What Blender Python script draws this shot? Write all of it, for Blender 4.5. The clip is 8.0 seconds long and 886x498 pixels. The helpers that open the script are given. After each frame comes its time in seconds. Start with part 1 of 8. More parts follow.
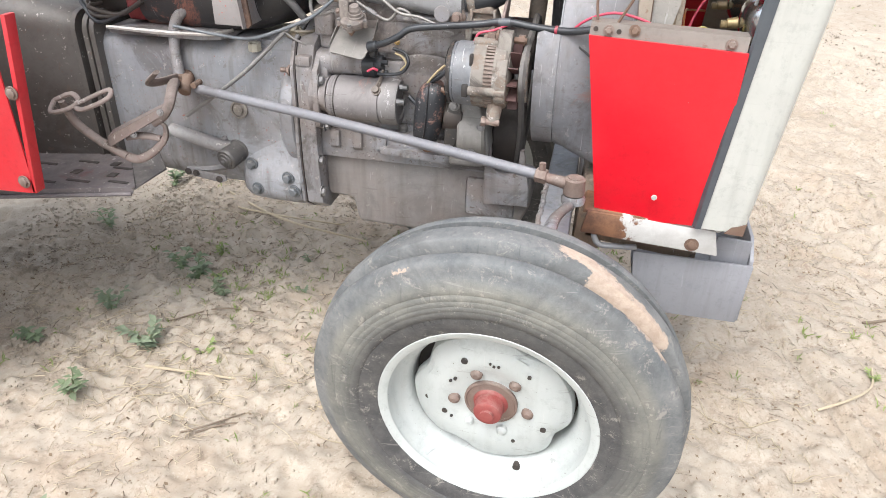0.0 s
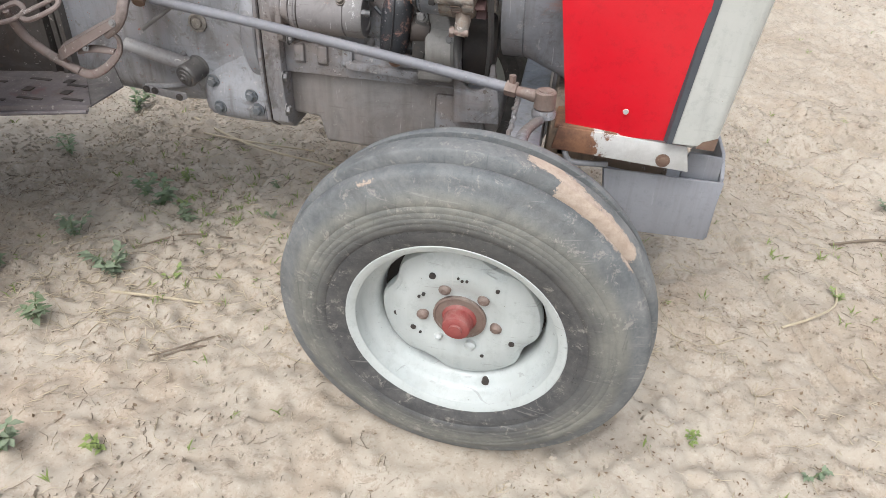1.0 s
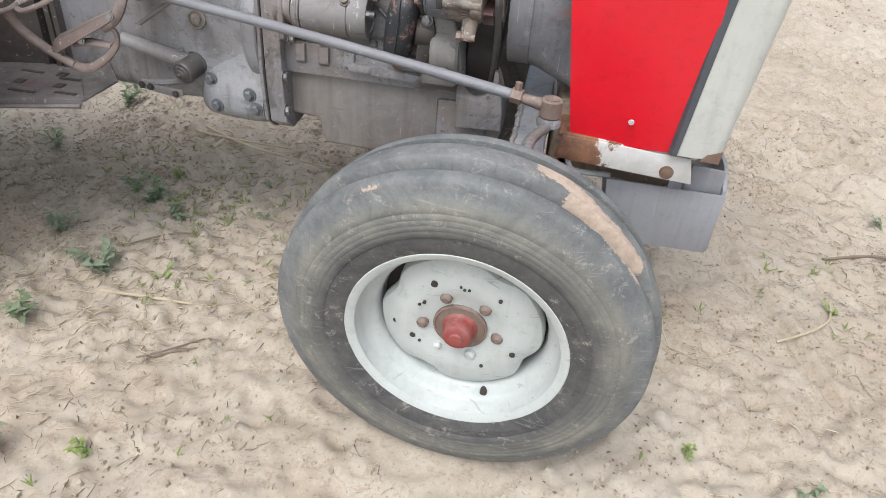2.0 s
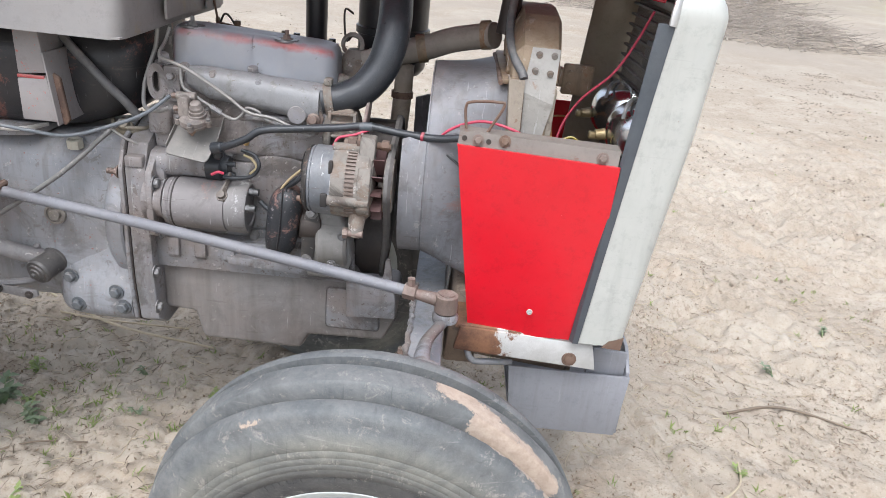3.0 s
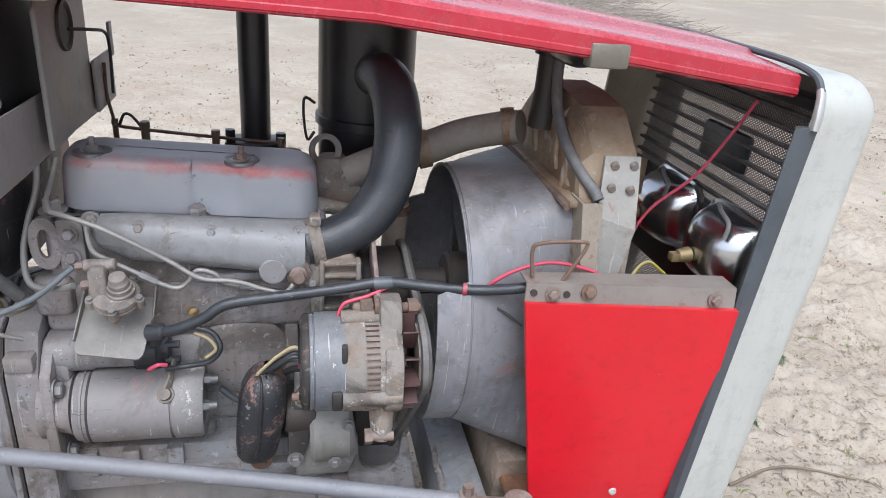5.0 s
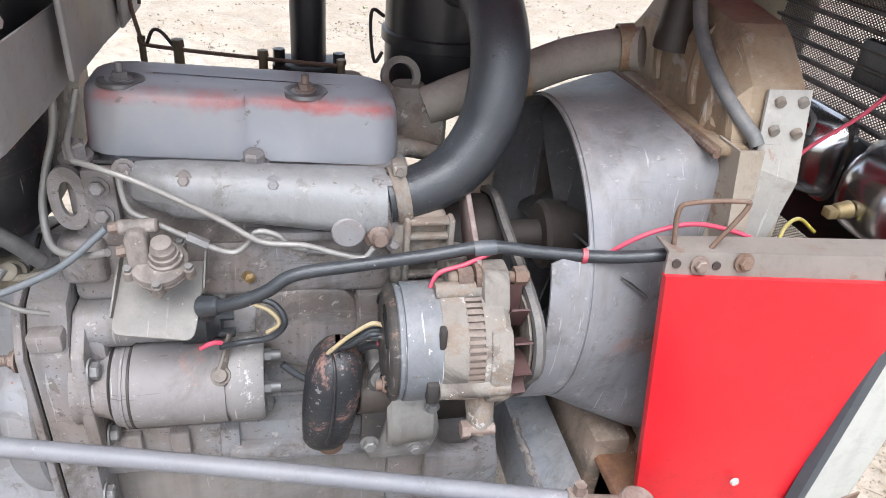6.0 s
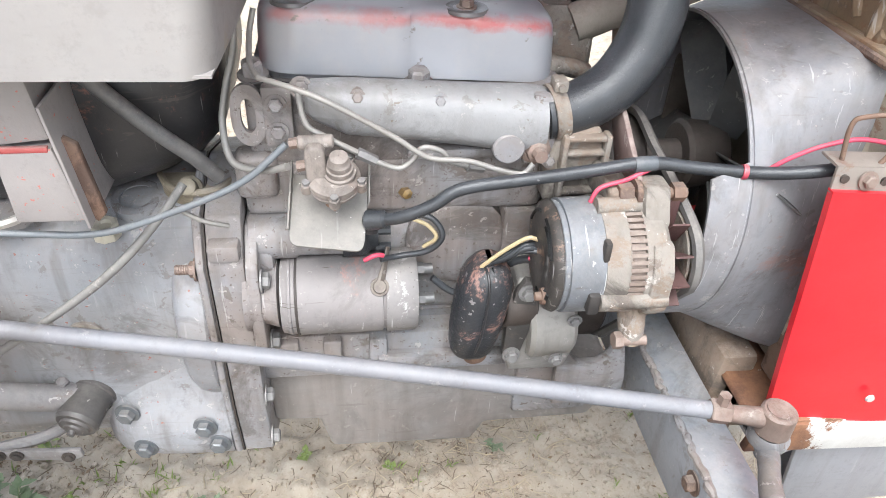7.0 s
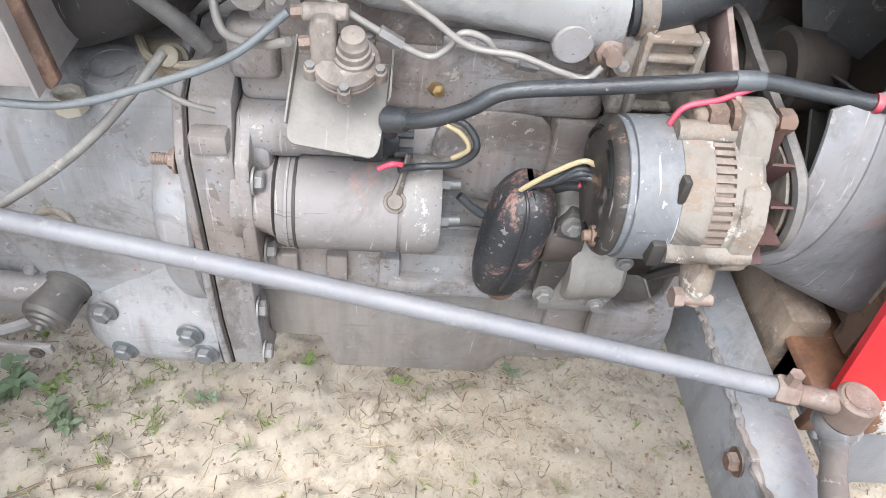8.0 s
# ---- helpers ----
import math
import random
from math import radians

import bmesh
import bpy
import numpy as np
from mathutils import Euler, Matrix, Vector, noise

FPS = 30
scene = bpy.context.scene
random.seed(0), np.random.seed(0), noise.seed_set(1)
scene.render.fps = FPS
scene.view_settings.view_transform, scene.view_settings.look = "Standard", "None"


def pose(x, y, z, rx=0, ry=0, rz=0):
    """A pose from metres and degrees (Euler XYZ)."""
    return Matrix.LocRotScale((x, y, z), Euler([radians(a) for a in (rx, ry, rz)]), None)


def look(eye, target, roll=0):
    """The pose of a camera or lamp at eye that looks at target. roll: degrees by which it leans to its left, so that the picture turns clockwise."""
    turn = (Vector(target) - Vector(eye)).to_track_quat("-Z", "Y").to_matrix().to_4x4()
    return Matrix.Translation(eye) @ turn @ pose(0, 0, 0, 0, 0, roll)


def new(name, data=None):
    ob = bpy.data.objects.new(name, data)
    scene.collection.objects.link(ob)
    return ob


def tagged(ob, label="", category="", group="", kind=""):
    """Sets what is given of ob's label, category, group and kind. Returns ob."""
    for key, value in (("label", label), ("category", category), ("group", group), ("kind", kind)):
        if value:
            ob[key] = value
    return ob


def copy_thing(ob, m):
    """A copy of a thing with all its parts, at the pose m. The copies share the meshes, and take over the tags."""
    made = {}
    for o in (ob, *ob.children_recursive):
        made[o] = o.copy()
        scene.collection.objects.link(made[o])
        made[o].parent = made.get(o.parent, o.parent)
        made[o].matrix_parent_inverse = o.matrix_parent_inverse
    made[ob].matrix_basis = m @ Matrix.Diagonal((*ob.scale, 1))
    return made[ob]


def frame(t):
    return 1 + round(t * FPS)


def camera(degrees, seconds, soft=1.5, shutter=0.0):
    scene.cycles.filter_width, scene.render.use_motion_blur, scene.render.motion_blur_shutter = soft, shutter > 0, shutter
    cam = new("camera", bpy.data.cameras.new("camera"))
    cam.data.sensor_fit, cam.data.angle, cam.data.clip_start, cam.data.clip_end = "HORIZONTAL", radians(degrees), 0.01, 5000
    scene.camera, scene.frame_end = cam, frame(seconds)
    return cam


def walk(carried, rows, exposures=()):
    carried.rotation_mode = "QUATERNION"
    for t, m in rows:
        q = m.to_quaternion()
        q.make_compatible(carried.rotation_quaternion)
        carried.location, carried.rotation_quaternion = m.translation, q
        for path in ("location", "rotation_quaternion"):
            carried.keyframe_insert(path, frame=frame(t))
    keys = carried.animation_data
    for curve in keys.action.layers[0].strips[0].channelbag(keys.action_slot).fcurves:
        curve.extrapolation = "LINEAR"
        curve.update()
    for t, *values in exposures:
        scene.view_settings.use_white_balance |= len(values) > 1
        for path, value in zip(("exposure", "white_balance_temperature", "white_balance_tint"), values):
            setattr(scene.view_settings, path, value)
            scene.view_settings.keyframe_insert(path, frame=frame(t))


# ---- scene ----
cam = camera(63.99, 8.0, soft=0.6)
PATH = [
    (0, (0.043, -1.786, 1.372), (-0.313, -0.101, 0.354), 1.4),
    (0.5, (0.053, -1.773, 1.327), (-0.192, -0.199, 0.118), 0.9),
    (1, (0.063, -1.786, 1.319), (-0.206, -0.18, 0.158), 2.4),
    (1.2, (0.059, -1.795, 1.323), (-0.203, -0.186, 0.165), 3.6),
    (2.3, (0.013, -1.758, 1.31), (-0.179, -0.128, 0.167), 5.5),
    (2.5, (0.012, -1.742, 1.323), (-0.15, -0.079, 0.224), 6.3),
    (2.8, (0.023, -1.653, 1.346), (-0.085, 0.117, 0.421), 6.3),
    (3, (0.002, -1.605, 1.39), (0.017, 0.218, 0.568), 5.8),
    (3.5, (-0.01, -1.461, 1.48), (0.073, 0.434, 0.844), 5.8),
    (4, (-0.105, -1.356, 1.478), (0.102, 0.535, 0.859), 5.5),
    (4.2, (-0.155, -1.297, 1.482), (0.174, 0.533, 0.746), 5.7),
    (5.3, (-0.31, -1.017, 1.445), (0.127, 0.737, 0.589), 5.5),
    (5.5, (-0.321, -0.953, 1.431), (0.124, 0.764, 0.508), 7.4),
    (6, (-0.364, -0.886, 1.423), (0.023, 0.786, 0.396), 5.0),
    (6.5, (-0.455, -0.903, 1.436), (-0.143, 0.788, 0.416), 3.7),
    (7, (-0.495, -0.9, 1.412), (-0.252, 0.689, 0.222), 2.9),
    (7.5, (-0.487, -0.819, 1.358), (-0.306, 0.646, 0.008), 5.4),
    (8, (-0.473, -0.762, 1.331), (-0.316, 0.642, -0.085), 7.1),
]
walk(cam, [(t, look(e, a, roll)) for t, e, a, roll in PATH],
     [(0, 1.20, 6350, 10), (0.5, 0.92, 6350, 9), (1.2, 0.76, 6250, 9), (2.5, 0.78, 6250, 9), (3.0, 0.90, 6050, 10), (3.5, 0.68, 6000, 9), (4.2, 0.72, 5900, 9), (5.5, 0.90, 5850, 10), (6.0, 1.26, 6050, 10), (6.5, 1.51, 6200, 8), (7.5, 1.60, 6200, 8), (8, 1.54, 6150, 8)])

# ---- light: a bright overcast day ----
world = bpy.data.worlds.new("sky")
scene.world = world
world.use_nodes = True
wn, wl = world.node_tree.nodes, world.node_tree.links
wn.clear()
sky = wn.new("ShaderNodeTexSky")
sky.sky_type, sky.sun_disc = "NISHITA", False
sky.sun_elevation, sky.sun_rotation = radians(59), radians(196)
sky.air_density, sky.dust_density = 1.0, 4.0
veil = wn.new("ShaderNodeHueSaturation")
veil.inputs["Saturation"].default_value = 0.34
bg = wn.new("ShaderNodeBackground")
bg.inputs["Strength"].default_value = 0.15
wo = wn.new("ShaderNodeOutputWorld")
wl.new(sky.outputs[0], veil.inputs["Color"])
wl.new(veil.outputs[0], bg.inputs["Color"])
wl.new(bg.outputs[0], wo.inputs["Surface"])

sun = new("sun", bpy.data.lights.new("sun", "SUN"))
sun.data.energy, sun.data.angle, sun.data.color = 1.1, radians(42), (1.0, 0.98, 0.95)
sun.matrix_world = look((-0.6, -2.15, 3.75), (0, 0, 0))


# ---- mesh helpers ----
def B():
    return bmesh.new()


def thing(name, label, category, at=(0, 0, 0), group="", kind=""):
    ob = new(name)
    ob.location = at
    ob.empty_display_size = 0.1
    return tagged(ob, label, category, group, kind)


def part(name, bm, material, parent=None, label="", sharp=38):
    """One bmesh as one mesh object, under a thing or a part; its coordinates are the world's."""
    bmesh.ops.recalc_face_normals(bm, faces=bm.faces)
    me = bpy.data.meshes.new(name)
    bm.to_mesh(me)
    bm.free()
    me.polygons.foreach_set("use_smooth", [True] * len(me.polygons))
    me.set_sharp_from_angle(angle=radians(sharp))
    me.materials.append(material)
    ob = new(name, me)
    if parent:
        ob.parent = parent
        if parent.type == "EMPTY":
            ob.matrix_parent_inverse = Matrix.Translation(parent.location).inverted()
    return tagged(ob, label)


def box(bm, lo, hi, bev=0.0, seg=2, m=None):
    r = bmesh.ops.create_cube(bm, size=1)
    vs = r["verts"]
    c, d = (Vector(lo) + Vector(hi)) / 2, Vector(hi) - Vector(lo)
    for v in vs:
        v.co = Vector((v.co.x * d.x, v.co.y * d.y, v.co.z * d.z)) + c
    if bev:
        es = list({e for v in vs for e in v.link_edges})
        r = bmesh.ops.bevel(bm, geom=es, offset=bev, segments=seg, profile=0.5, affect="EDGES")
        vs = list({v for f in r["faces"] for v in f.verts} | {v for v in vs if v.is_valid})
    if m is not None:
        for v in vs:
            v.co = m @ v.co
    return bm


def axes(d):
    d = Vector(d).normalized()
    a = d.orthogonal().normalized() if abs(d.z) > 0.95 else Vector((0, 0, 1)).cross(d).normalized()
    return a, d.cross(a), d


def lathe(bm, o, d, prof, n=32, wob=None):
    """Turns (along, radius) round the axis d through o."""
    a, b, d = axes(d)
    o = Vector(o)
    rings = []
    for s, r in prof:
        ring = []
        for k in range(n):
            t = 2 * math.pi * k / n
            rr = r * (1 + (wob(s, t) if wob else 0))
            ring.append(bm.verts.new(o + d * s + (a * math.cos(t) + b * math.sin(t)) * rr))
        rings.append(ring)
    for p, q in zip(rings, rings[1:]):
        for k in range(n):
            bm.faces.new((p[k], p[(k + 1) % n], q[(k + 1) % n], q[k]))
    return rings


def cyl(bm, p0, p1, r0, r1=None, n=20, bev=0.0):
    p0, p1 = Vector(p0), Vector(p1)
    r1 = r0 if r1 is None else r1
    h = (p1 - p0).length
    if bev:
        prof = [(0, r0 - bev), (bev, r0), (h - bev, r1), (h, r1 - bev)]
    else:
        prof = [(0, r0), (h, r1)]
    rings = lathe(bm, p0, p1 - p0, prof, n)
    bm.faces.new(rings[0][::-1])
    bm.faces.new(rings[-1])
    return bm


def ring(bm, o, d, r_out, r_in, h, n=28):
    rs = lathe(bm, o, d, [(0, r_in), (0, r_out), (h, r_out), (h, r_in), (0, r_in)], n)
    return bm


def curve_points(pts, per=8):
    p = [Vector(q) for q in pts]
    p = [2 * p[0] - p[1]] + p + [2 * p[-1] - p[-2]]
    out = []
    for i in range(1, len(p) - 2):
        for k in range(per):
            t = k / per
            a, b, c, d = p[i - 1:i + 3]
            out.append(0.5 * (2 * b + (c - a) * t + (2 * a - 5 * b + 4 * c - d) * t * t + (3 * b - a - 3 * c + d) * t ** 3))
    return out + [p[-2]]


def tube(bm, pts, r, n=10, per=8, flat=1.0):
    c = curve_points(pts, per)
    rs = r if isinstance(r, (list, tuple)) else [r, r]
    up = None
    rings = []
    for i, p in enumerate(c):
        d = (c[min(i + 1, len(c) - 1)] - c[max(i - 1, 0)]).normalized()
        a = d.orthogonal().normalized() if up is None else (up - d * up.dot(d)).normalized()
        up = a
        b = d.cross(a)
        f = i / (len(c) - 1) * (len(rs) - 1)
        k = min(int(f), len(rs) - 2)
        rr = rs[k] + (rs[k + 1] - rs[k]) * (f - k)
        rings.append([bm.verts.new(p + (a * math.cos(2 * math.pi * j / n) + b * flat * math.sin(2 * math.pi * j / n)) * rr) for j in range(n)])
    for p, q in zip(rings, rings[1:]):
        for k in range(n):
            bm.faces.new((p[k], p[(k + 1) % n], q[(k + 1) % n], q[k]))
    bm.faces.new(rings[0][::-1])
    bm.faces.new(rings[-1])
    return bm


def prism(bm, pts, axis, a, b, bev=0.0, seg=2):
    """A polygon in the plane across the axis, drawn out from a to b. Plane order: x -> (y, z), y -> (x, z), z -> (x, y)."""
    put = {"x": lambda u, v, w: (w, u, v), "y": lambda u, v, w: (u, w, v), "z": lambda u, v, w: (u, v, w)}[axis]
    lo = [bm.verts.new(put(u, v, a)) for u, v in pts]
    hi = [bm.verts.new(put(u, v, b)) for u, v in pts]
    fs = [bm.faces.new(lo), bm.faces.new(hi[::-1])]
    n = len(pts)
    for k in range(n):
        fs.append(bm.faces.new((lo[k], lo[(k + 1) % n], hi[(k + 1) % n], hi[k])))
    if bev:
        bmesh.ops.recalc_face_normals(bm, faces=fs)
        es = list({e for f in fs for e in f.edges})
        bmesh.ops.bevel(bm, geom=es, offset=bev, segments=seg, profile=0.5, affect="EDGES")
    return bm


def loft(bm, rings, close=True, caps=True):
    vs = [[bm.verts.new(p) for p in r] for r in rings]
    n = len(vs[0])
    for p, q in zip(vs, vs[1:]):
        for k in range(n if close else n - 1):
            bm.faces.new((p[k], p[(k + 1) % n], q[(k + 1) % n], q[k]))
    if caps and close:
        bm.faces.new(vs[0][::-1])
        bm.faces.new(vs[-1])
    return bm


def bolt(bm, p, d, r=0.009, h=0.009, washer=True):
    """A hexagon head on a washer, standing out from p along d."""
    p, d = Vector(p), Vector(d).normalized()
    if washer:
        cyl(bm, p, p + d * 0.0025, r * 1.45, n=14)
    cyl(bm, p, p + d * (h * 0.85), r, n=6)
    cyl(bm, p + d * (h * 0.85), p + d * h, r * 0.95, r * 0.75, n=6)
    return bm


def plate(bm, quad, thick):
    """A flat plate from four corners, drawn back along the normal's reverse."""
    q = [Vector(p) for p in quad]
    nrm = (q[1] - q[0]).cross(q[3] - q[0]).normalized()
    f = [bm.verts.new(p) for p in q]
    g = [bm.verts.new(p - nrm * thick) for p in q]
    bm.faces.new(f)
    bm.faces.new(g[::-1])
    for k in range(4):
        bm.faces.new((f[k], f[(k + 1) % 4], g[(k + 1) % 4], g[k]))
    return bm


# ---- materials ----
def shader(name):
    m = bpy.data.materials.new(name)
    m.use_nodes = True
    nt = m.node_tree
    return m, nt, nt.nodes["Principled BSDF"]


def nz(nt, vec, scale, detail=5, rough=0.6, dist=0.0):
    n = nt.nodes.new("ShaderNodeTexNoise")
    n.inputs["Scale"].default_value, n.inputs["Detail"].default_value = scale, detail
    n.inputs["Roughness"].default_value, n.inputs["Distortion"].default_value = rough, dist
    nt.links.new(vec, n.inputs["Vector"])
    return n.outputs["Fac"]


def ramp(nt, fac, a, b):
    r = nt.nodes.new("ShaderNodeMapRange")
    r.inputs["From Min"].default_value, r.inputs["From Max"].default_value = a, b
    nt.links.new(fac, r.inputs["Value"])
    return r.outputs[0]


def mix(nt, fac, a, b):
    n = nt.nodes.new("ShaderNodeMix")
    n.data_type = "RGBA"
    for sock, val in ((n.inputs["Factor"], fac), (n.inputs[6], a), (n.inputs[7], b)):
        if isinstance(val, (int, float)):
            sock.default_value = val
        elif isinstance(val, (tuple, list)):
            sock.default_value = (*val, 1)
        else:
            nt.links.new(val, sock)
    return n.outputs[2]


def calc(nt, op, a, b=0.0):
    n = nt.nodes.new("ShaderNodeMath")
    n.operation = op
    n.use_clamp = op in ("MULTIPLY", "ADD")
    for sock, val in zip(n.inputs, (a, b)):
        if isinstance(val, (int, float)):
            sock.default_value = val
        else:
            nt.links.new(val, sock)
    return n.outputs[0]


def bump(nt, bsdf, h, strength, dist=0.002):
    n = nt.nodes.new("ShaderNodeBump")
    n.inputs["Strength"].default_value, n.inputs["Distance"].default_value = strength, dist
    nt.links.new(h, n.inputs["Height"])
    nt.links.new(n.outputs[0], bsdf.inputs["Normal"])


def streak(nt, vec, scale, turn=0.0):
    """A noise drawn out into thin lines, for scratches and runs."""
    mp = nt.nodes.new("ShaderNodeMapping")
    mp.inputs["Scale"].default_value = scale
    mp.inputs["Rotation"].default_value = (turn, turn * 0.7, turn * 0.4)
    nt.links.new(vec, mp.inputs["Vector"])
    return nz(nt, mp.outputs[0], 1.0, 4, 0.6)


def worn(name, base, shade, rough=0.55, metal=0.0, dust=0.25, dust_col=(0.42, 0.38, 0.34), patch=None, patch_amt=0.4, patch_scale=7,
         spots=None, spot_amt=0.35, grain=0.25, grain_scale=160, scale=5, coat=0.0, grime=0.0, scratch=0.0, runs=0.0, soil=0.0):
    """Paint, metal or rubber: two tones in broad clouds, worn patches, chips, scratches, oily grime, runs, and dust that lies on upper faces."""
    m, nt, b = shader(name)
    tc = nt.nodes.new("ShaderNodeTexCoord").outputs["Object"]
    col = mix(nt, ramp(nt, nz(nt, tc, scale, 7, 0.68), 0.32, 0.68), base, shade)
    fine = nz(nt, tc, 38, 8, 0.8)
    col = mix(nt, calc(nt, "MULTIPLY", ramp(nt, fine, 0.52, 0.62), 0.22), col, tuple(c * 0.55 for c in shade))
    if soil:
        k = ramp(nt, nz(nt, tc, 3.3, 8, 0.7, 0.5), 0.44, 0.62)
        col = mix(nt, calc(nt, "MULTIPLY", k, soil), col, (0.215, 0.172, 0.15))
        k = ramp(nt, streak(nt, tc, (5, 5, 46), 0.1), 0.56, 0.66)
        col = mix(nt, calc(nt, "MULTIPLY", k, soil * 0.5), col, (0.16, 0.15, 0.15))
    if patch:
        k = ramp(nt, nz(nt, tc, patch_scale, 10, 0.76, 0.4), 1 - patch_amt, 1 - patch_amt + 0.05)
        col = mix(nt, calc(nt, "MULTIPLY", k, 0.88), col, patch)
    if grime:
        k = ramp(nt, nz(nt, tc, 6, 10, 0.7, 0.9), 0.53, 0.61)
        col = mix(nt, calc(nt, "MULTIPLY", k, grime), col, (0.055, 0.047, 0.042))
        k = ramp(nt, nz(nt, tc, 26, 6, 0.7, 0.5), 0.60, 0.635)
        col = mix(nt, calc(nt, "MULTIPLY", k, grime * 0.9), col, (0.10, 0.075, 0.06))
        k = ramp(nt, nz(nt, tc, 55, 4, 0.7, 0.3), 0.63, 0.66)
        col = mix(nt, calc(nt, "MULTIPLY", k, grime * 0.8), col, (0.48, 0.45, 0.42))
    if runs:
        k = ramp(nt, streak(nt, tc, (34, 34, 3.0)), 0.52, 0.7)
        col = mix(nt, calc(nt, "MULTIPLY", k, runs), col, (0.075, 0.058, 0.046))
    if scratch:
        for n_, (sc, tn) in enumerate((((6, 6, 130), 0.15), ((150, 9, 9), 0.4), ((8, 120, 60), 1.0))):
            k = ramp(nt, streak(nt, tc, sc, tn), 0.66, 0.69)
            col = mix(nt, calc(nt, "MULTIPLY", k, scratch), col, (0.09, 0.075, 0.065) if n_ != 1 else (0.55, 0.54, 0.53))
    if spots:
        k = ramp(nt, nz(nt, tc, 75, 3, 0.6), 1 - spot_amt, 1 - spot_amt + 0.03)
        col = mix(nt, k, col, spots)
        k = ramp(nt, nz(nt, tc, 190, 2, 0.5), 1 - spot_amt + 0.02, 1 - spot_amt + 0.05)
        col = mix(nt, k, col, spots)
    ro = calc(nt, "ADD", rough - 0.12, calc(nt, "MULTIPLY", fine, 0.26))
    if dust:
        geo = nt.nodes.new("ShaderNodeNewGeometry")
        sep = nt.nodes.new("ShaderNodeSeparateXYZ")
        nt.links.new(geo.outputs["Normal"], sep.inputs[0])
        up = ramp(nt, sep.outputs["Z"], -0.3, 1.0)
        k = calc(nt, "MULTIPLY", calc(nt, "MULTIPLY", up, ramp(nt, nz(nt, tc, 16, 9, 0.8), 0.4, 0.62)), dust * 1.8)
        col = mix(nt, k, col, dust_col)
        ro = calc(nt, "ADD", ro, calc(nt, "MULTIPLY", k, 0.4))
    nt.links.new(col, b.inputs["Base Color"])
    nt.links.new(ro, b.inputs["Roughness"])
    b.inputs["Metallic"].default_value = metal
    b.inputs["Coat Weight"].default_value = coat
    h = calc(nt, "ADD", calc(nt, "MULTIPLY", nz(nt, tc, grain_scale, 4, 0.7), 0.5), calc(nt, "MULTIPLY", nz(nt, tc, 24, 6, 0.6), 0.5))
    bump(nt, b, h, grain, 0.003)
    return m


GREY = worn("grey_cast_paint", (0.285, 0.295, 0.318), (0.205, 0.213, 0.232), 0.42, dust=0.32, dust_col=(0.2, 0.168, 0.142), soil=0.72, grime=0.65, runs=0.42, scratch=0.3, grain=0.45, spots=(0.12, 0.1, 0.09), spot_amt=0.34, patch=(0.16, 0.13, 0.11), patch_amt=0.36)
GREY_SMOOTH = worn("grey_sheet_paint", (0.27, 0.275, 0.293), (0.205, 0.215, 0.235), 0.55, dust=0.12, grime=0.25, scratch=0.25, runs=0.2, soil=0.3, spots=(0.4, 0.16, 0.14), spot_amt=0.24, grain=0.1, scale=4)
SILVER = worn("silver_paint", (0.225, 0.208, 0.206), (0.18, 0.166, 0.164), 0.62, 0.0, dust=0.12, dust_col=(0.27, 0.24, 0.22), scratch=0.9, grime=0.3, patch=(0.33, 0.2, 0.18), patch_amt=0.44, patch_scale=11, spots=(0.1, 0.09, 0.09), spot_amt=0.26)
ALU = worn("dirty_aluminium", (0.235, 0.216, 0.193), (0.165, 0.148, 0.127), 0.66, 0.0, dust=0.3, dust_col=(0.24, 0.2, 0.165), grime=0.85, runs=0.4, patch=(0.19, 0.14, 0.105), patch_amt=0.49, patch_scale=16, spots=(0.36, 0.33, 0.3), spot_amt=0.29, grain=0.8)
RUST = worn("rusty_iron", (0.125, 0.07, 0.048), (0.19, 0.125, 0.09), 0.8, 0.1, dust=0.15, patch=(0.07, 0.04, 0.03), patch_amt=0.45, grain=0.5)
RUST_TAN = worn("dusty_rusty_brass", (0.31, 0.235, 0.155), (0.22, 0.15, 0.092), 0.5, 0.15, dust=0.3, dust_col=(0.42, 0.35, 0.27), grime=0.4, runs=0.4, scratch=0.4, patch=(0.22, 0.115, 0.06), patch_amt=0.46, grain=0.35)
RED = worn("red_panel_paint", (0.62, 0.008, 0.02), (0.55, 0.006, 0.016), 0.33, dust=0.04, spots=(0.7, 0.2, 0.18), spot_amt=0.22, grain=0.04, coat=0.15)
RED_HOOD = worn("red_hood_paint", (0.44, 0.014, 0.034), (0.36, 0.012, 0.028), 0.24, dust=0.08, dust_col=(0.62, 0.5, 0.47), grain=0.04, coat=0.5)
CREAM = worn("off_white_shell_paint", (0.475, 0.48, 0.445), (0.41, 0.415, 0.385), 0.3, dust=0.12, runs=0.12, scratch=0.07, spots=(0.2, 0.12, 0.08), spot_amt=0.24, grain=0.06)
RIM_WHITE = worn("white_rim_paint", (0.475, 0.505, 0.495), (0.40, 0.43, 0.42), 0.36, dust=0.12, scratch=0.3, runs=0.1, spots=(0.1, 0.07, 0.05), spot_amt=0.26, grain=0.12)
BLACK = worn("black_enamel", (0.012, 0.012, 0.014), (0.022, 0.022, 0.025), 0.34, dust=0.05, grain=0.12, coat=0.05, spots=(0.2, 0.19, 0.18), spot_amt=0.25)
HOSE = worn("black_rubber_hose", (0.02, 0.0225, 0.026), (0.043, 0.047, 0.053), 0.3, dust=0.07, dust_col=(0.2, 0.21, 0.23), grain=0.5, grain_scale=240, spots=(0.16, 0.16, 0.16), spot_amt=0.27)


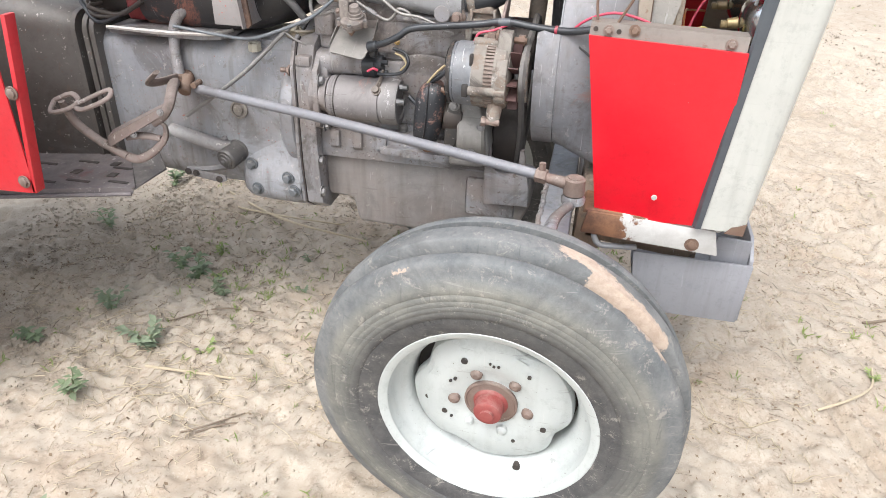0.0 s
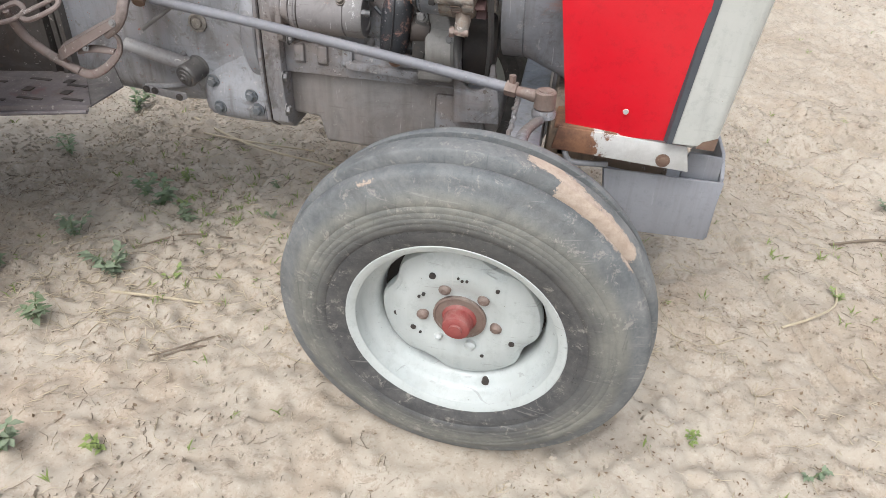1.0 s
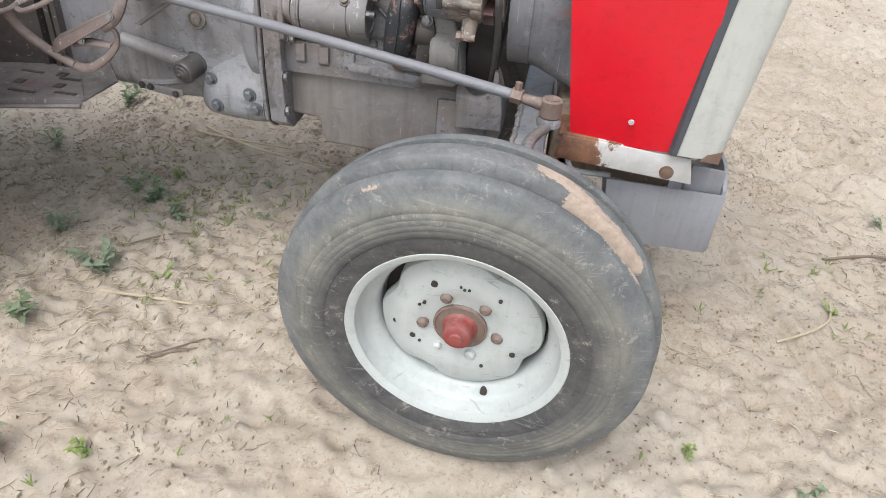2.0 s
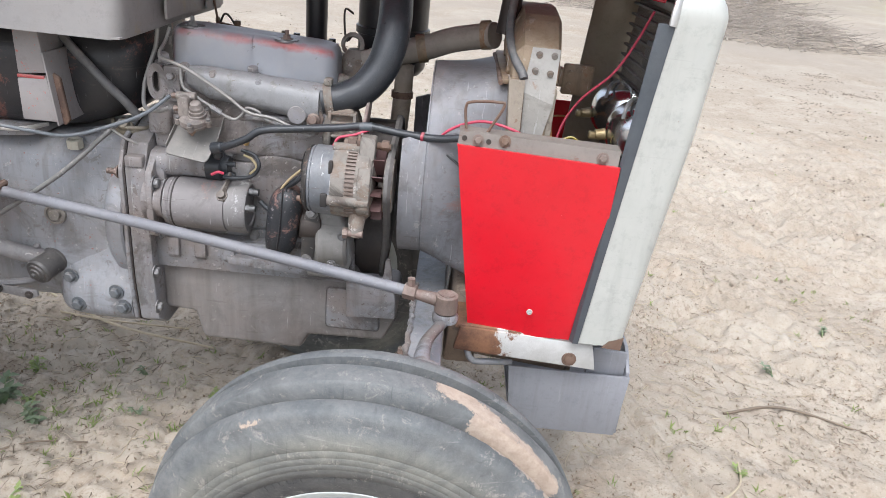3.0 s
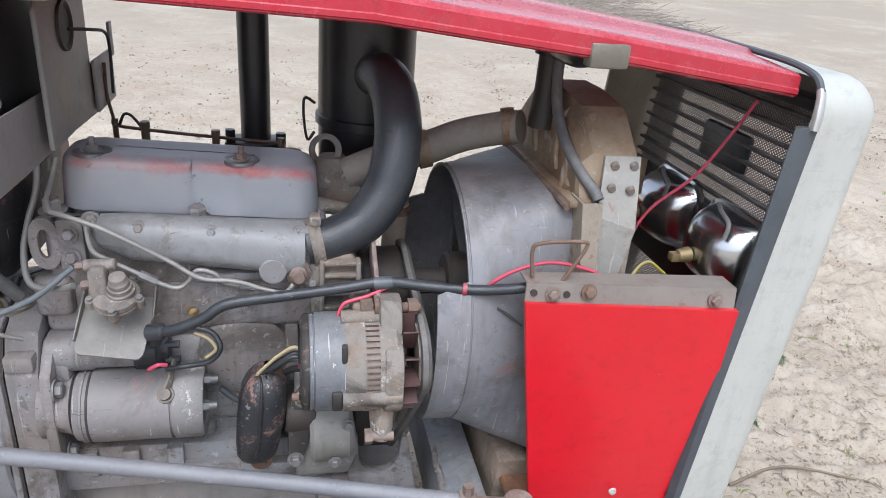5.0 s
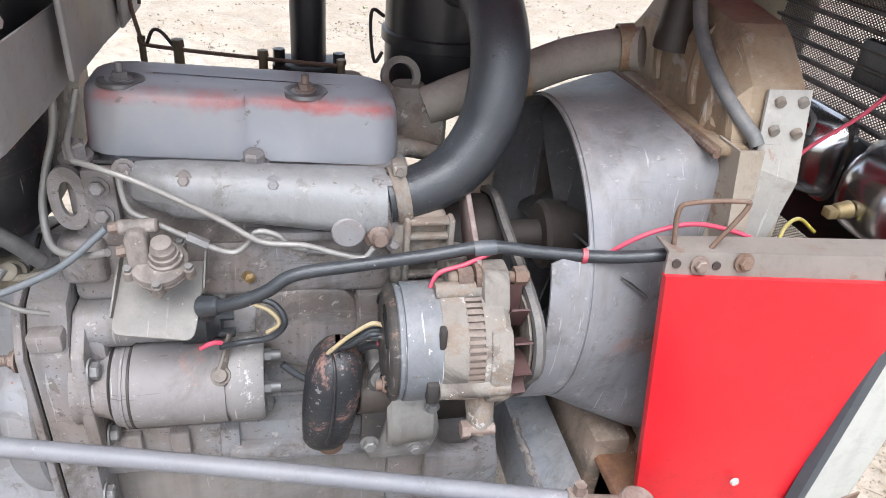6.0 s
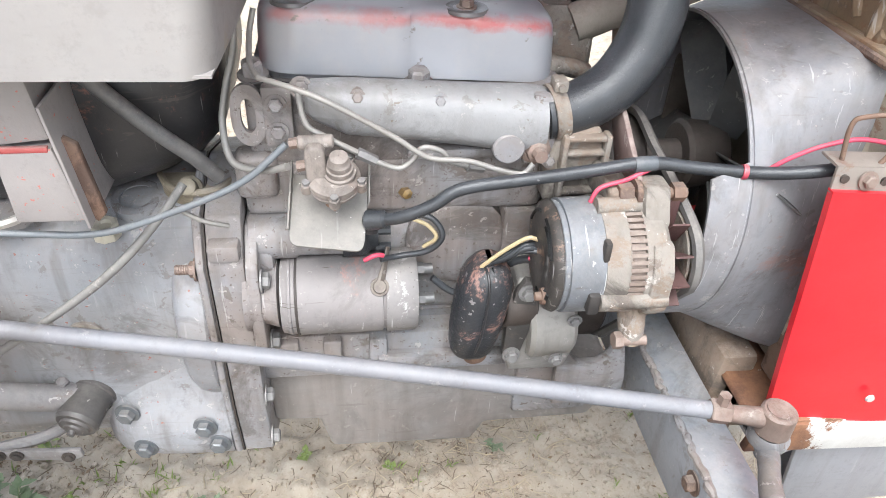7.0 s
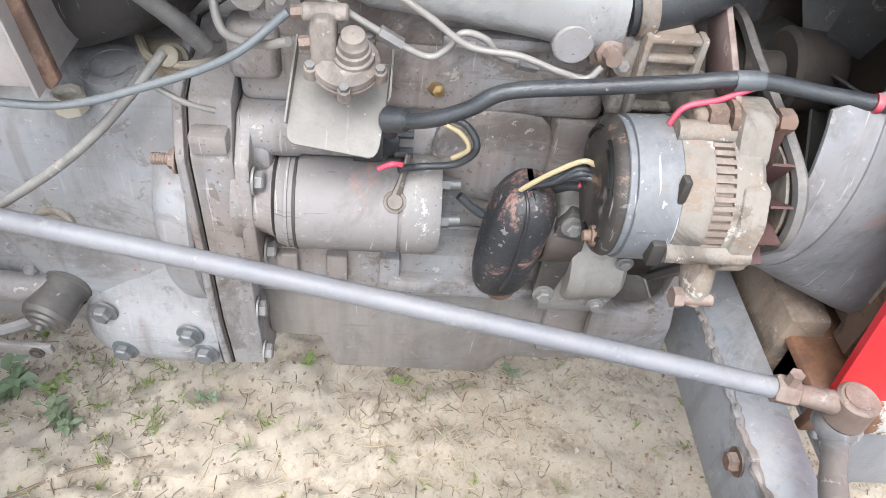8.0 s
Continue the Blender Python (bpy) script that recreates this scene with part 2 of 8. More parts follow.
def tyre_material(hub, out):
    """Dark rubber near the rim, a dusty outer sidewall with scuffs, blue-grey ribs, and tan torn patches on the tread."""
    m, nt, b = shader("dusty_tyre_rubber")
    tc = nt.nodes.new("ShaderNodeTexCoord").outputs["Object"]

    def vec(op, a_, b_):
        n = nt.nodes.new("ShaderNodeVectorMath")
        n.operation = op
        for sock, val in zip(n.inputs, (a_, b_)):
            if isinstance(val, (tuple, Vector)):
                sock.default_value = tuple(val)
            else:
                nt.links.new(val, sock)
        return n

    rel = vec("SUBTRACT", tc, hub).outputs[0]
    along = vec("DOT_PRODUCT", rel, out).outputs["Value"]
    whole = vec("LENGTH", rel, (0, 0, 0)).outputs["Value"]
    rad2 = nt.nodes.new("ShaderNodeMath")
    rad2.operation = "SUBTRACT"
    nt.links.new(calc(nt, "POWER", whole, 2.0), rad2.inputs[0])
    nt.links.new(calc(nt, "POWER", along, 2.0), rad2.inputs[1])
    r = calc(nt, "SQRT", rad2.outputs[0])
    wob = calc(nt, "SUBTRACT", nz(nt, tc, 14, 7, 0.7), 0.5)
    rw = calc(nt, "ADD", r, calc(nt, "MULTIPLY", nz(nt, tc, 11, 8, 0.75), 0.02))
    dusty = mix(nt, ramp(nt, nz(nt, tc, 6, 8, 0.75), 0.35, 0.65), (0.218, 0.214, 0.186), (0.105, 0.108, 0.101))
    dark = mix(nt, ramp(nt, nz(nt, tc, 20, 8, 0.75), 0.4, 0.65), (0.05, 0.05, 0.052), (0.10, 0.098, 0.094))
    col = mix(nt, ramp(nt, calc(nt, "ADD", rw, calc(nt, "MULTIPLY", wob, 0.06)), 0.272, 0.312), dark, dusty)
    ribs = mix(nt, ramp(nt, nz(nt, tc, 9, 9, 0.78), 0.4, 0.62), (0.10, 0.108, 0.112), (0.185, 0.188, 0.184))
    col = mix(nt, ramp(nt, rw, 0.338, 0.356), col, ribs)
    blot = ramp(nt, nz(nt, tc, 4.5, 9, 0.78, 0.8), 0.5, 0.6)
    col = mix(nt, calc(nt, "MULTIPLY", blot, 0.45), col, (0.085, 0.086, 0.084))
    k = ramp(nt, nz(nt, tc, 26, 9, 0.8, 0.4), 0.56, 0.62)
    col = mix(nt, calc(nt, "MULTIPLY", k, 0.55), col, (0.34, 0.315, 0.28))
    for sc, tn, c in (((9, 30, 140), 0.5, (0.34, 0.325, 0.3)), ((120, 30, 8), 0.3, (0.05, 0.05, 0.05)), ((40, 40, 150), 0.9, (0.05, 0.052, 0.055))):
        k = ramp(nt, streak(nt, tc, sc, tn), 0.63, 0.69)
        col = mix(nt, calc(nt, "MULTIPLY", k, 0.28), col, c)
    ragged = calc(nt, "MULTIPLY", nz(nt, tc, 24, 10, 0.8), 0.064)
    for p, q, w in (((0.040, -0.690, 0.732), (0.11, -0.715, 0.700), 0.038), ((0.10, -0.725, 0.70), (0.212, -0.742, 0.605), 0.046), ((-0.262, -0.766, 0.690), (-0.236, -0.768, 0.706), 0.0215)):
        p, q = Vector(p), Vector(q)
        axis = (q - p).normalized()
        rp = vec("SUBTRACT", tc, p).outputs[0]
        t_ = vec("DOT_PRODUCT", rp, axis).outputs["Value"]
        cl = nt.nodes.new("ShaderNodeClamp")
        nt.links.new(t_, cl.inputs["Value"])
        cl.inputs["Max"].default_value = (q - p).length
        foot = nt.nodes.new("ShaderNodeVectorMath")
        foot.operation = "SCALE"
        foot.inputs[0].default_value = tuple(axis)
        nt.links.new(cl.outputs[0], foot.inputs["Scale"])
        d_ = vec("DISTANCE", rp, foot.outputs[0]).outputs["Value"]
        k = ramp(nt, calc(nt, "ADD", d_, ragged), w + 0.0165, w + 0.0135)
        tan = mix(nt, ramp(nt, nz(nt, tc, 60, 6, 0.75), 0.4, 0.65), (0.44, 0.355, 0.285), (0.33, 0.255, 0.2))
        col = mix(nt, k, col, tan)
    nt.links.new(col, b.inputs["Base Color"])
    b.inputs["Roughness"].default_value = 0.72
    h = calc(nt, "ADD", calc(nt, "MULTIPLY", nz(nt, tc, 130, 5, 0.75), 0.5), calc(nt, "MULTIPLY", nz(nt, tc, 18, 7, 0.7), 0.5))
    bump(nt, b, h, 0.5, 0.004)
    return m


# also fills holes and the wheel gap, where its dark stands in for shade
DARK = worn("dark_oily_iron_and_gap_shade", (0.026, 0.025, 0.025), (0.055, 0.042, 0.035), 0.6, 0.1, dust=0.05, grain=0.4)
ROD = worn("lilac_grey_rod_paint", (0.19, 0.194, 0.214), (0.15, 0.15, 0.166), 0.48, dust=0.08, grime=0.25, patch=(0.27, 0.2, 0.2), patch_amt=0.33, patch_scale=12, grain=0.1)
BOLT = worn("dull_zinc_bolt", (0.235, 0.232, 0.235), (0.165, 0.16, 0.157), 0.5, 0.2, dust=0.08, grime=0.3)
JOINT = worn("brown_rusty_joint", (0.205, 0.145, 0.12), (0.15, 0.105, 0.085), 0.6, 0.1, dust=0.3, grime=0.3, patch=(0.27, 0.245, 0.24), patch_amt=0.36, grain=0.3)
CHROME = worn("chrome", (0.72, 0.73, 0.75), (0.6, 0.6, 0.62), 0.2, 1.0, dust=0.03, grain=0.0)


# ---- ground ----
def lattice(x, y, seed):
    """Smooth random heights on a unit lattice."""
    xi, yi = np.floor(x).astype(np.int64), np.floor(y).astype(np.int64)
    fx, fy = x - xi, y - yi
    fx, fy = fx * fx * (3 - 2 * fx), fy * fy * (3 - 2 * fy)

    def h(i, j):
        n = (i * 374761393 + j * 668265263 + seed * 1442695041) & 0x7FFFFFFF
        n = ((n ^ (n >> 13)) * 1274126177) & 0x7FFFFFFF
        return ((n ^ (n >> 16)) & 0xFFFF) / 65535.0

    a, b, c, d = h(xi, yi), h(xi + 1, yi), h(xi, yi + 1), h(xi + 1, yi + 1)
    return (a * (1 - fx) + b * fx) * (1 - fy) + (c * (1 - fx) + d * fx) * fy


def ground_height(x, y):
    x, y = np.asarray(x, float), np.asarray(y, float)
    z = 0.022 * np.clip(y - 0.2, 0, 45) + 0.02 * np.clip(-x - 0.7, 0, 1.5) + 0.05 * np.clip(0.7 * x + 0.7 * y - 22, 0, 150) + 0.08 * np.clip(0.7 * x + 0.7 * y - 45, 0, 300)
    z = z + 0.03 * (lattice(x * 0.6, y * 0.6, 1) - 0.5) + 0.022 * (lattice(x * 2.3, y * 2.3, 2) - 0.5)
    out_ = np.maximum.reduce([np.zeros_like(x), x - 3.2, -2.2 - x, y - 3.6, -1.1 - y])
    gap = 0.0125 + 0.07 * out_

    def kept(f):
        """Relief finer than the sheet's own mesh fades out with distance."""
        return np.clip(2.4 - 2.4 * gap * f, 0, 1)

    # the fine relief is turned and bent, so that it follows no direction
    u_, v_ = 0.83 * x - 0.56 * y + 0.12 * (lattice(x * 2.1, y * 2.1, 21) - 0.5), 0.56 * x + 0.83 * y + 0.12 * (lattice(x * 2.1, y * 2.1, 22) - 0.5)
    rough = 0.38 + 0.92 * lattice(x * 0.9, y * 0.9, 7) ** 1.4
    # rolled wheel tracks: smooth shallow bands with a low shoulder
    for ax, ay, bx, by, w in ((0.45, 0.64, 2.3, 0.26, 0.062), (0.75, 1.75, 2.9, 0.95, 0.08), (0.62, 0.45, 0.86, -0.3, 0.03)):
        L = math.hypot(bx - ax, by - ay)
        u = ((x - ax) * (bx - ax) + (y - ay) * (by - ay)) / L
        v = np.abs(((x - ax) * (by - ay) - (y - ay) * (bx - ax)) / L + 0.035 * (lattice(x * 2.2, y * 2.2, 19) - 0.5))
        on = np.clip(u / 0.2, 0, 1) * np.clip((L - u) / 0.3, 0, 1)
        rough = rough * (1 - 0.85 * on * np.clip((1.15 * w - v) / (0.3 * w), 0, 1))
        z = z + on * (-0.011 * np.clip((w - v) / (0.25 * w), 0, 1) + 0.006 * np.exp(-((v - 1.3 * w) / (0.25 * w)) ** 2))
    z = z + rough * (0.028 * kept(9) * (lattice(u_ * 9, v_ * 9, 3) - 0.5) + 0.036 * kept(21) * (lattice(v_ * 21, u_ * 21, 4) - 0.5) + 0.034 * kept(43) * (lattice(x * 43, y * 43, 8) - 0.5))
    z = z + np.clip(y - 0.3, 0, 1) * (0.036 * kept(5) * (lattice(x * 5.3, y * 5.3, 12) - 0.5) + 0.022 * kept(12) * (lattice(x * 12.1, y * 12.1, 13) - 0.5))
    clods = np.clip(lattice(x * 34, y * 34, 5) - 0.6, 0, 1) * np.clip(lattice(x * 1.7, y * 1.7, 6) - 0.3, 0, 1)
    z = z + 0.075 * clods * kept(34)
    # old tyre marks and gouges
    for ax, ay, bx, by, w, deep in ((0.66, 0.48, 0.90, -0.45, 0.014, 0.012), (0.70, 0.80, 1.7, 0.78, 0.035, 0.010), (1.2, 2.05, 2.3, 1.36, 0.03, 0.014),
                                    (1.3, 2.2, 2.6, 1.5, 0.05, 0.014), (0.9, 1.0, 1.5, 1.18, 0.03, 0.010), (-0.35, -1.0, -0.12, -0.72, 0.05, 0.012), (2.6, 3.4, 3.6, 2.6, 0.06, 0.02), (2.0, 1.0, 3.4, 1.9, 0.08, 0.015),
                                    (0.72, 1.35, 1.75, 0.25, 0.045, 0.016), (0.95, 1.5, 1.95, 0.45, 0.045, 0.014), (0.8, 0.25, 1.9, -0.3, 0.04, 0.010)):
        L = math.hypot(bx - ax, by - ay)
        u = ((x - ax) * (bx - ax) + (y - ay) * (by - ay)) / L
        v = ((x - ax) * (by - ay) - (y - ay) * (bx - ax)) / L + 0.03 * (lattice(x * 3, y * 3, 9) - 0.5)
        on = np.clip(u / 0.15, 0, 1) * np.clip((L - u) / 0.15, 0, 1)
        z = z + 1.7 * on * deep * (-np.exp(-(v / w) ** 2) + 0.55 * np.exp(-((np.abs(v) - 2 * w) / (0.7 * w)) ** 2))
    near = np.exp(-((x + 0.07) ** 2 + (y + 0.74) ** 2) / 0.12)
    return z * (1 - 0.7 * near)


def spaced(lo, hi, step, far):
    mid = np.arange(lo, hi, step)
    out = [step]
    while sum(out) < far:
        out.append(out[-1] * 1.07)
    o = np.cumsum(out)
    return np.concatenate([(lo - o)[::-1], mid, hi + o])


gx, gy = spaced(-2.2, 3.2, 0.0125, 900), spaced(-1.1, 3.6, 0.0125, 900)
GX, GY = np.meshgrid(gx, gy)
GZ = ground_height(GX, GY)
nx, ny = len(gx), len(gy)
verts = np.stack([GX, GY, GZ], -1).reshape(-1, 3)
ii = (np.arange(ny - 1)[:, None] * nx + np.arange(nx - 1)).ravel()
faces = np.stack([ii, ii + 1, ii + 1 + nx, ii + nx], -1)
me = bpy.data.meshes.new("ground")
me.from_pydata(verts.tolist(), [], faces.tolist())
me.polygons.foreach_set("use_smooth", [True] * len(me.polygons))


def sand_material():
    m, nt, b = shader("dry_sandy_soil")
    tc = nt.nodes.new("ShaderNodeTexCoord").outputs["Object"]
    col = mix(nt, ramp(nt, nz(nt, tc, 1.3, 7, 0.65), 0.36, 0.64), (0.398, 0.35, 0.288), (0.322, 0.274, 0.218))
    col = mix(nt, ramp(nt, nz(nt, tc, 5, 9, 0.74), 0.5, 0.68), col, (0.435, 0.383, 0.318))
    col = mix(nt, calc(nt, "MULTIPLY", ramp(nt, nz(nt, tc, 3.1, 8, 0.7, 0.6), 0.54, 0.66), 0.6), col, (0.36, 0.285, 0.215))
    col = mix(nt, calc(nt, "MULTIPLY", ramp(nt, nz(nt, tc, 24, 8, 0.8, 0.5), 0.53, 0.59), 0.75), col, (0.27, 0.215, 0.165))
    col = mix(nt, calc(nt, "MULTIPLY", ramp(nt, nz(nt, tc, 95, 5, 0.75), 0.57, 0.63), 0.75), col, (0.21, 0.165, 0.125))
    col = mix(nt, calc(nt, "MULTIPLY", ramp(nt, nz(nt, tc, 110, 4, 0.7), 0.57, 0.63), 0.5), col, (0.46, 0.412, 0.348))
    patchy = ramp(nt, nz(nt, tc, 2.4, 6, 0.65), 0.46, 0.60)
    scribble = ramp(nt, nz(nt, tc, 48, 7, 0.8, 2.2), 0.55, 0.60)
    col = mix(nt, calc(nt, "MULTIPLY", calc(nt, "MULTIPLY", patchy, scribble), 0.7), col, (0.185, 0.143, 0.107))
    lumps = ramp(nt, nz(nt, tc, 13, 9, 0.75, 0.8), 0.50, 0.58)
    col = mix(nt, calc(nt, "MULTIPLY", lumps, 0.35), col, (0.33, 0.27, 0.21))
    pale = ramp(nt, nz(nt, tc, 0.8, 7, 0.7, 0.5), 0.50, 0.60)
    col = mix(nt, calc(nt, "MULTIPLY", pale, 0.4), col, (0.455, 0.412, 0.348))
    far = ramp(nt, nz(nt, tc, 0.12, 5, 0.65), 0.42, 0.54)
    sep = nt.nodes.new("ShaderNodeSeparateXYZ")
    nt.links.new(tc, sep.inputs[0])
    k = calc(nt, "MULTIPLY", far, ramp(nt, sep.outputs["Y"], 14, 40))
    col = mix(nt, calc(nt, "MULTIPLY", k, 0.75), col, (0.22, 0.235, 0.12))
    k = calc(nt, "MULTIPLY", ramp(nt, nz(nt, tc, 0.35, 8, 0.72), 0.42, 0.56), ramp(nt, sep.outputs["Y"], 5, 9))
    col = mix(nt, calc(nt, "MULTIPLY", k, 0.8), col, (0.31, 0.27, 0.225))
    nt.links.new(col, b.inputs["Base Color"])
    b.inputs["Roughness"].default_value = 0.95
    b.inputs["Specular IOR Level"].default_value = 0.15
    hgt = calc(nt, "ADD", calc(nt, "MULTIPLY", nz(nt, tc, 34, 10, 0.82, 0.6), 0.8), calc(nt, "ADD", calc(nt, "MULTIPLY", nz(nt, tc, 260, 3, 0.7), 0.25), calc(nt, "MULTIPLY", nz(nt, tc, 9, 6, 0.65, 0.5), 1.6)))
    bump(nt, b, hgt, 1.0, 0.034)
    return m


SAND = sand_material()
me.materials.append(SAND)
ground = tagged(new("ground", me), "dry uneven sandy soil with clods and tyre marks", "ground", kind="structure")

# ---- the tractor ----
tractor = thing("tractor", "old grey and red farm tractor with its side covers off", "tractor", (-0.3, -0.05, 0.0))

# front wheel, steered a little inwards
HUB = Vector((-0.078, -0.703, 0.376))
OUT = Vector((-0.061, -1.0, -0.066)).normalized()
TYRE = tyre_material(HUB, OUT)


def front_wheel(hub, out):
    holder = new("front_wheel")
    holder.location = hub
    holder.parent = tractor
    holder.matrix_parent_inverse = Matrix.Translation(tractor.location).inverted()

    def sub(name, bm, mat, label=""):
        return part(name, bm, mat, holder, label)

    bm = B()
    half = [(0.052, 0.208), (0.06, 0.226), (0.067, 0.25), (0.0665, 0.262), (0.0695, 0.265), (0.0712, 0.278), (0.0706, 0.2795), (0.0715, 0.281), (0.0712, 0.288), (0.0701, 0.290), (0.0706, 0.2925), (0.070, 0.3), (0.0692, 0.3012), (0.0696, 0.3025), (0.0685, 0.312), (0.0672, 0.3135), (0.068, 0.316),
            (0.066, 0.327), (0.058, 0.341), (0.053, 0.350), (0.051, 0.360), (0.047, 0.368), (0.042, 0.371), (0.026, 0.374), (0.021, 0.372), (0.016, 0.344), (-0.004, 0.344), (-0.008, 0.377), (-0.012, 0.3815), (-0.02, 0.3825)]
    mid = -0.032
    prof = half + [(2 * mid - s, r) for s, r in half[::-1]]
    lathe(bm, hub, out, prof, 96, lambda s, t: 0.0025 * math.sin(3 * t + 1) * (1 if r_out(s) else 0))
    sub("tyre", bm, TYRE, "worn dusty three-rib tyre with a torn patch")
    bm = B()
    rim = [(0.052, 0.205), (0.058, 0.214), (0.06, 0.222), (0.056, 0.226), (0.051, 0.222), (0.048, 0.212), (0.040, 0.207), (0.022, 0.204), (0.014, 0.201), (0.008, 0.194),
           (0.001, 0.182), (-0.006, 0.1755), (-0.03, 0.1715), (-0.075, 0.1715), (-0.09, 0.19), (-0.1, 0.222)]
    lathe(bm, hub, out, rim, 72, lambda s, t: 0.004 * noise.noise(Vector((math.cos(t) * 9, math.sin(t) * 9, s * 40))) if s > 0.045 else 0.0)
    sub("rim", bm, RIM_WHITE, "white painted steel rim with chipped paint")
    bm = B()

    def lobes(s, t):
        bite = max(0.0, math.cos(4 * t + radians(100))) ** 2.5
        return (-0.10 * bite + 0.008 * noise.noise(Vector((math.cos(t) * 3, math.sin(t) * 3, 2)))) if s < 0.004 else 0.012 * noise.noise(Vector((math.cos(t) * 2, math.sin(t) * 2, s * 60)))
    disc = [(-0.026, 0.1665), (-0.012, 0.1665), (-0.003, 0.163), (0.0015, 0.152), (0.006, 0.138), (0.010, 0.118), (0.011, 0.1), (0.0065, 0.085), (0.001, 0.066), (0.0, 0.058), (0.0, 0.0001)]
    lathe(bm, hub, out, disc, 80, lobes)
    a, b, d = axes(out)
    sub("wheel_disc", bm, RIM_WHITE, "white dished wheel centre")
    # added dark disc: the shade in the gap behind the wheel centre, as colour
    bm = B()
    lathe(bm, hub, out, [(-0.05, 0.10), (-0.05, 0.172)], 48)
    sub("gap_shade_disc", bm, DARK)
    for ang, rr, rad in ((62, 0.118, 0.007), (-25, 0.105, 0.006), (-8, 0.133, 0.007), (200, 0.118, 0.006), (128, 0.12, 0.004), (35, 0.09, 0.0035), (28, 0.094, 0.003),
                         (92, 0.105, 0.003), (97, 0.107, 0.003), (88, 0.11, 0.0025), (-35, 0.098, 0.003), (240, 0.105, 0.004)):
        t = radians(ang)
        p = hub + (-a * math.cos(t) + b * math.sin(t)) * rr + out * (0.0125 if rr < 0.125 else 0.006)
        bm = B()
        cyl(bm, p - out * 0.006, p + out * 0.0006, rad, n=12)
        sub("hole", bm, DARK, "dark drilled hole")
    bm = B()
    t = radians(250)
    p = hub + (-a * math.cos(t) + b * math.sin(t)) * 0.186 + out * 0.004
    cyl(bm, p - out * 0.01, p + out * 0.006, 0.008, n=12)
    sub("valve_hole", bm, DARK, "dark valve hole")
    bm = B()
    rs = lathe(bm, hub, out, [(0.0, 0.055), (0.006, 0.055), (0.0075, 0.051), (0.005, 0.049), (0.006, 0.036), (0.010, 0.032)], 36)
    bm.faces.new(rs[-1])
    sub("hub_plate", bm, JOINT, "rusty round hub plate")
    bm = B()
    lathe(bm, hub, out, [(0.006, 0.036), (0.010, 0.034), (0.012, 0.0305), (0.034, 0.029), (0.038, 0.0275), (0.040, 0.024), (0.0405, 0.014), (0.046, 0.013), (0.047, 0.0005)], 28)
    sub("hub_cap", bm, worn("faded_red_hub_paint", (0.28, 0.05, 0.045), (0.2, 0.045, 0.04), 0.6, dust=0.2, patch=(0.12, 0.06, 0.05)), "faded red hub cap with a grease nipple")
    for k in range(6):
        t = radians((-6, 66, 128, 187, 250, 304)[k])
        p = hub + (-a * math.cos(t) + b * math.sin(t)) * 0.077 + out * 0.002
        bm = B()
        rad = 0.0128 if k in (0, 1, 2, 3, 4) else 0.0095
        cyl(bm, p, p + out * 0.008, rad, rad * 0.95, n=12)
        cyl(bm, p + out * 0.008, p + out * 0.013, rad * 0.9, rad * 0.45, n=12)
        sub("wheel_bolt", bm, JOINT if k in (0, 1, 2, 3) else RIM_WHITE, "rusty round-headed wheel bolt" if k in (0, 1, 2, 3) else "painted wheel bolt")
    for arc0, arc1, rr, tall in ((76, 92, 0.250, 0.009), (56, 70, 0.252, 0.012), (172, 194, 0.245, 0.010), (222, 246, 0.247, 0.011), (250, 266, 0.245, 0.008), (8, 24, 0.285, 0.016), (330, 350, 0.25, 0.010)):
        bm = B()
        rnd = random.Random(arc0)
        ang = arc0
        while ang < arc1:
            t = radians(ang)
            rdir = -a * math.cos(t) + b * math.sin(t)
            tdir = a * math.sin(t) + b * math.cos(t)
            base_s = 0.0665 if rr < 0.27 else 0.0712
            m = Matrix.Translation(hub) @ Matrix((tdir, rdir, out)).transposed().to_4x4()
            hw = rnd.choice((0.0012, 0.0016, 0.0032))
            box(bm, (-hw, rr, base_s - 0.003), (hw, rr + tall, base_s + 0.0012), m=m)
            if rnd.random() < 0.6:
                box(bm, (-hw - 0.003, rr + tall * rnd.choice((0.0, 0.8)), base_s - 0.003), (hw + 0.003, rr + tall * rnd.choice((0.2, 1.0)), base_s + 0.0011), m=m)
            ang += rnd.uniform(2.0, 3.2)
        sub("raised_lettering", bm, TYRE, "worn raised lettering on the sidewall")
    return holder


def r_out(s):
    return -0.1 < s < 0.06


front_wheel(HUB, OUT)

# axle beam, king pin and steering arm
bm = B()
prism(bm, [(-0.045, 0.49), (0.03, 0.49), (0.03, 0.612), (-0.045, 0.612)], "y", -0.52, 0.42, 0.006)
axle = part("axle_beam", bm, worn("blue_grey_beam_paint", (0.24, 0.25, 0.275), (0.18, 0.19, 0.21), 0.42, dust=0.15, grime=0.4, runs=0.3), tractor, "grey welded box-section front axle beam")
bm = B()
rnd = random.Random(3)
bead = [(-0.041 + rnd.gauss(0, 0.0012), -0.51 + 0.0075 * k, 0.6125 + rnd.gauss(0, 0.0006)) for k in range(56)]
tube(bm, bead, [rnd.uniform(0.0045, 0.0078) for _ in range(56)], 8, 3)
part("weld_bead", bm, GREY, axle)
bm = B()
bolt(bm, (-0.046, -0.357, 0.585), (-1, 0, 0), 0.0125, 0.014)
part("axle_nut", bm, RUST, axle, "rusty hexagon nut")
bm = B()
cyl(bm, (0.0, -0.56, 0.27), (0.0, -0.545, 0.665), 0.032, 0.028, 24, 0.004)
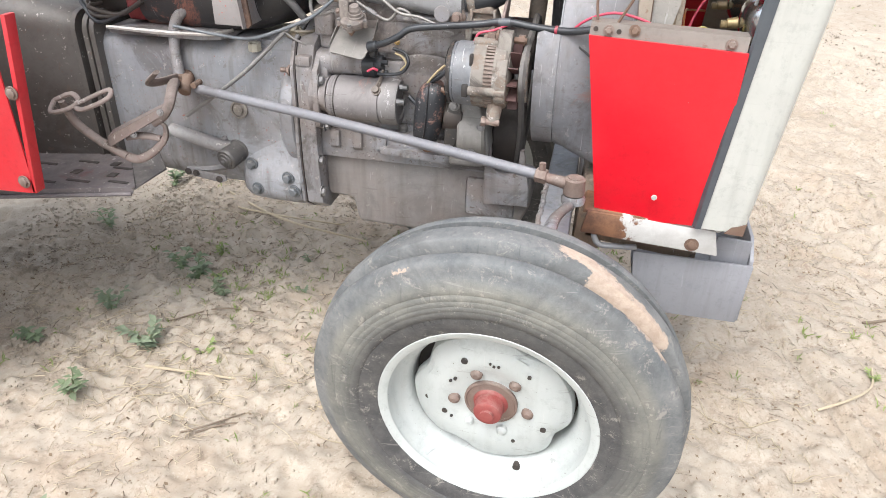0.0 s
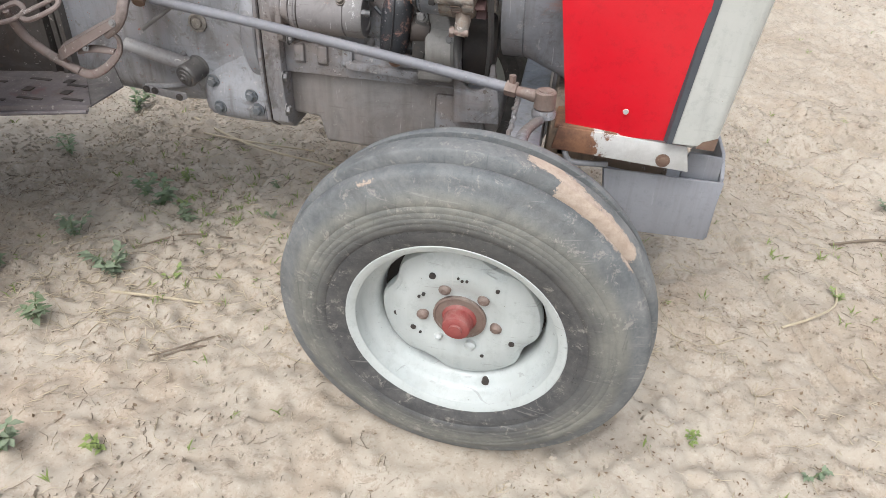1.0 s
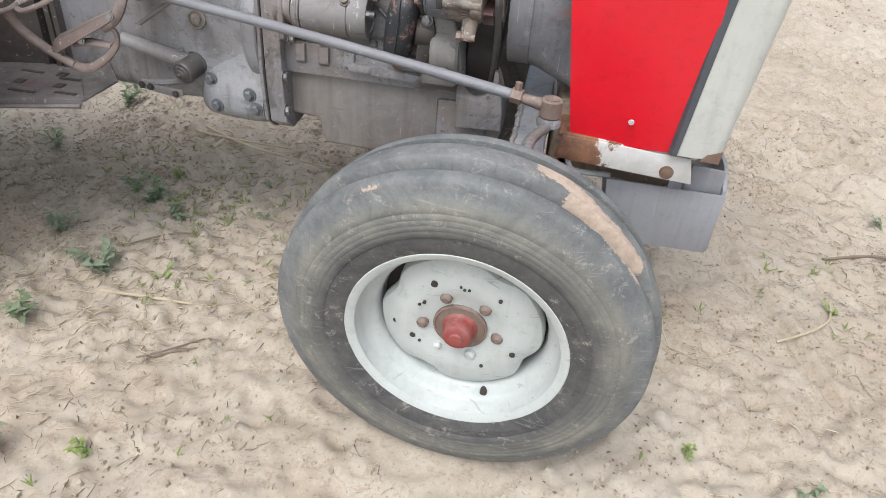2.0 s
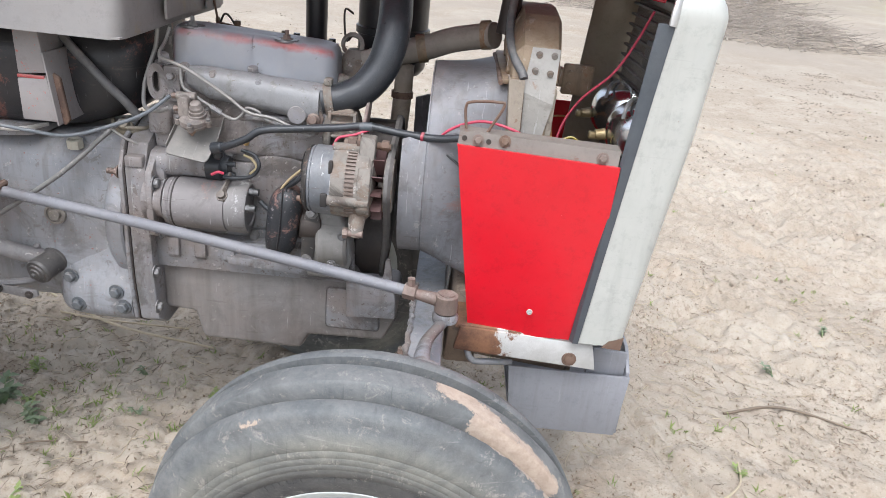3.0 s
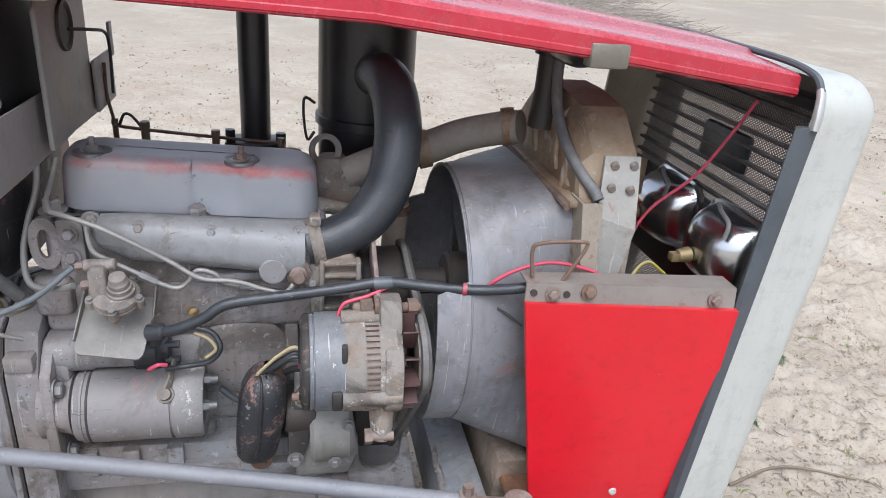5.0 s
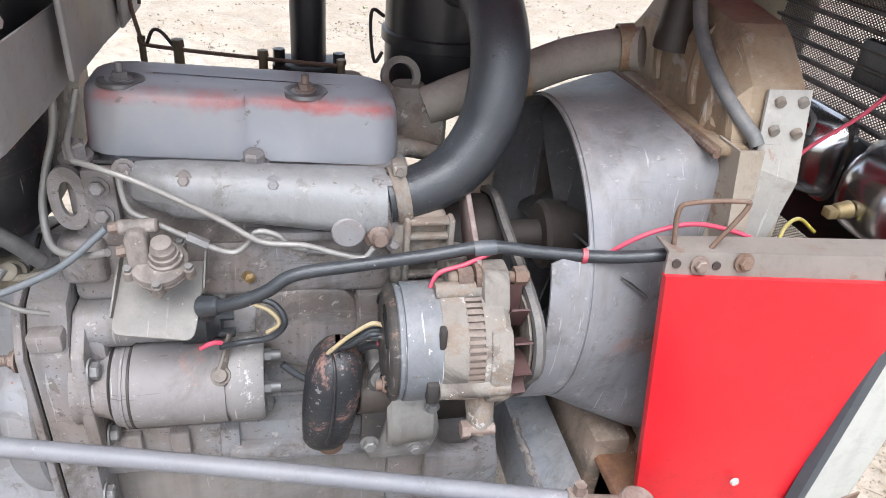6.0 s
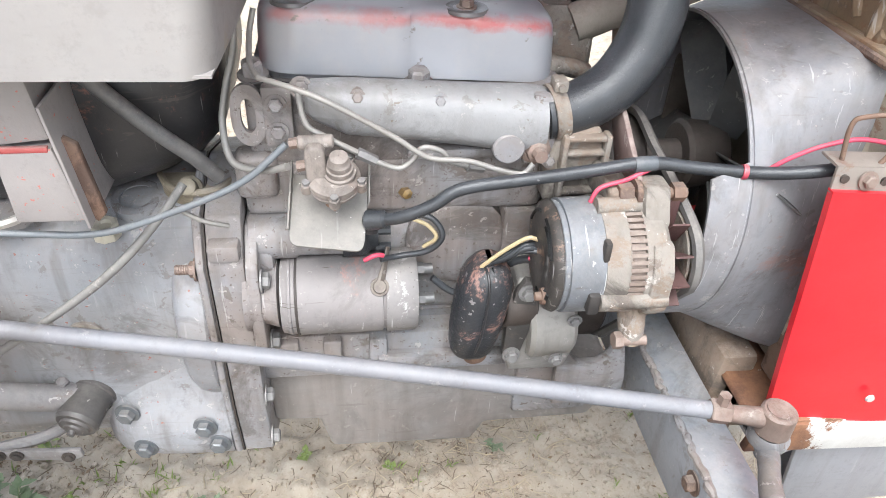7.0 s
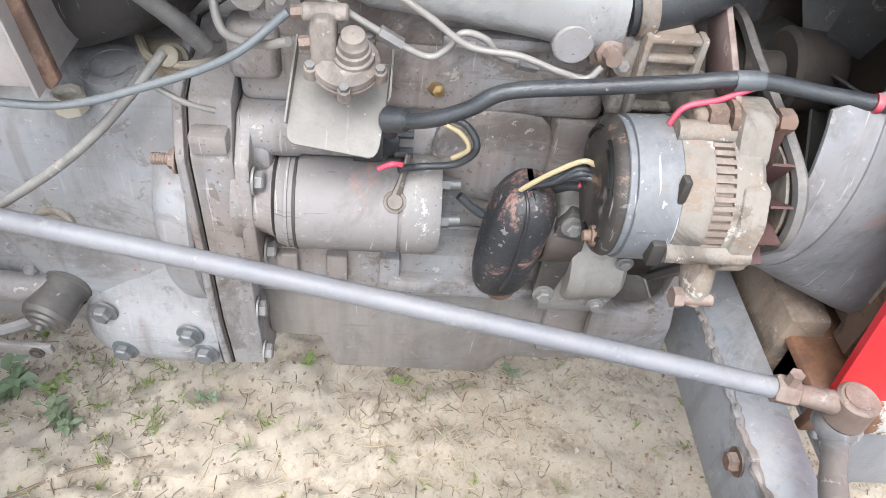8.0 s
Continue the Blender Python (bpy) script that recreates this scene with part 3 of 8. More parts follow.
cyl(bm, (0.0, -0.56, 0.50), (0.0, -0.552, 0.62), 0.042, 0.042, 24, 0.004)
cyl(bm, (-0.01, -0.56, 0.36), tuple(HUB - OUT * 0.01), 0.04, 0.034, 24)
cyl(bm, (0.0, -0.52, 0.55), (0.0, -0.56, 0.55), 0.05, 0.046, 20, 0.004)
part("king_pin", bm, GREY, tractor, "grey king pin and stub axle")
BALL = Vector((0.030, -0.360, 0.700))
bm = B()
tube(bm, [(0.0, -0.565, 0.66), (-0.008, -0.50, 0.662), (-0.002, -0.44, 0.668), (0.018, -0.39, 0.672), (0.028, -0.362, 0.672)], [0.022, 0.017, 0.014, 0.017], 14, 8, 0.75)
cyl(bm, (0.0, -0.56, 0.65), (0.0, -0.555, 0.69), 0.032, 0.03, 20, 0.004)
part("steering_arm", bm, GREY, tractor, "painted forged steering arm")

# drag link with its ball joints
REAR = Vector((-0.975, -0.190, 0.792))
bm = B()
dirn = (REAR - BALL).normalized()
front_end = BALL + Vector((0, 0, 0.016)) + dirn * 0.075
tube(bm, [front_end, front_end.lerp(REAR, 0.33) + Vector((0, 0, 0.004)), front_end.lerp(REAR, 0.66) + Vector((0, 0, 0.004)), REAR - dirn * 0.03], 0.0118, 18)
link = part("drag_link", bm, ROD, tractor, "long lilac-grey steering drag link with chipped paint")
bm = B()
cyl(bm, BALL + Vector((0, 0, -0.008)), BALL + Vector((0, 0, 0.032)), 0.0235, 0.0225, 28, 0.003)
cyl(bm, BALL + Vector((0, 0, 0.03)), BALL + Vector((0, 0, 0.0338)), 0.0165, 0.016, 24)
tube(bm, [BALL + Vector((0, 0, 0.014)) + dirn * 0.02, BALL + Vector((0, 0, 0.015)) + dirn * 0.08], [0.014, 0.0095], 14, 4)
part("ball_joint", bm, JOINT, link, "dusty rusty ball joint")
bm = B()
p = front_end - dirn * 0.012
cyl(bm, p, p + dirn * 0.026, 0.0165, 0.0165, 6, 0.002)
cyl(bm, p + dirn * 0.012 + Vector((0, 0, 0.01)), p + dirn * 0.012 + Vector((0, 0, 0.03)), 0.008, n=6)
part("clamp_nut", bm, JOINT, link, "rusty clamp nut")
bm = B()
lathe(bm, BALL + Vector((0, 0, -0.03)), (0, 0, 1), [(0.0, 0.018), (0.004, 0.026), (0.014, 0.027), (0.022, 0.022)], 24)
part("rubber_boot", bm, GREY, link)
bm = B()
cyl(bm, REAR + Vector((0.0, -0.02, -0.012)), REAR + Vector((-0.005, 0.02, 0.02)), 0.0155, 0.014, 18, 0.003)
cyl(bm, REAR + Vector((0.03, -0.022, 0.01)), REAR + Vector((0.03, 0.012, 0.01)), 0.008, n=8)
part("rear_joint", bm, RUST, link, "rusty rear joint")

# engine: sump, block, head
bm = B()
prism(bm, [(-0.64, 0.63), (-0.636, 0.50), (-0.565, 0.495), (-0.548, 0.425), (-0.31, 0.418), (-0.29, 0.46), (-0.11, 0.462), (-0.08, 0.53), (-0.085, 0.575), (-0.19, 0.59), (-0.20, 0.63)], "y", -0.128, 0.05, 0.012, 3)
engine = part("sump", bm, worn("plain_grey_sump_paint", (0.232, 0.22, 0.214), (0.19, 0.18, 0.176), 0.5, dust=0.2, grain=0.2, runs=0.25, scratch=0.3, grime=0.25, soil=0.4), tractor, "smooth grey oil sump")
bm = B()
box(bm, (-0.25, -0.136, 0.49), (-0.12, -0.12, 0.6), 0.01)
part("sump_rib", bm, GREY, engine)
bm = B()
prism(bm, [(-0.64, 0.622), (-0.64, 0.70), (-0.60, 0.705), (-0.27, 0.70), (-0.18, 0.66), (-0.17, 0.622)], "y", -0.15, 0.08, 0.006)
for x in (-0.585, -0.525, -0.46):
    prism(bm, [(-0.15, 0.648), (-0.163, 0.66), (-0.16, 0.70), (-0.13, 0.705)], "x", x - 0.022, x + 0.004, 0.003)
for x in (-0.41, -0.36, -0.30):
    bolt(bm, (x, -0.15, 0.655), (0, -1, 0), 0.006, 0.007)
rail = part("block_rail", bm, GREY, tractor, "ribbed lower rail of the engine block")
bm = B()
prism(bm, [(-0.47, 0.672), (-0.285, 0.664), (-0.285, 0.642), (-0.47, 0.652)], "y", -0.168, -0.14, 0.003)
part("rail_flange", bm, GREY, rail)
bm = B()
box(bm, (-0.63, -0.115, 0.66), (-0.24, 0.1, 0.945), 0.014, 3)
block = part("engine_block", bm, GREY, tractor, "grey painted cast engine block with oily grime")
bm = B()
box(bm, (-0.49, -0.125, 0.72), (-0.25, -0.1, 0.885), 0.02, 3)
part("side_cover", bm, GREY, block)
bm = B()
lathe(bm, (-0.36, -0.118, 0.85), (0.0, -1, 0.05), [(0.0, 0.07), (0.012, 0.068), (0.018, 0.06), (0.020, 0.045), (0.020, 0.0005)], 36)
part("core_cover", bm, GREY, block)
bm = B()
box(bm, (-0.63, -0.135, 0.90), (-0.25, 0.0, 0.985), 0.012, 3)
part("upper_deck", bm, GREY, block)
bm = B()
box(bm, (-0.635, -0.150, 0.935), (-0.585, -0.11, 0.995), 0.01, 3)
part("corner_boss", bm, GREY, block)
bm = B()
box(bm, (-0.3, -0.14, 0.80), (-0.24, -0.1, 0.9), 0.008)
part("front_boss", bm, GREY, block)
for x, z in ((-0.60, 0.89), (-0.55, 0.80), (-0.47, 0.90), (-0.42, 0.71), (-0.28, 0.72)):
    bm = B()
    cyl(bm, (x, -0.115, z), (x, -0.131, z - 0.002), 0.012, 0.009, 10, 0.002)
    part("core_plug", bm, BOLT, block)
bm = B()
box(bm, (-0.615, -0.135, 0.975), (-0.235, 0.06, 1.068), 0.008, 3)
box(bm, (-0.43, -0.15, 0.985), (-0.28, -0.12, 1.0), 0.006)
head = part("cylinder_head", bm, GREY, tractor, "grey cylinder head")


def rounded(x0, x1, y0, y1, r, z, n=5):
    out = []
    for cx, cy, a0 in ((x1 - r, y1 - r, 0), (x0 + r, y1 - r, 90), (x0 + r, y0 + r, 180), (x1 - r, y0 + r, 270)):
        for k in range(n + 1):
            t = radians(a0 + 90 * k / n)
            out.append((cx + r * math.cos(t), cy + r * math.sin(t), z))
    return out


# rocker cover: a deep pressed lid on a flange
def red_worn_grey():
    m, nt, b = shader("grey_rocker_paint_with_red_undercoat")
    tc = nt.nodes.new("ShaderNodeTexCoord").outputs["Object"]
    sep = nt.nodes.new("ShaderNodeSeparateXYZ")
    nt.links.new(tc, sep.inputs[0])
    col = mix(nt, ramp(nt, nz(nt, tc, 7, 6, 0.6), 0.3, 0.7), (0.305, 0.313, 0.338), (0.255, 0.262, 0.283))
    fall = nt.nodes.new("ShaderNodeMath")
    fall.operation = "MULTIPLY_ADD"
    fall.inputs[1].default_value, fall.inputs[2].default_value = 0.048, 0.048 * 0.42
    nt.links.new(sep.outputs["X"], fall.inputs[0])
    flat_z = nt.nodes.new("ShaderNodeMath")
    nt.links.new(sep.outputs["Z"], flat_z.inputs[0])
    nt.links.new(fall.outputs[0], flat_z.inputs[1])
    band = calc(nt, "ABSOLUTE", calc(nt, "SUBTRACT", flat_z.outputs[0], 1.1405))
    wob = nz(nt, tc, 12, 6, 0.7)
    k = ramp(nt, calc(nt, "ADD", calc(nt, "MULTIPLY", band, 22.0), calc(nt, "MULTIPLY", wob, 1.0)), 0.78, 0.56)
    face = ramp(nt, sep.outputs["Y"], -0.085, -0.095)
    k = calc(nt, "MULTIPLY", calc(nt, "MULTIPLY", k, face), ramp(nt, nz(nt, tc, 5, 3, 0.5), 0.3, 0.6))
    k2 = calc(nt, "MULTIPLY", ramp(nt, sep.outputs["X"], -0.585, -0.61), ramp(nt, nz(nt, tc, 18, 5, 0.7), 0.45, 0.6))
    col = mix(nt, calc(nt, "MULTIPLY", calc(nt, "ADD", k, k2), 0.95), col, (0.36, 0.075, 0.075))
    col = mix(nt, ramp(nt, nz(nt, tc, 45, 4, 0.6), 0.66, 0.72), col, (0.14, 0.12, 0.11))
    col = mix(nt, calc(nt, "MULTIPLY", ramp(nt, nz(nt, tc, 16, 7, 0.7), 0.45, 0.8), 0.3), col, (0.42, 0.36, 0.3))
    nt.links.new(col, b.inputs["Base Color"])
    b.inputs["Roughness"].default_value = 0.42
    bump(nt, b, nz(nt, tc, 180, 4, 0.7), 0.1, 0.001)
    return m


bm = B()
Z0 = 1.085


def cover_ring(z, inset, r):
    """The lid's outline, pinched in the middle of its long sides."""
    out = []
    for x, y, q in rounded(-0.600 + inset, -0.245 - inset, -0.112 + inset, 0.012 - inset, r, z, 7):
        out.append((x, y, q))
    return out


def dense(ringpts):
    out = []
    for p, q in zip(ringpts, ringpts[1:] + ringpts[:1]):
        d = (Vector(q) - Vector(p)).length
        n = max(1, int(d / 0.006))
        for k in range(n):
            out.append(tuple(Vector(p).lerp(Vector(q), k / n)))
    return out


base_ring = dense(cover_ring(Z0, 0.0, 0.035))


def shrink(z, f):
    cx, cy = -0.4225, -0.05
    out = []
    for x, y, q in base_ring:
        nx_, ny_ = x - cx, y - cy
        px = nx_ - math.copysign(min(f, abs(nx_)), nx_)
        py = ny_ - math.copysign(min(f, abs(ny_)), ny_)
        if y < -0.08:
            into = 0.5 * (math.tanh((x + 0.428) / 0.011) - math.tanh((x + 0.352) / 0.011)) + 0.9 * (0.5 - 0.5 * math.tanh((x + 0.566) / 0.006))
            py += 0.0095 * into * min(1.0, max(0.0, (z - 1.072) / 0.03))
        out.append((cx + px, cy + py, z - 0.048 * (cx + px + 0.42)))
    return out


rings = [shrink(1.060, -0.009), shrink(1.073, -0.009), shrink(1.0745, -0.001), shrink(1.09, 0.001), shrink(1.124, 0.003), shrink(1.134, 0.004), shrink(1.141, 0.0062), shrink(1.1462, 0.0105), shrink(1.149, 0.016),
         shrink(1.1505, 0.022), shrink(1.150, 0.036), shrink(1.1495, 0.05)]
loft(bm, rings)
cover = part("rocker_cover", bm, red_worn_grey(), tractor, "grey pressed rocker cover with red undercoat showing")
for x, y, z in ((-0.555, -0.074, 1.156), (-0.356, -0.078, 1.147)):
    bm = B()
    lathe(bm, (x, y, z - 0.003), (0, 0, 1), [(0.0, 0.027), (0.004, 0.025), (0.0045, 0.018), (0.003, 0.0145), (0.004, 0.001)], 22)
    seat = part("stud_seat", bm, worn("oily_black_seat", (0.05, 0.046, 0.044), (0.13, 0.12, 0.12), 0.3, dust=0.0), cover, "dark oily seat round the stud")
    bm = B()
    cyl(bm, (x, y, z), (x, y, z + 0.002), 0.012, n=18)
    cyl(bm, (x, y, z + 0.002), (x, y, z + 0.009), 0.0085, n=6)
    cyl(bm, (x, y, z + 0.009), (x, y, z + 0.019), 0.0042, n=10)
    part("cover_stud", bm, BOLT if x < -0.5 else JOINT, cover, "stud and nut on an oily seat")
bm = B()
tube(bm, [(-0.6, -0.122, 1.079), (-0.5, -0.1225, 1.074), (-0.4, -0.122, 1.069), (-0.25, -0.121, 1.062)], 0.0035, 6, 10)
part("gasket", bm, DARK, cover)
for x, y in ((-0.603, -0.118), (-0.415, -0.125)):
    bm = B()
    bolt(bm, (x, y, 1.074 - 0.048 * (x + 0.42)), (0, -0.15, 1), 0.0125, 0.02)
    part("head_bolt", bm, GREY, head)

# inlet manifold with its bolts
bm = B()
ringset = []
for x, w, h, cz in ((-0.548, 0.010, 0.016, 1.062), (-0.538, 0.022, 0.026, 1.061), (-0.50, 0.027, 0.030, 1.058), (-0.42, 0.028, 0.034, 1.05), (-0.34, 0.032, 0.039, 1.040), (-0.29, 0.036, 0.042, 1.035), (-0.268, 0.036, 0.040, 1.034)):
    ringset.append([(x, -0.142 + w * -1.15 * max(-0.45, min(0.93, math.cos(t))), cz + h * math.sin(t) + (0.006 * math.cos(x * 70) if math.sin(t) < -0.3 else 0)) for t in [2 * math.pi * k / 24 for k in range(24)]])
loft(bm, ringset)
manifold = part("inlet_manifold", bm, worn("glossy_grey_manifold_paint", (0.275, 0.277, 0.284), (0.22, 0.222, 0.23), 0.4, dust=0.15, dust_col=(0.24, 0.22, 0.2), grime=0.4, runs=0.2, grain=0.35, spots=(0.14, 0.12, 0.1), spot_amt=0.3), tractor, "glossy grey inlet manifold", 60)
bm = B()
box(bm, (-0.555, -0.142, 1.03), (-0.27, -0.1355, 1.064), 0.003)
part("manifold_flange", bm, GREY, manifold)
for x, z in ((-0.487, 1.074), (-0.394, 1.068), (-0.30, 1.058)):
    bm = B()
    cyl(bm, (x, -0.13, z), (x, -0.162, z), 0.0125, 0.010, 16, 0.002)
    part("bolt_boss", bm, GREY, manifold)
bm = B()
cyl(bm, (-0.312, -0.14, 1.014), (-0.312, -0.180, 1.014), 0.0205, 0.0195, 28, 0.002)
part("round_cover", bm, GREY, manifold)
bm = B()
prism(bm, [(-0.29, 0.985), (-0.255, 0.988), (-0.240, 1.03), (-0.258, 1.072), (-0.285, 1.075)], "y", -0.165, -0.13, 0.004)
part("hose_spigot_base", bm, GREY, manifold)
for p in ((-0.487, -0.162, 1.075), (-0.394, -0.162, 1.069), (-0.30, -0.162, 1.058), (-0.275, -0.166, 1.04), (-0.258, -0.166, 0.99), (-0.549, -0.146, 1.080)):
    bm = B()
    bolt(bm, p, (0, -1, 0.25), 0.0064 if p[0] > -0.54 else 0.009, 0.008)
    part("manifold_bolt", bm, GREY, manifold)
bm = B()
lathe(bm, (-0.278, -0.165, 1.008), (0.05, -1, 0.1), [(0.0, 0.02), (0.006, 0.019), (0.008, 0.014), (0.016, 0.013), (0.018, 0.009), (0.03, 0.008), (0.03, 0.0005)], 8)
part("sender", bm, JOINT, manifold, "rusty brass sender")

# air hose from the manifold up to the air cleaner
bm = B()
tube(bm, [(-0.266, -0.146, 1.042), (-0.226, -0.142, 1.049), (-0.182, -0.134, 1.073), (-0.150, -0.121, 1.115), (-0.136, -0.106, 1.16), (-0.131, -0.083, 1.207), (-0.135, -0.038, 1.247), (-0.146, 0.02, 1.257), (-0.15, 0.085, 1.245)],
     [0.031, 0.032, 0.034, 0.035, 0.035, 0.035, 0.034], 28, 10)
hose = part("air_hose", bm, HOSE, tractor, "thick black rubber air intake hose")
hd = Vector((0.04, 0.004, 0.007)).normalized()
bm = B()
lathe(bm, Vector((-0.260, -0.1455, 1.043)), hd, [(0, 0.032), (0, 0.0345), (0.003, 0.0358), (0.010, 0.0345), (0.014, 0.0358), (0.017, 0.035), (0.017, 0.032)], 36)
box(bm, (-0.262, -0.162, 1.076), (-0.245, -0.138, 1.090), 0.003)
cyl(bm, (-0.254, -0.168, 1.083), (-0.254, -0.132, 1.083), 0.0045, n=10)
part("hose_clamp", bm, ALU, hose, "steel worm-drive hose clamp")

# far side flange of the fan shroud
bm = B()
box(bm, (0.02, 0.126, 0.72), (0.17, 0.131, 1.05), 0.002)
part("shroud_flange", bm, worn("dark_rusty_flange", (0.1, 0.08, 0.065), (0.07, 0.055, 0.045), 0.6, dust=0.25), tractor, "dark rusty shroud flange")

# air cleaner with its rubber cap
AC = Vector((-0.155, 0.15, 0))
bm = B()
lathe(bm, AC, (0, 0, 1), [(1.06, 0.001), (1.06, 0.07), (1.075, 0.082), (1.148, 0.083), (1.150, 0.088), (1.165, 0.088), (1.167, 0.083), (1.33, 0.083), (1.345, 0.07), (1.352, 0.03), (1.42, 0.029)], 44)
cleaner = part("air_cleaner", bm, BLACK, tractor, "black drum air cleaner")
bm = B()
lathe(bm, AC, (0, 0, 1), [(1.395, 0.03), (1.398, 0.044), (1.402, 0.047), (1.43, 0.045), (1.448, 0.032), (1.452, 0.0315)], 32)
part("cap", bm, HOSE, cleaner, "black rubber pre-cleaner cap")
bm = B()
lathe(bm, AC, (0, 0, 1), [(1.450, 0.029), (1.452, 0.031), (1.51, 0.031), (1.513, 0.028), (1.513, 0.001)], 28)


def decal():
    m, nt, b = shader("red_and_yellow_band")
    tc = nt.nodes.new("ShaderNodeTexCoord").outputs["Object"]
    sep = nt.nodes.new("ShaderNodeSeparateXYZ")
    nt.links.new(tc, sep.inputs[0])
    col = mix(nt, ramp(nt, sep.outputs["Z"], 1.463, 1.464), (0.6, 0.03, 0.02), (0.65, 0.34, 0.02))
    col = mix(nt, ramp(nt, sep.outputs["Z"], 1.482, 1.483), col, (0.6, 0.04, 0.02))
    nt.links.new(mix(nt, ramp(nt, nz(nt, tc, 60, 5, 0.7), 0.45, 0.7), col, (0.5, 0.4, 0.28)), b.inputs["Base Color"])
    b.inputs["Roughness"].default_value = 0.4
    return m


part("bowl", bm, decal(), cleaner, "red and yellow pre-cleaner bowl")
bm = B()
tube(bm, [(-0.245, 0.11, 1.19), (-0.262, 0.10, 1.20), (-0.264, 0.10, 1.17), (-0.258, 0.10, 1.13), (-0.246, 0.11, 1.14)], 0.0026, 6, 5)
part("latch", bm, DARK, cleaner)

# exhaust
bm = B()
EX = Vector((-0.347, 0.196, 0))
lathe(bm, EX, (0, 0, 1), [(1.06, 0.026), (1.42, 0.027), (1.422, 0.031), (1.49, 0.031), (1.492, 0.026), (1.75, 0.026), (1.75, 0.023), (1.7, 0.022)], 28)
exhaust = part("exhaust_pipe", bm, BLACK, tractor, "black upright exhaust pipe")
bm = B()
prism(bm, [(-0.40, 0.165), (-0.37, 0.155), (-0.325, 0.155), (-0.295, 0.165), (-0.295, 0.225), (-0.40, 0.225)], "z", 1.085, 1.103, 0.003)
cyl(bm, (-0.39, 0.17, 1.1), (-0.39, 0.17, 1.125), 0.009, n=6)
cyl(bm, (-0.303, 0.17, 1.1), (-0.303, 0.17, 1.12), 0.009, n=6)
part("exhaust_flange", bm, BLACK, exhaust)
bm = B()
box(bm, (-0.56, 0.07, 0.98), (-0.26, 0.22, 1.085), 0.02, 3)
part("exhaust_manifold", bm, RUST, exhaust, "rusty cast exhaust manifold")

# starter motor
SY, SZ, SR = -0.155, 0.79, 0.056
bm = B()
lathe(bm, (-0.594, SY, SZ), (1, 0, 0), [(0.0, 0.03), (0.0, 0.052), (0.008, SR - 0.002), (0.010, SR), (0.013, SR), (0.0135, SR - 0.0015), (0.018, SR - 0.0015), (0.0185, SR), (0.131, SR), (0.1315, SR - 0.003), (0.14, SR - 0.003), (0.14, 0.001)], 48)
starter = part("starter_motor", bm, SILVER, tractor, "scuffed silver-grey starter motor")
bm = B()
lathe(bm, (-0.594, SY, SZ), (1, 0, 0), [(0.1355, SR - 0.004), (0.1355, SR + 0.0008), (0.172, SR + 0.0008), (0.1775, SR - 0.003), (0.1775, 0.04), (0.174, 0.038), (0.174, 0.001)], 48)
part("end_cap", bm, worn("chipped_end_cap_paint", (0.215, 0.203, 0.2), (0.17, 0.16, 0.158), 0.55, dust=0.12, scratch=0.5, grime=0.4, patch=(0.5, 0.49, 0.48), patch_amt=0.43, patch_scale=19, spots=(0.09, 0.08, 0.07), spot_amt=0.3), starter, "end cap with chipped paint")
bm = B()
lathe(bm, (-0.594, SY, SZ), (1, 0, 0), [(0.0185, SR), (0.019, SR + 0.0012), (0.0215, SR + 0.0012), (0.022, SR)], 48)
part("seam_ring", bm, DARK, starter, "dark oily seam")
bm = B()
lathe(bm, (-0.66, SY, SZ + 0.004), (1, 0, 0), [(0.02, 0.02), (0.02, 0.05), (0.03, 0.046), (0.045, 0.042), (0.062, 0.048), (0.066, 0.03)], 36)
part("drive_housing", bm, GREY, starter)
bm = B()
lathe(bm, (-0.632, -0.135, 0.873), (1, 0, 0), [(0.0, 0.001), (0.0, 0.026), (0.004, 0.031), (0.06, 0.031), (0.064, 0.028), (0.13, 0.028), (0.135, 0.03), (0.15, 0.03), (0.15, 0.001)], 28)
prism(bm, [(-0.165, 0.80), (-0.105, 0.80), (-0.105, 0.88), (-0.165, 0.88)], "x", -0.632, -0.60, 0.006)
part("solenoid", bm, GREY, starter, "starter solenoid under the shield")
bm = B()
lathe(bm, (-0.512, -0.135, 0.873), (1, 0, 0), [(0.0, 0.029), (0.0, 0.0325), (0.030, 0.0325), (0.036, 0.026), (0.046, 0.024), (0.048, 0.0005)], 26)
for dy, dz in ((-0.016, 0.012), (-0.018, -0.012)):
    cyl(bm, (-0.47, -0.135 + dy, 0.873 + dz), (-0.45, -0.135 + dy, 0.873 + dz), 0.006, n=8)
part("solenoid_cap", bm, HOSE, starter, "black solenoid cap with terminals")
for ang in (75, 140, 205, 20):
    t = radians(ang)
    y, z = SY - 0.043 * math.cos(t), SZ + 0.043 * math.sin(t)
    bm = B()
    cyl(bm, (-0.418, y, z), (-0.408, y, z), 0.009, n=6)
    cyl(bm, (-0.408, y, z), (-0.396, y, z), 0.0075, n=10)
    part("terminal_bolt", bm, worn("dark_steel_terminal", (0.12, 0.12, 0.122), (0.07, 0.07, 0.07), 0.4, 0.3, dust=0.05), starter)
bm = B()
q = Vector((-0.467, -0.196, 0.828))
nrm = Vector((0, -0.75, 0.66)).normalized()
lathe(bm, q, nrm, [(-0.004, 0.013), (0.003, 0.012), (0.003, 0.009), (0.005, 0.008), (0.011, 0.008), (0.011, 0.0005)], 16)
tube(bm, [q + Vector((0.0, 0.0, 0.004)), q + Vector((0.006, 0.012, 0.02)), q + Vector((0.012, 0.025, 0.045))], [0.009, 0.006, 0.004], 8, 4, 0.5)
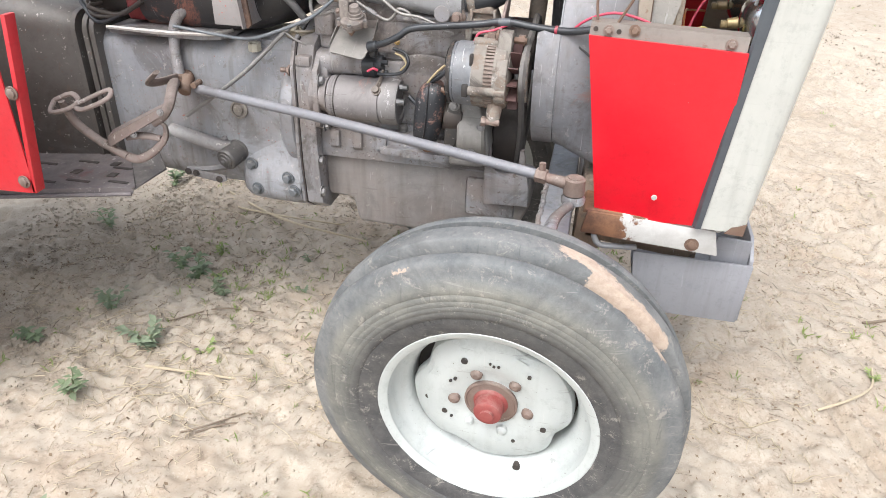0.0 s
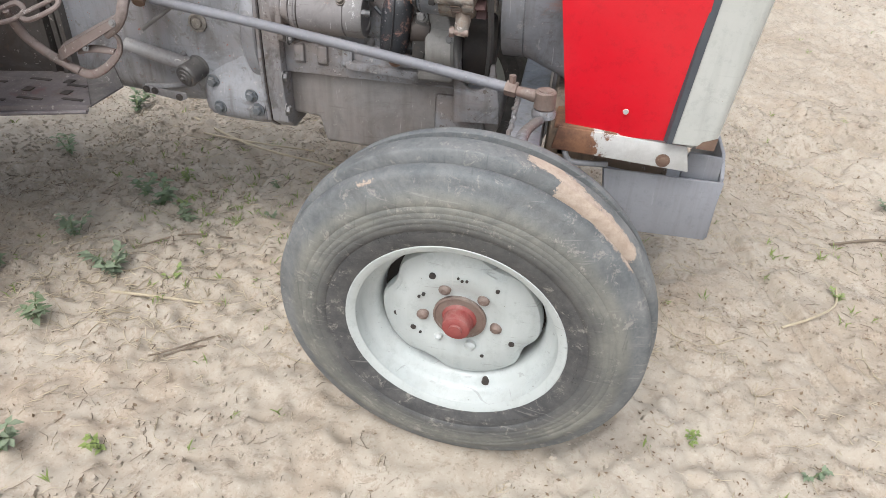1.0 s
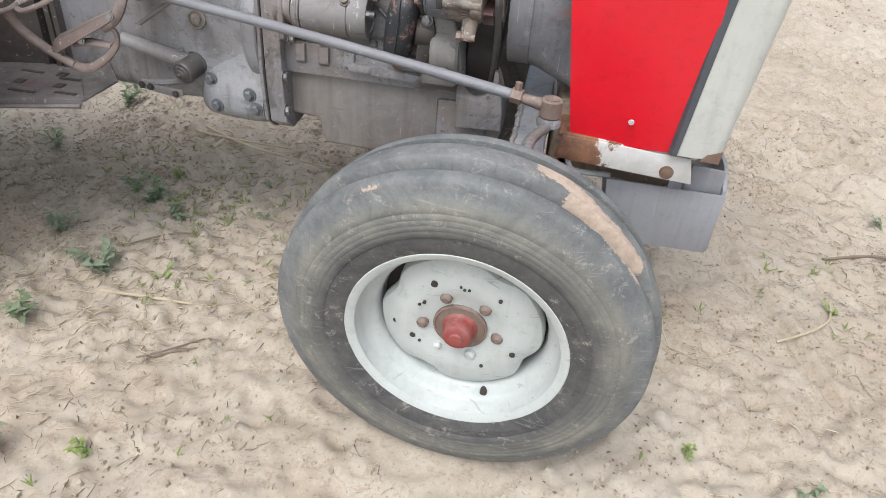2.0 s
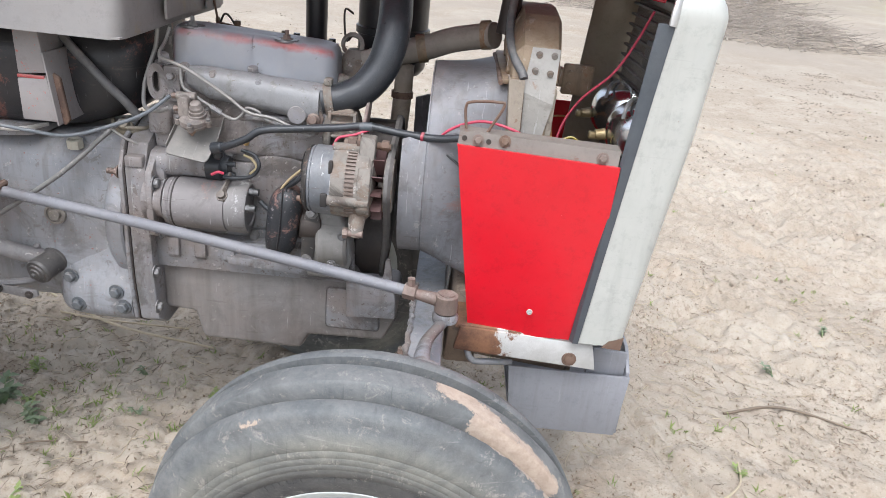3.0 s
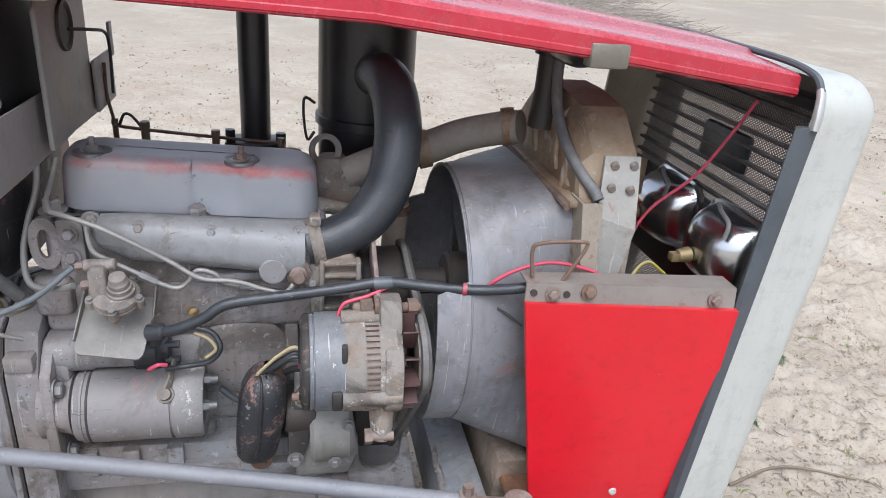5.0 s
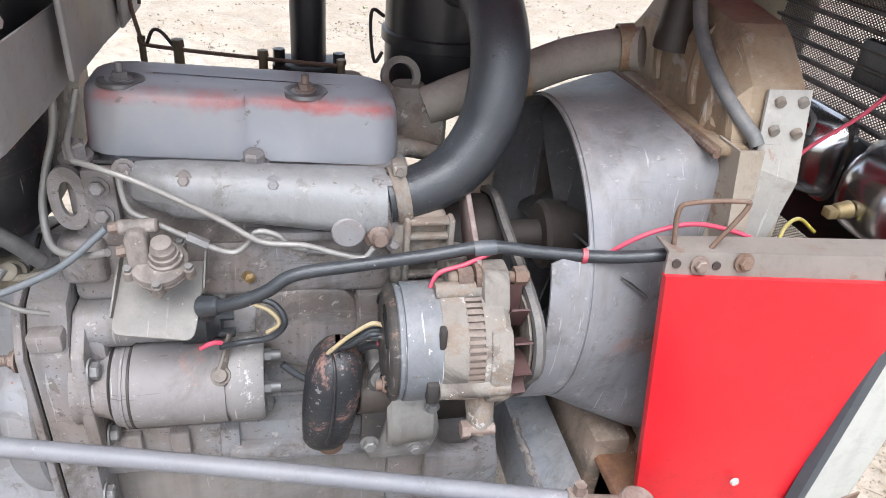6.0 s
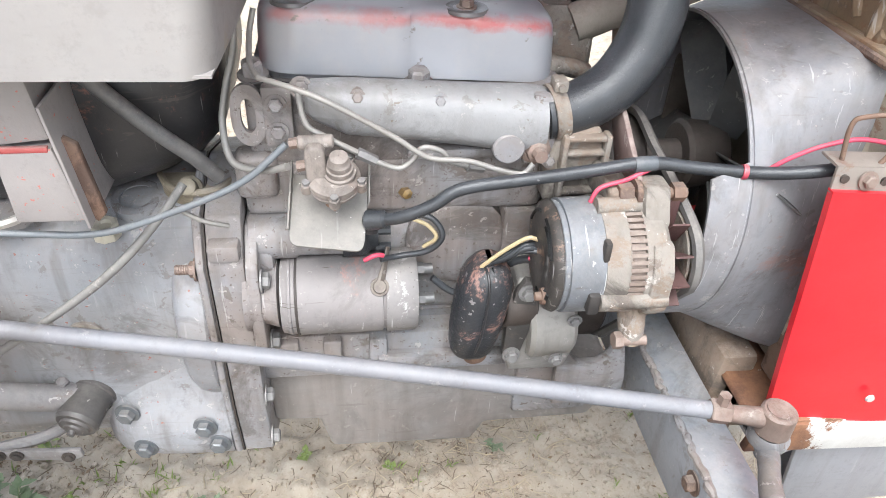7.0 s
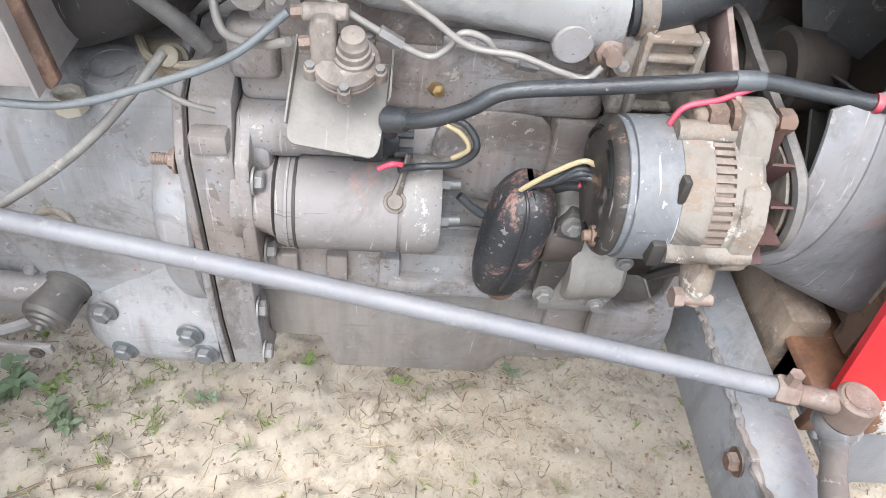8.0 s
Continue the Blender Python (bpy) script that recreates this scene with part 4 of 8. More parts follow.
part("lug", bm, worn("dull_brown_terminal", (0.15, 0.125, 0.105), (0.1, 0.085, 0.072), 0.55, 0.1, dust=0.1, grime=0.4), starter, "dull brown cable lug on a stud")

# bent shield plate and fuel lift pump
bm = B()
TL, TR, BL, BR = Vector((-0.566, -0.146, 0.968)), Vector((-0.476, -0.146, 0.962)), Vector((-0.572, -0.226, 0.922)), Vector((-0.486, -0.228, 0.909))
outline = [(0, 0), (1, 0), (1, 0.86)] + [(0.9 + 0.1 * math.cos(radians(a_)), 0.86 + 0.14 * math.sin(radians(a_))) for a_ in (30, 60, 90)] + [(0.1 - 0.1 * math.sin(radians(a_)), 0.86 + 0.14 * math.cos(radians(a_))) for a_ in (0, 30, 60, 90)]
face_pts = [TL.lerp(TR, u).lerp(BL.lerp(BR, u), v) for u, v in outline]
nn = (TR - TL).cross(BL - TL).normalized()
loft(bm, [[tuple(p) for p in face_pts], [tuple(p + nn * 0.003) for p in face_pts]])
plate(bm, [TL, TL + Vector((0.0, 0.004, 0.018)), BL.lerp(TL, 0.2) + Vector((-0.001, -0.004, 0.005)), BL.lerp(TL, 0.2)], 0.002)
plate(bm, [TR + Vector((0, 0.004, 0.022)), TR, TR.lerp(BR, 0.4), TR.lerp(BR, 0.4) + Vector((0.002, 0, 0.006))], 0.002)
shield = part("starter_shield", bm, worn("dusty_grey_plate", (0.215, 0.203, 0.188), (0.178, 0.167, 0.154), 0.6, dust=0.15, scratch=0.15, spots=(0.5, 0.48, 0.45), spot_amt=0.28), tractor, "dusty grey bent shield plate")
PX = -0.517
PAX = Vector((0.0, -0.38, 1)).normalized()
PC = Vector((PX, -0.190, 0.978))
bm = B()
lathe(bm, PC, PAX, [(0.0, 0.018), (0.002, 0.029), (0.008, 0.031), (0.009, 0.0285), (0.0115, 0.0285), (0.0125, 0.031), (0.018, 0.030), (0.021, 0.025), (0.024, 0.0225), (0.0242, 0.001)], 30)
dome = B()
lathe(dome, PC + Vector((0.007, 0, 0)), PAX, [(0.020, 0.019), (0.027, 0.0185), (0.028, 0.016), (0.0345, 0.0155), (0.0355, 0.0135), (0.042, 0.013), (0.0435, 0.0115), (0.051, 0.0105), (0.0525, 0.008), (0.053, 0.0005)], 24)
elbow = B()
prism(elbow, [(PX - 0.030, 0.988), (PX - 0.006, 0.988), (PX - 0.008, 1.030), (PX - 0.013, 1.036), (PX - 0.026, 1.036), (PX - 0.031, 1.028)], "y", -0.206, -0.182, 0.004, 3)
cyl(elbow, (PX - 0.038, -0.186, 1.032), (PX + 0.002, -0.186, 1.034), 0.0085, 0.008, 14, 0.002)
screws = []
for k in range(5):
    t = 2 * math.pi * k / 5 + 0.95
    a_, b_, d_ = axes(PAX)
    rad_v = a_ * math.cos(t) + b_ * math.sin(t)
    screws.append(PC + rad_v * 0.0325 + PAX * 0.004)
    cyl(bm, screws[-1], screws[-1] + PAX * 0.014, 0.0068, 0.0062, 10, 0.001)
PUMP = worn("pinkish_cast_alloy", (0.27, 0.238, 0.215), (0.2, 0.172, 0.155), 0.6, 0.0, dust=0.15, dust_col=(0.28, 0.24, 0.21), grime=0.6, runs=0.2, patch=(0.25, 0.19, 0.16), patch_amt=0.42, patch_scale=20, grain=0.6)
pump = part("fuel_lift_pump", bm, PUMP, tractor, "dirty cast aluminium fuel lift pump")
part("pump_dome", dome, PUMP, pump)
part("inlet_elbow", elbow, PUMP, pump)
for c in screws:
    bm = B()
    cyl(bm, c + PAX * 0.0135, c + PAX * 0.018, 0.0046, n=6)
    part("pump_screw", bm, BOLT, pump)
for q_ in ((PX - 0.047, -0.186, 1.031), (PX - 0.040, -0.196, 1.008)):
    bm = B()
    cyl(bm, q_, Vector(q_) + Vector((0.013, 0, 0.002)), 0.0062, n=6)
    part("union_nut", bm, JOINT, pump, "brass union nut")
bm = B()
prism(bm, [(PX - 0.013, 0.978), (PX + 0.011, 0.978), (PX + 0.008, 0.968), (PX, 0.957), (PX - 0.010, 0.966)], "y", -0.215, -0.2085, 0.002)
part("pump_tab", bm, RUST, pump)
bm = B()
lathe(bm, (-0.435, -0.125, 0.93), (0.4, -1, 0.2), [(0.0, 0.012), (0.006, 0.012), (0.006, 0.008), (0.02, 0.007), (0.022, 0.0005)], 6)
part("drain_tap", bm, worn("brass", (0.45, 0.3, 0.12), (0.3, 0.2, 0.09), 0.4, 0.8), block, "small brass drain tap")


def line(name, pts, r, material, label="", parent=None, per=8):
    bm = B()
    tube(bm, pts, r, 10, per)
    return part(name, bm, material, parent or tractor, label)


PIPE = worn("dull_steel_pipe", (0.30, 0.292, 0.28), (0.21, 0.2, 0.187), 0.45, 0.3, dust=0.2)
line("fuel_pipe", [(-0.592, -0.165, 1.10), (-0.558, -0.182, 1.096), (-0.524, -0.19, 1.085), (-0.483, -0.19, 1.061), (-0.445, -0.19, 1.037), (-0.408, -0.192, 1.013), (-0.362, -0.192, 1.007), (-0.326, -0.193, 0.995), (-0.297, -0.192, 0.988), (-0.284, -0.19, 1.0)], 0.0034, PIPE, "thin bent steel fuel pipe")
line("fuel_pipe", [(-0.592, -0.165, 1.10), (-0.602, -0.14, 1.108), (-0.604, -0.10, 1.125), (-0.598, -0.09, 1.15)], 0.0034, PIPE)
line("fuel_pipe", [(PX - 0.05, -0.196, 1.008), (-0.595, -0.18, 0.995), (-0.632, -0.16, 0.995), (-0.642, -0.135, 1.03), (-0.635, -0.12, 1.07), (-0.622, -0.105, 1.12), (-0.62, -0.09, 1.2)], 0.0044, PIPE, "pale bent steel fuel pipe")
line("fuel_pipe", [(-0.552, -0.165, 1.085), (-0.545, -0.176, 1.051), (-0.526, -0.178, 1.036), (-0.489, -0.178, 1.014), (-0.470, -0.178, 1.003), (-0.443, -0.178, 0.992), (-0.427, -0.178, 1.001), (-0.414, -0.178, 1.018), (-0.392, -0.178, 1.013), (-0.374, -0.178, 0.996), (-0.323, -0.165, 0.98), (-0.29, -0.15, 0.965)], 0.0034, PIPE)
for p, q in (((-0.489, -0.178, 1.014), (-0.468, -0.178, 1.002)), ((-0.36, -0.176, 0.991), (-0.34, -0.17, 0.985))):
    bm = B()
    cyl(bm, p, q, 0.0066, n=6)
    part("pipe_union", bm, BOLT, pump)
line("throttle_cable", [(-0.98, -0.2, 0.945), (-0.86, -0.2, 0.932), (-0.78, -0.2, 0.93), (-0.70, -0.2, 0.955), (-0.62, -0.198, 0.99), (PX - 0.05, -0.186, 1.031)], 0.0041, worn("blue_grey_cable", (0.15, 0.17, 0.19), (0.1, 0.115, 0.13), 0.4, dust=0.2), "blue-grey fuel hose")
line("cable_loom", [(-0.470, -0.200, 0.935), (-0.44, -0.215, 0.948), (-0.405, -0.22, 0.966), (-0.372, -0.22, 0.987), (-0.30, -0.222, 0.998), (-0.22, -0.222, 1.008), (-0.16, -0.225, 1.018), (-0.10, -0.232, 1.013), (-0.03, -0.245, 1.012), (0.02, -0.262, 1.022), (0.06, -0.27, 1.032)], 0.0078, HOSE, "thick black taped cable loom")
for p, q, mat in (((-0.175, -0.2245, 1.0155), (-0.150, -0.2257, 1.0178), "tape"), ((-0.052, -0.2408, 1.0123), (-0.046, -0.242, 1.012), "red")):
    bm = B()
    tube(bm, [p, Vector(p).lerp(Vector(q), 0.5), q], [0.0090, 0.0094, 0.0088], 12, 3)
    part("tape_wrap", bm, {"tape": worn("grey_tape", (0.05, 0.06, 0.075), (0.08, 0.09, 0.1), 0.4, dust=0.1), "red": worn("red_tape", (0.36, 0.03, 0.06), (0.28, 0.03, 0.05), 0.4)}[mat], tractor, "band of %s tape round the loom" % {"tape": "grey", "red": "red"}[mat])
WIRE_RED = worn("red_wire", (0.55, 0.06, 0.11), (0.45, 0.05, 0.09), 0.4, dust=0.05)
WIRE_TAN = worn("tan_wire", (0.44, 0.36, 0.21), (0.36, 0.28, 0.16), 0.5, dust=0.1)
line("red_wire", [(-0.155, -0.228, 1.012), (-0.185, -0.232, 1.0), (-0.215, -0.235, 0.992), (-0.225, -0.238, 0.975)], 0.0028, WIRE_RED, "red wire")
line("red_wire", [(-0.02, -0.236, 1.008), (0.0, -0.244, 1.03), (0.03, -0.25, 1.048), (0.07, -0.255, 1.058), (0.12, -0.262, 1.05), (0.17, -0.27, 1.03)], 0.0028, WIRE_RED, "pink-red wire")
line("tan_wire", [(-0.274, -0.222, 0.912), (-0.288, -0.22, 0.914), (-0.312, -0.214, 0.893), (-0.334, -0.206, 0.866), (-0.339, -0.203, 0.856)], 0.0028, WIRE_TAN, "tan wire")
line("tan_wire", [(-0.425, -0.17, 0.915), (-0.405, -0.18, 0.91), (-0.395, -0.185, 0.895), (-0.41, -0.18, 0.878)], 0.0027, WIRE_TAN, "tan wire loop")
line("black_wire", [(-0.43, -0.17, 0.925), (-0.40, -0.18, 0.92), (-0.388, -0.19, 0.90), (-0.405, -0.185, 0.875), (-0.44, -0.18, 0.865), (-0.465, -0.19, 0.868)], 0.004, HOSE, "black wire loop")
line("black_wire", [(-0.395, -0.16, 0.81), (-0.37, -0.165, 0.79), (-0.34, -0.17, 0.78)], 0.005, HOSE)
for k in range(5):
    c_, d_ = 0.0042 * math.cos(k * 1.26), 0.0042 * math.sin(k * 1.26)
    line("black_wire", [(-0.268, -0.222 + c_, 0.898 + d_), (-0.288, -0.216 + d_, 0.897 + c_), (-0.31, -0.208 - c_, 0.879 + d_), (-0.337, -0.2 + c_, 0.858 - d_ * 0.5)], 0.0036, HOSE)
line("black_wire", [(-0.268, -0.205, 0.868), (-0.285, -0.195, 0.862), (-0.305, -0.185, 0.845)], 0.0055, HOSE)
line("red_wire", [(-0.262, -0.21, 0.874), (-0.278, -0.203, 0.87)], 0.003, WIRE_RED)
line("red_wire", [(-0.486, -0.2, 0.875), (-0.472, -0.2, 0.882), (-0.462, -0.195, 0.878)], 0.003, WIRE_RED)
bm = B()
cyl(bm, (-0.482, -0.196, 0.932), (-0.458, -0.206, 0.940), 0.013, 0.011, 12, 0.003)
box(bm, (-0.484, -0.192, 0.905), (-0.467, -0.168, 0.932), 0.005)
part("connector", bm, HOSE, tractor, "black cable connector")

# black oil filler housing
bm = B()
rr = []
for z, g in ((0.711, 0.024), (0.7115, 0.015), (0.714, 0.009), (0.722, 0.005), (0.745, 0.002), (0.78, 0.0), (0.815, 0.0), (0.838, 0.002), (0.850, 0.007), (0.858, 0.014), (0.862, 0.022), (0.8625, 0.028)):
    lean = (z - 0.78) * 0.12
    rr.append(rounded(-0.370 + g + lean, -0.300 - g + lean, -0.232 + g, -0.160 - g * 0.4, max(0.006, 0.027 - g * 0.6), z, 6))
loft(bm, rr)
filler = part("oil_filler", bm, worn("chipped_black_filler_paint", (0.012, 0.014, 0.018), (0.022, 0.024, 0.028), 0.46, dust=0.03, patch=(0.23, 0.13, 0.105), patch_amt=0.48, patch_scale=12, spots=(0.16, 0.15, 0.15), spot_amt=0.34, grain=0.7), tractor, "chipped black oil filler housing")
bm = B()
tube(bm, [(-0.335, -0.200, 0.863), (-0.3315, -0.2205, 0.857), (-0.331, -0.2315, 0.838), (-0.333, -0.2335, 0.80), (-0.337, -0.233, 0.76), (-0.342, -0.227, 0.73), (-0.343, -0.216, 0.716)], 0.0019, 8, 5)
part("seam", bm, BLACK, filler, "raised seam")
bm = B()
prism(bm, [(-0.336 + 0.017 * math.cos(radians(a_)), 0.7035 + 0.017 * math.sin(radians(a_))) for a_ in range(170, 371, 20)] + [(-0.322, 0.722), (-0.350, 0.722)], "y", -0.206, -0.201, 0.001)
cyl(bm, (-0.336, -0.206, 0.702), (-0.336, -0.211, 0.702), 0.008, 0.0075, 14, 0.001)
part("mounting_tab", bm, RUST, filler, "rusty mounting tab")
bm = B()
cyl(bm, (-0.305, -0.182, 0.775), (-0.262, -0.17, 0.772), 0.031, 0.037, 28, 0.003)
part("filler_neck", bm, DARK, filler)
bm = B()
prism(bm, [(-0.296, 0.70), (-0.288, 0.685), (-0.274, 0.69), (-0.262, 0.74), (-0.256, 0.80), (-0.262, 0.828), (-0.276, 0.832), (-0.288, 0.81), (-0.295, 0.76)], "y", -0.203, -0.19, 0.003)
part("filler_flange", bm, worn("dark_grimy_flange", (0.075, 0.07, 0.07), (0.045, 0.042, 0.04), 0.45, dust=0.1, grime=0.5, patch=(0.17, 0.15, 0.14), patch_amt=0.38), filler, "dark grimy flange")

# timing gear housing and front engine support
bm = B()
prism(bm, [(-0.285, 0.655), (-0.20, 0.655), (-0.185, 0.70), (-0.20, 0.78), (-0.22, 0.83), (-0.285, 0.83)], "y", -0.195, 0.08, 0.008, 3)
timing = part("timing_case", bm, worn("dusty_timing_case", (0.25, 0.243, 0.235), (0.195, 0.188, 0.18), 0.55, dust=0.2, grime=0.4, runs=0.3, patch=(0.2, 0.16, 0.12), patch_amt=0.35), tractor, "dusty grey timing case")
for p in ((-0.272, -0.203, 0.812), (-0.284, -0.203, 0.70), (-0.215, -0.196, 0.70)):
    bm = B()
    bolt(bm, p, (0, -1, 0.1), 0.009, 0.012)
    part("case_bolt", bm, BOLT, timing)
bm = B()
n = 14
arc = [(-0.148 + 0.034 * math.cos(radians(180 + 180 * k / n)), 0.668 + 0.036 * math.sin(radians(180 + 180 * k / n))) for k in range(n + 1)]
prism(bm, [(-0.196, 0.545), (-0.200, 0.672), (-0.196, 0.706), (-0.184, 0.706)] + arc + [(-0.112, 0.70), (-0.102, 0.70), (-0.084, 0.60), (-0.082, 0.55)], "y", -0.168, -0.152, 0.003)
part("engine_mount", bm, GREY, tractor, "grey cast front engine mount")

bm = B()
cyl(bm, (-0.262, -0.165, 0.735), (-0.196, -0.165, 0.737), 0.058, 0.056, 36, 0.006)
part("gear_cover", bm, worn("pale_gear_cover", (0.255, 0.243, 0.227), (0.2, 0.19, 0.177), 0.55, 0.0, dust=0.2, grime=0.3, runs=0.3), timing, "pale round gear cover")
for p in ((-0.225, -0.222, 0.705), (-0.205, -0.215, 0.77)):
    bm = B()
    bolt(bm, p, (0, -1, 0), 0.007, 0.008)
    part("case_bolt", bm, BOLT, timing)
bm = B()
tube(bm, [(-0.12, 0.0, 0.88), (-0.116, 0.008, 0.96), (-0.112, 0.012, 1.04), (-0.112, 0.03, 1.10)], 0.021, 18, 8)
wp = part("water_pipe", bm, worn("dusty_brown_pipe", (0.33, 0.27, 0.21), (0.22, 0.175, 0.135), 0.6, dust=0.35, grime=0.3), tractor, "dusty brown upright water pipe")
bm = B()
lathe(bm, (-0.113, 0.012, 1.03), (0, 0, 1), [(0, 0.021), (0, 0.025), (0.014, 0.025), (0.014, 0.021)], 24)
part("hose_clamp", bm, RUST, wp, "rusty hose clamp")
# dark pulleys and fan belt
bm = B()
cyl(bm, (-0.19, -0.05, 0.70), (-0.12, -0.05, 0.70), 0.085, 0.085, 36, 0.006)
part("crank_pulley", bm, DARK, tractor, "dark oily crank pulley")
bm = B()
cyl(bm, (-0.19, -0.05, 0.93), (-0.10, -0.05, 0.93), 0.06, 0.06, 32, 0.005)
part("fan_pulley", bm, DARK, tractor, "dark oily fan pulley")
bm = B()
loop = []
for y_, z_ in ((-0.13, 0.66), (-0.20, 0.76), (-0.285, 0.872), (-0.305, 0.905), (-0.292, 0.945), (-0.245, 0.965), (-0.13, 0.985), (-0.05, 0.997), (0.015, 0.95), (0.035, 0.80), (0.03, 0.68), (-0.04, 0.608), (-0.13, 0.66)):
    loop.append(Vector((-0.108 - 0.02 * max(0.0, (0.8 - z_) / 0.2), y_, z_)))
tube(bm, loop, 0.0085, 6, 6, 0.8)
part("fan_belt", bm, worn("grey_worn_belt", (0.105, 0.1, 0.097), (0.075, 0.072, 0.07), 0.6, dust=0.2), tractor, "worn dusty fan belt")

# alternator
worn_fan = worn("red_brown_fan_paint", (0.085, 0.04, 0.037), (0.06, 0.032, 0.03), 0.6, dust=0.15, dust_col=(0.16, 0.1, 0.09))
AY, AZ = -0.243, 0.905
bm = B()
lathe(bm, (-0.272, AY, AZ), (1, 0, 0), [(0.0, 0.001), (0.0, 0.05), (0.003, 0.062), (0.008, 0.067), (0.012, 0.067), (0.0125, 0.0655), (0.014, 0.0655), (0.0145, 0.069), (0.054, 0.070), (0.054, 0.066)], 48)
alt = part("alternator", bm, worn("grey_alternator_cap", (0.155, 0.168, 0.187), (0.115, 0.125, 0.14), 0.42, dust=0.15, scratch=0.6, grime=0.3, spots=(0.4, 0.4, 0.4), spot_amt=0.32), tractor, "dusty alternator with grey end cap and cast frame")
bm = B()
lathe(bm, (-0.218, AY, AZ), (1, 0, 0), [(0.0, 0.066), (0.0, 0.071), (0.028, 0.072), (0.028, 0.066)], 48)
part("rear_frame", bm, ALU, alt, "dirty cast aluminium frame")
STATOR = worn("dusty_brown_stator", (0.2, 0.155, 0.13), (0.145, 0.11, 0.09), 0.7, 0.1, dust=0.3)
bm = B()
lathe(bm, (-0.192, AY, AZ), (1, 0, 0), [(0.0, 0.0685), (0.022, 0.0685)], 48)
part("stator_core", bm, STATOR, alt, "rusty ribbed stator core")
for k in range(54):
    bm = B()
    box(bm, (-0.01, -0.0725, -0.0023), (0.01, -0.067, 0.0023), 0, m=Matrix.Translation((-0.181, AY, AZ)) @ Matrix.Rotation(2 * math.pi * k / 54, 4, "X").inverted())
    part("stator_rib", bm, STATOR, alt)
bm = B()
lathe(bm, (-0.172, AY, AZ), (1, 0, 0), [(0.0, 0.066), (0.0, 0.0725), (0.024, 0.0715), (0.03, 0.066), (0.032, 0.03)], 48)
for t0 in (194, 95, 330):
    t = radians(t0)
    c = Vector((0, math.cos(t), math.sin(t))) * 0.072
    cyl(bm, (-0.222, AY + c.y, AZ + c.z), (-0.142, AY + c.y, AZ + c.z), 0.0105, n=12)
prism(bm, [(AY - 0.035, AZ + 0.055), (AY + 0.022, AZ + 0.06), (AY + 0.02, AZ + 0.098), (AY - 0.012, AZ + 0.098)], "x", -0.170, -0.138, 0.006)
prism(bm, [(AY - 0.058, AZ + 0.05), (AY - 0.076, AZ + 0.02), (AY - 0.078, AZ - 0.03), (AY - 0.06, AZ - 0.05), (AY - 0.03, AZ), (AY - 0.03, AZ + 0.05)], "x", -0.166, -0.140, 0.005)
tube(bm, [(-0.165, AY - 0.04, AZ - 0.055), (-0.166, AY - 0.055, AZ - 0.078), (-0.168, AY - 0.062, AZ - 0.095)], [0.018, 0.016, 0.011], 12, 5)
part("front_frame", bm, ALU, alt, "dirty cast front frame with mounting lugs")
bm = B()
cyl(bm, (-0.186, AY - 0.064, AZ - 0.086), (-0.150, AY - 0.066, AZ - 0.086), 0.007, n=12)
cyl(bm, (-0.190, AY - 0.064, AZ - 0.086), (-0.180, AY - 0.064, AZ - 0.086), 0.011, n=6)
part("adjuster_bolt", bm, JOINT, alt, "rusty adjuster bolt")
for k in range(12):
    t = 2 * math.pi * k / 12
    bm = B()
    m = Matrix.Translation((-0.132, AY, AZ)) @ Matrix.Rotation(t, 4, "X")
    box(bm, (-0.007, 0.03, -0.0012), (0.014, 0.072, 0.0012), m=m @ pose(0, 0, 0, 30, 0, 0))
    part("fan_blade", bm, worn_fan, alt)
bm = B()
lathe(bm, (-0.13, AY, AZ), (1, 0, 0), [(-0.012, 0.03), (-0.012, 0.06), (-0.009, 0.06), (-0.004, 0.03)], 32)
lathe(bm, (-0.117, AY, AZ), (1, 0, 0), [(0.0, 0.02), (0.0, 0.055), (0.003, 0.055), (0.009, 0.042), (0.015, 0.055), (0.018, 0.054), (0.018, 0.01)], 32)
part("pulley", bm, ALU, alt)
bm = B()
box(bm, (-0.223, AY - 0.062, AZ + 0.032), (-0.2155, AY - 0.05, AZ + 0.058), 0.002)
part("vent", bm, DARK, alt)
bm = B()
box(bm, (-0.236, AY - 0.0765, AZ - 0.032), (-0.222, AY - 0.062, AZ - 0.004), 0.003)
part("vent", bm, DARK, alt)
bm = B()
lathe(bm, (-0.277, AY, AZ), (1, 0, 0), [(0.002, 0.001), (0.0015, 0.02), (0.0, 0.022), (0.0, 0.055), (0.001, 0.060), (0.004, 0.0655), (0.0095, 0.0682), (0.0115, 0.0675)], 48)
cover_alt = part("rear_cover", bm, worn("scuffed_black_cover", (0.022, 0.021, 0.021), (0.05, 0.043, 0.038), 0.5, dust=0.05, grime=0.3, scratch=0.4, patch=(0.19, 0.125, 0.09), patch_amt=0.44, patch_scale=22), alt, "scuffed black rear cover")
SLOT = shader("slot_black")
SLOT[2].inputs["Base Color"].default_value = (0.004, 0.004, 0.004, 1)
for r_s, a0, a1 in ((0.055, 95, 150), (0.047, 100, 145), (0.055, 200, 225), (0.046, 205, 228), (0.055, 235, 262), (0.046, 240, 262), (0.055, 20, 70)):
    bm = B()
    tube(bm, [(-0.2772, AY + r_s * math.cos(radians(a0 + (a1 - a0) * k / 5)), AZ + r_s * math.sin(radians(a0 + (a1 - a0) * k / 5))) for k in range(6)], 0.0024, 6, 2)
    part("vent_slot", bm, SLOT[0], cover_alt)
bm = B()
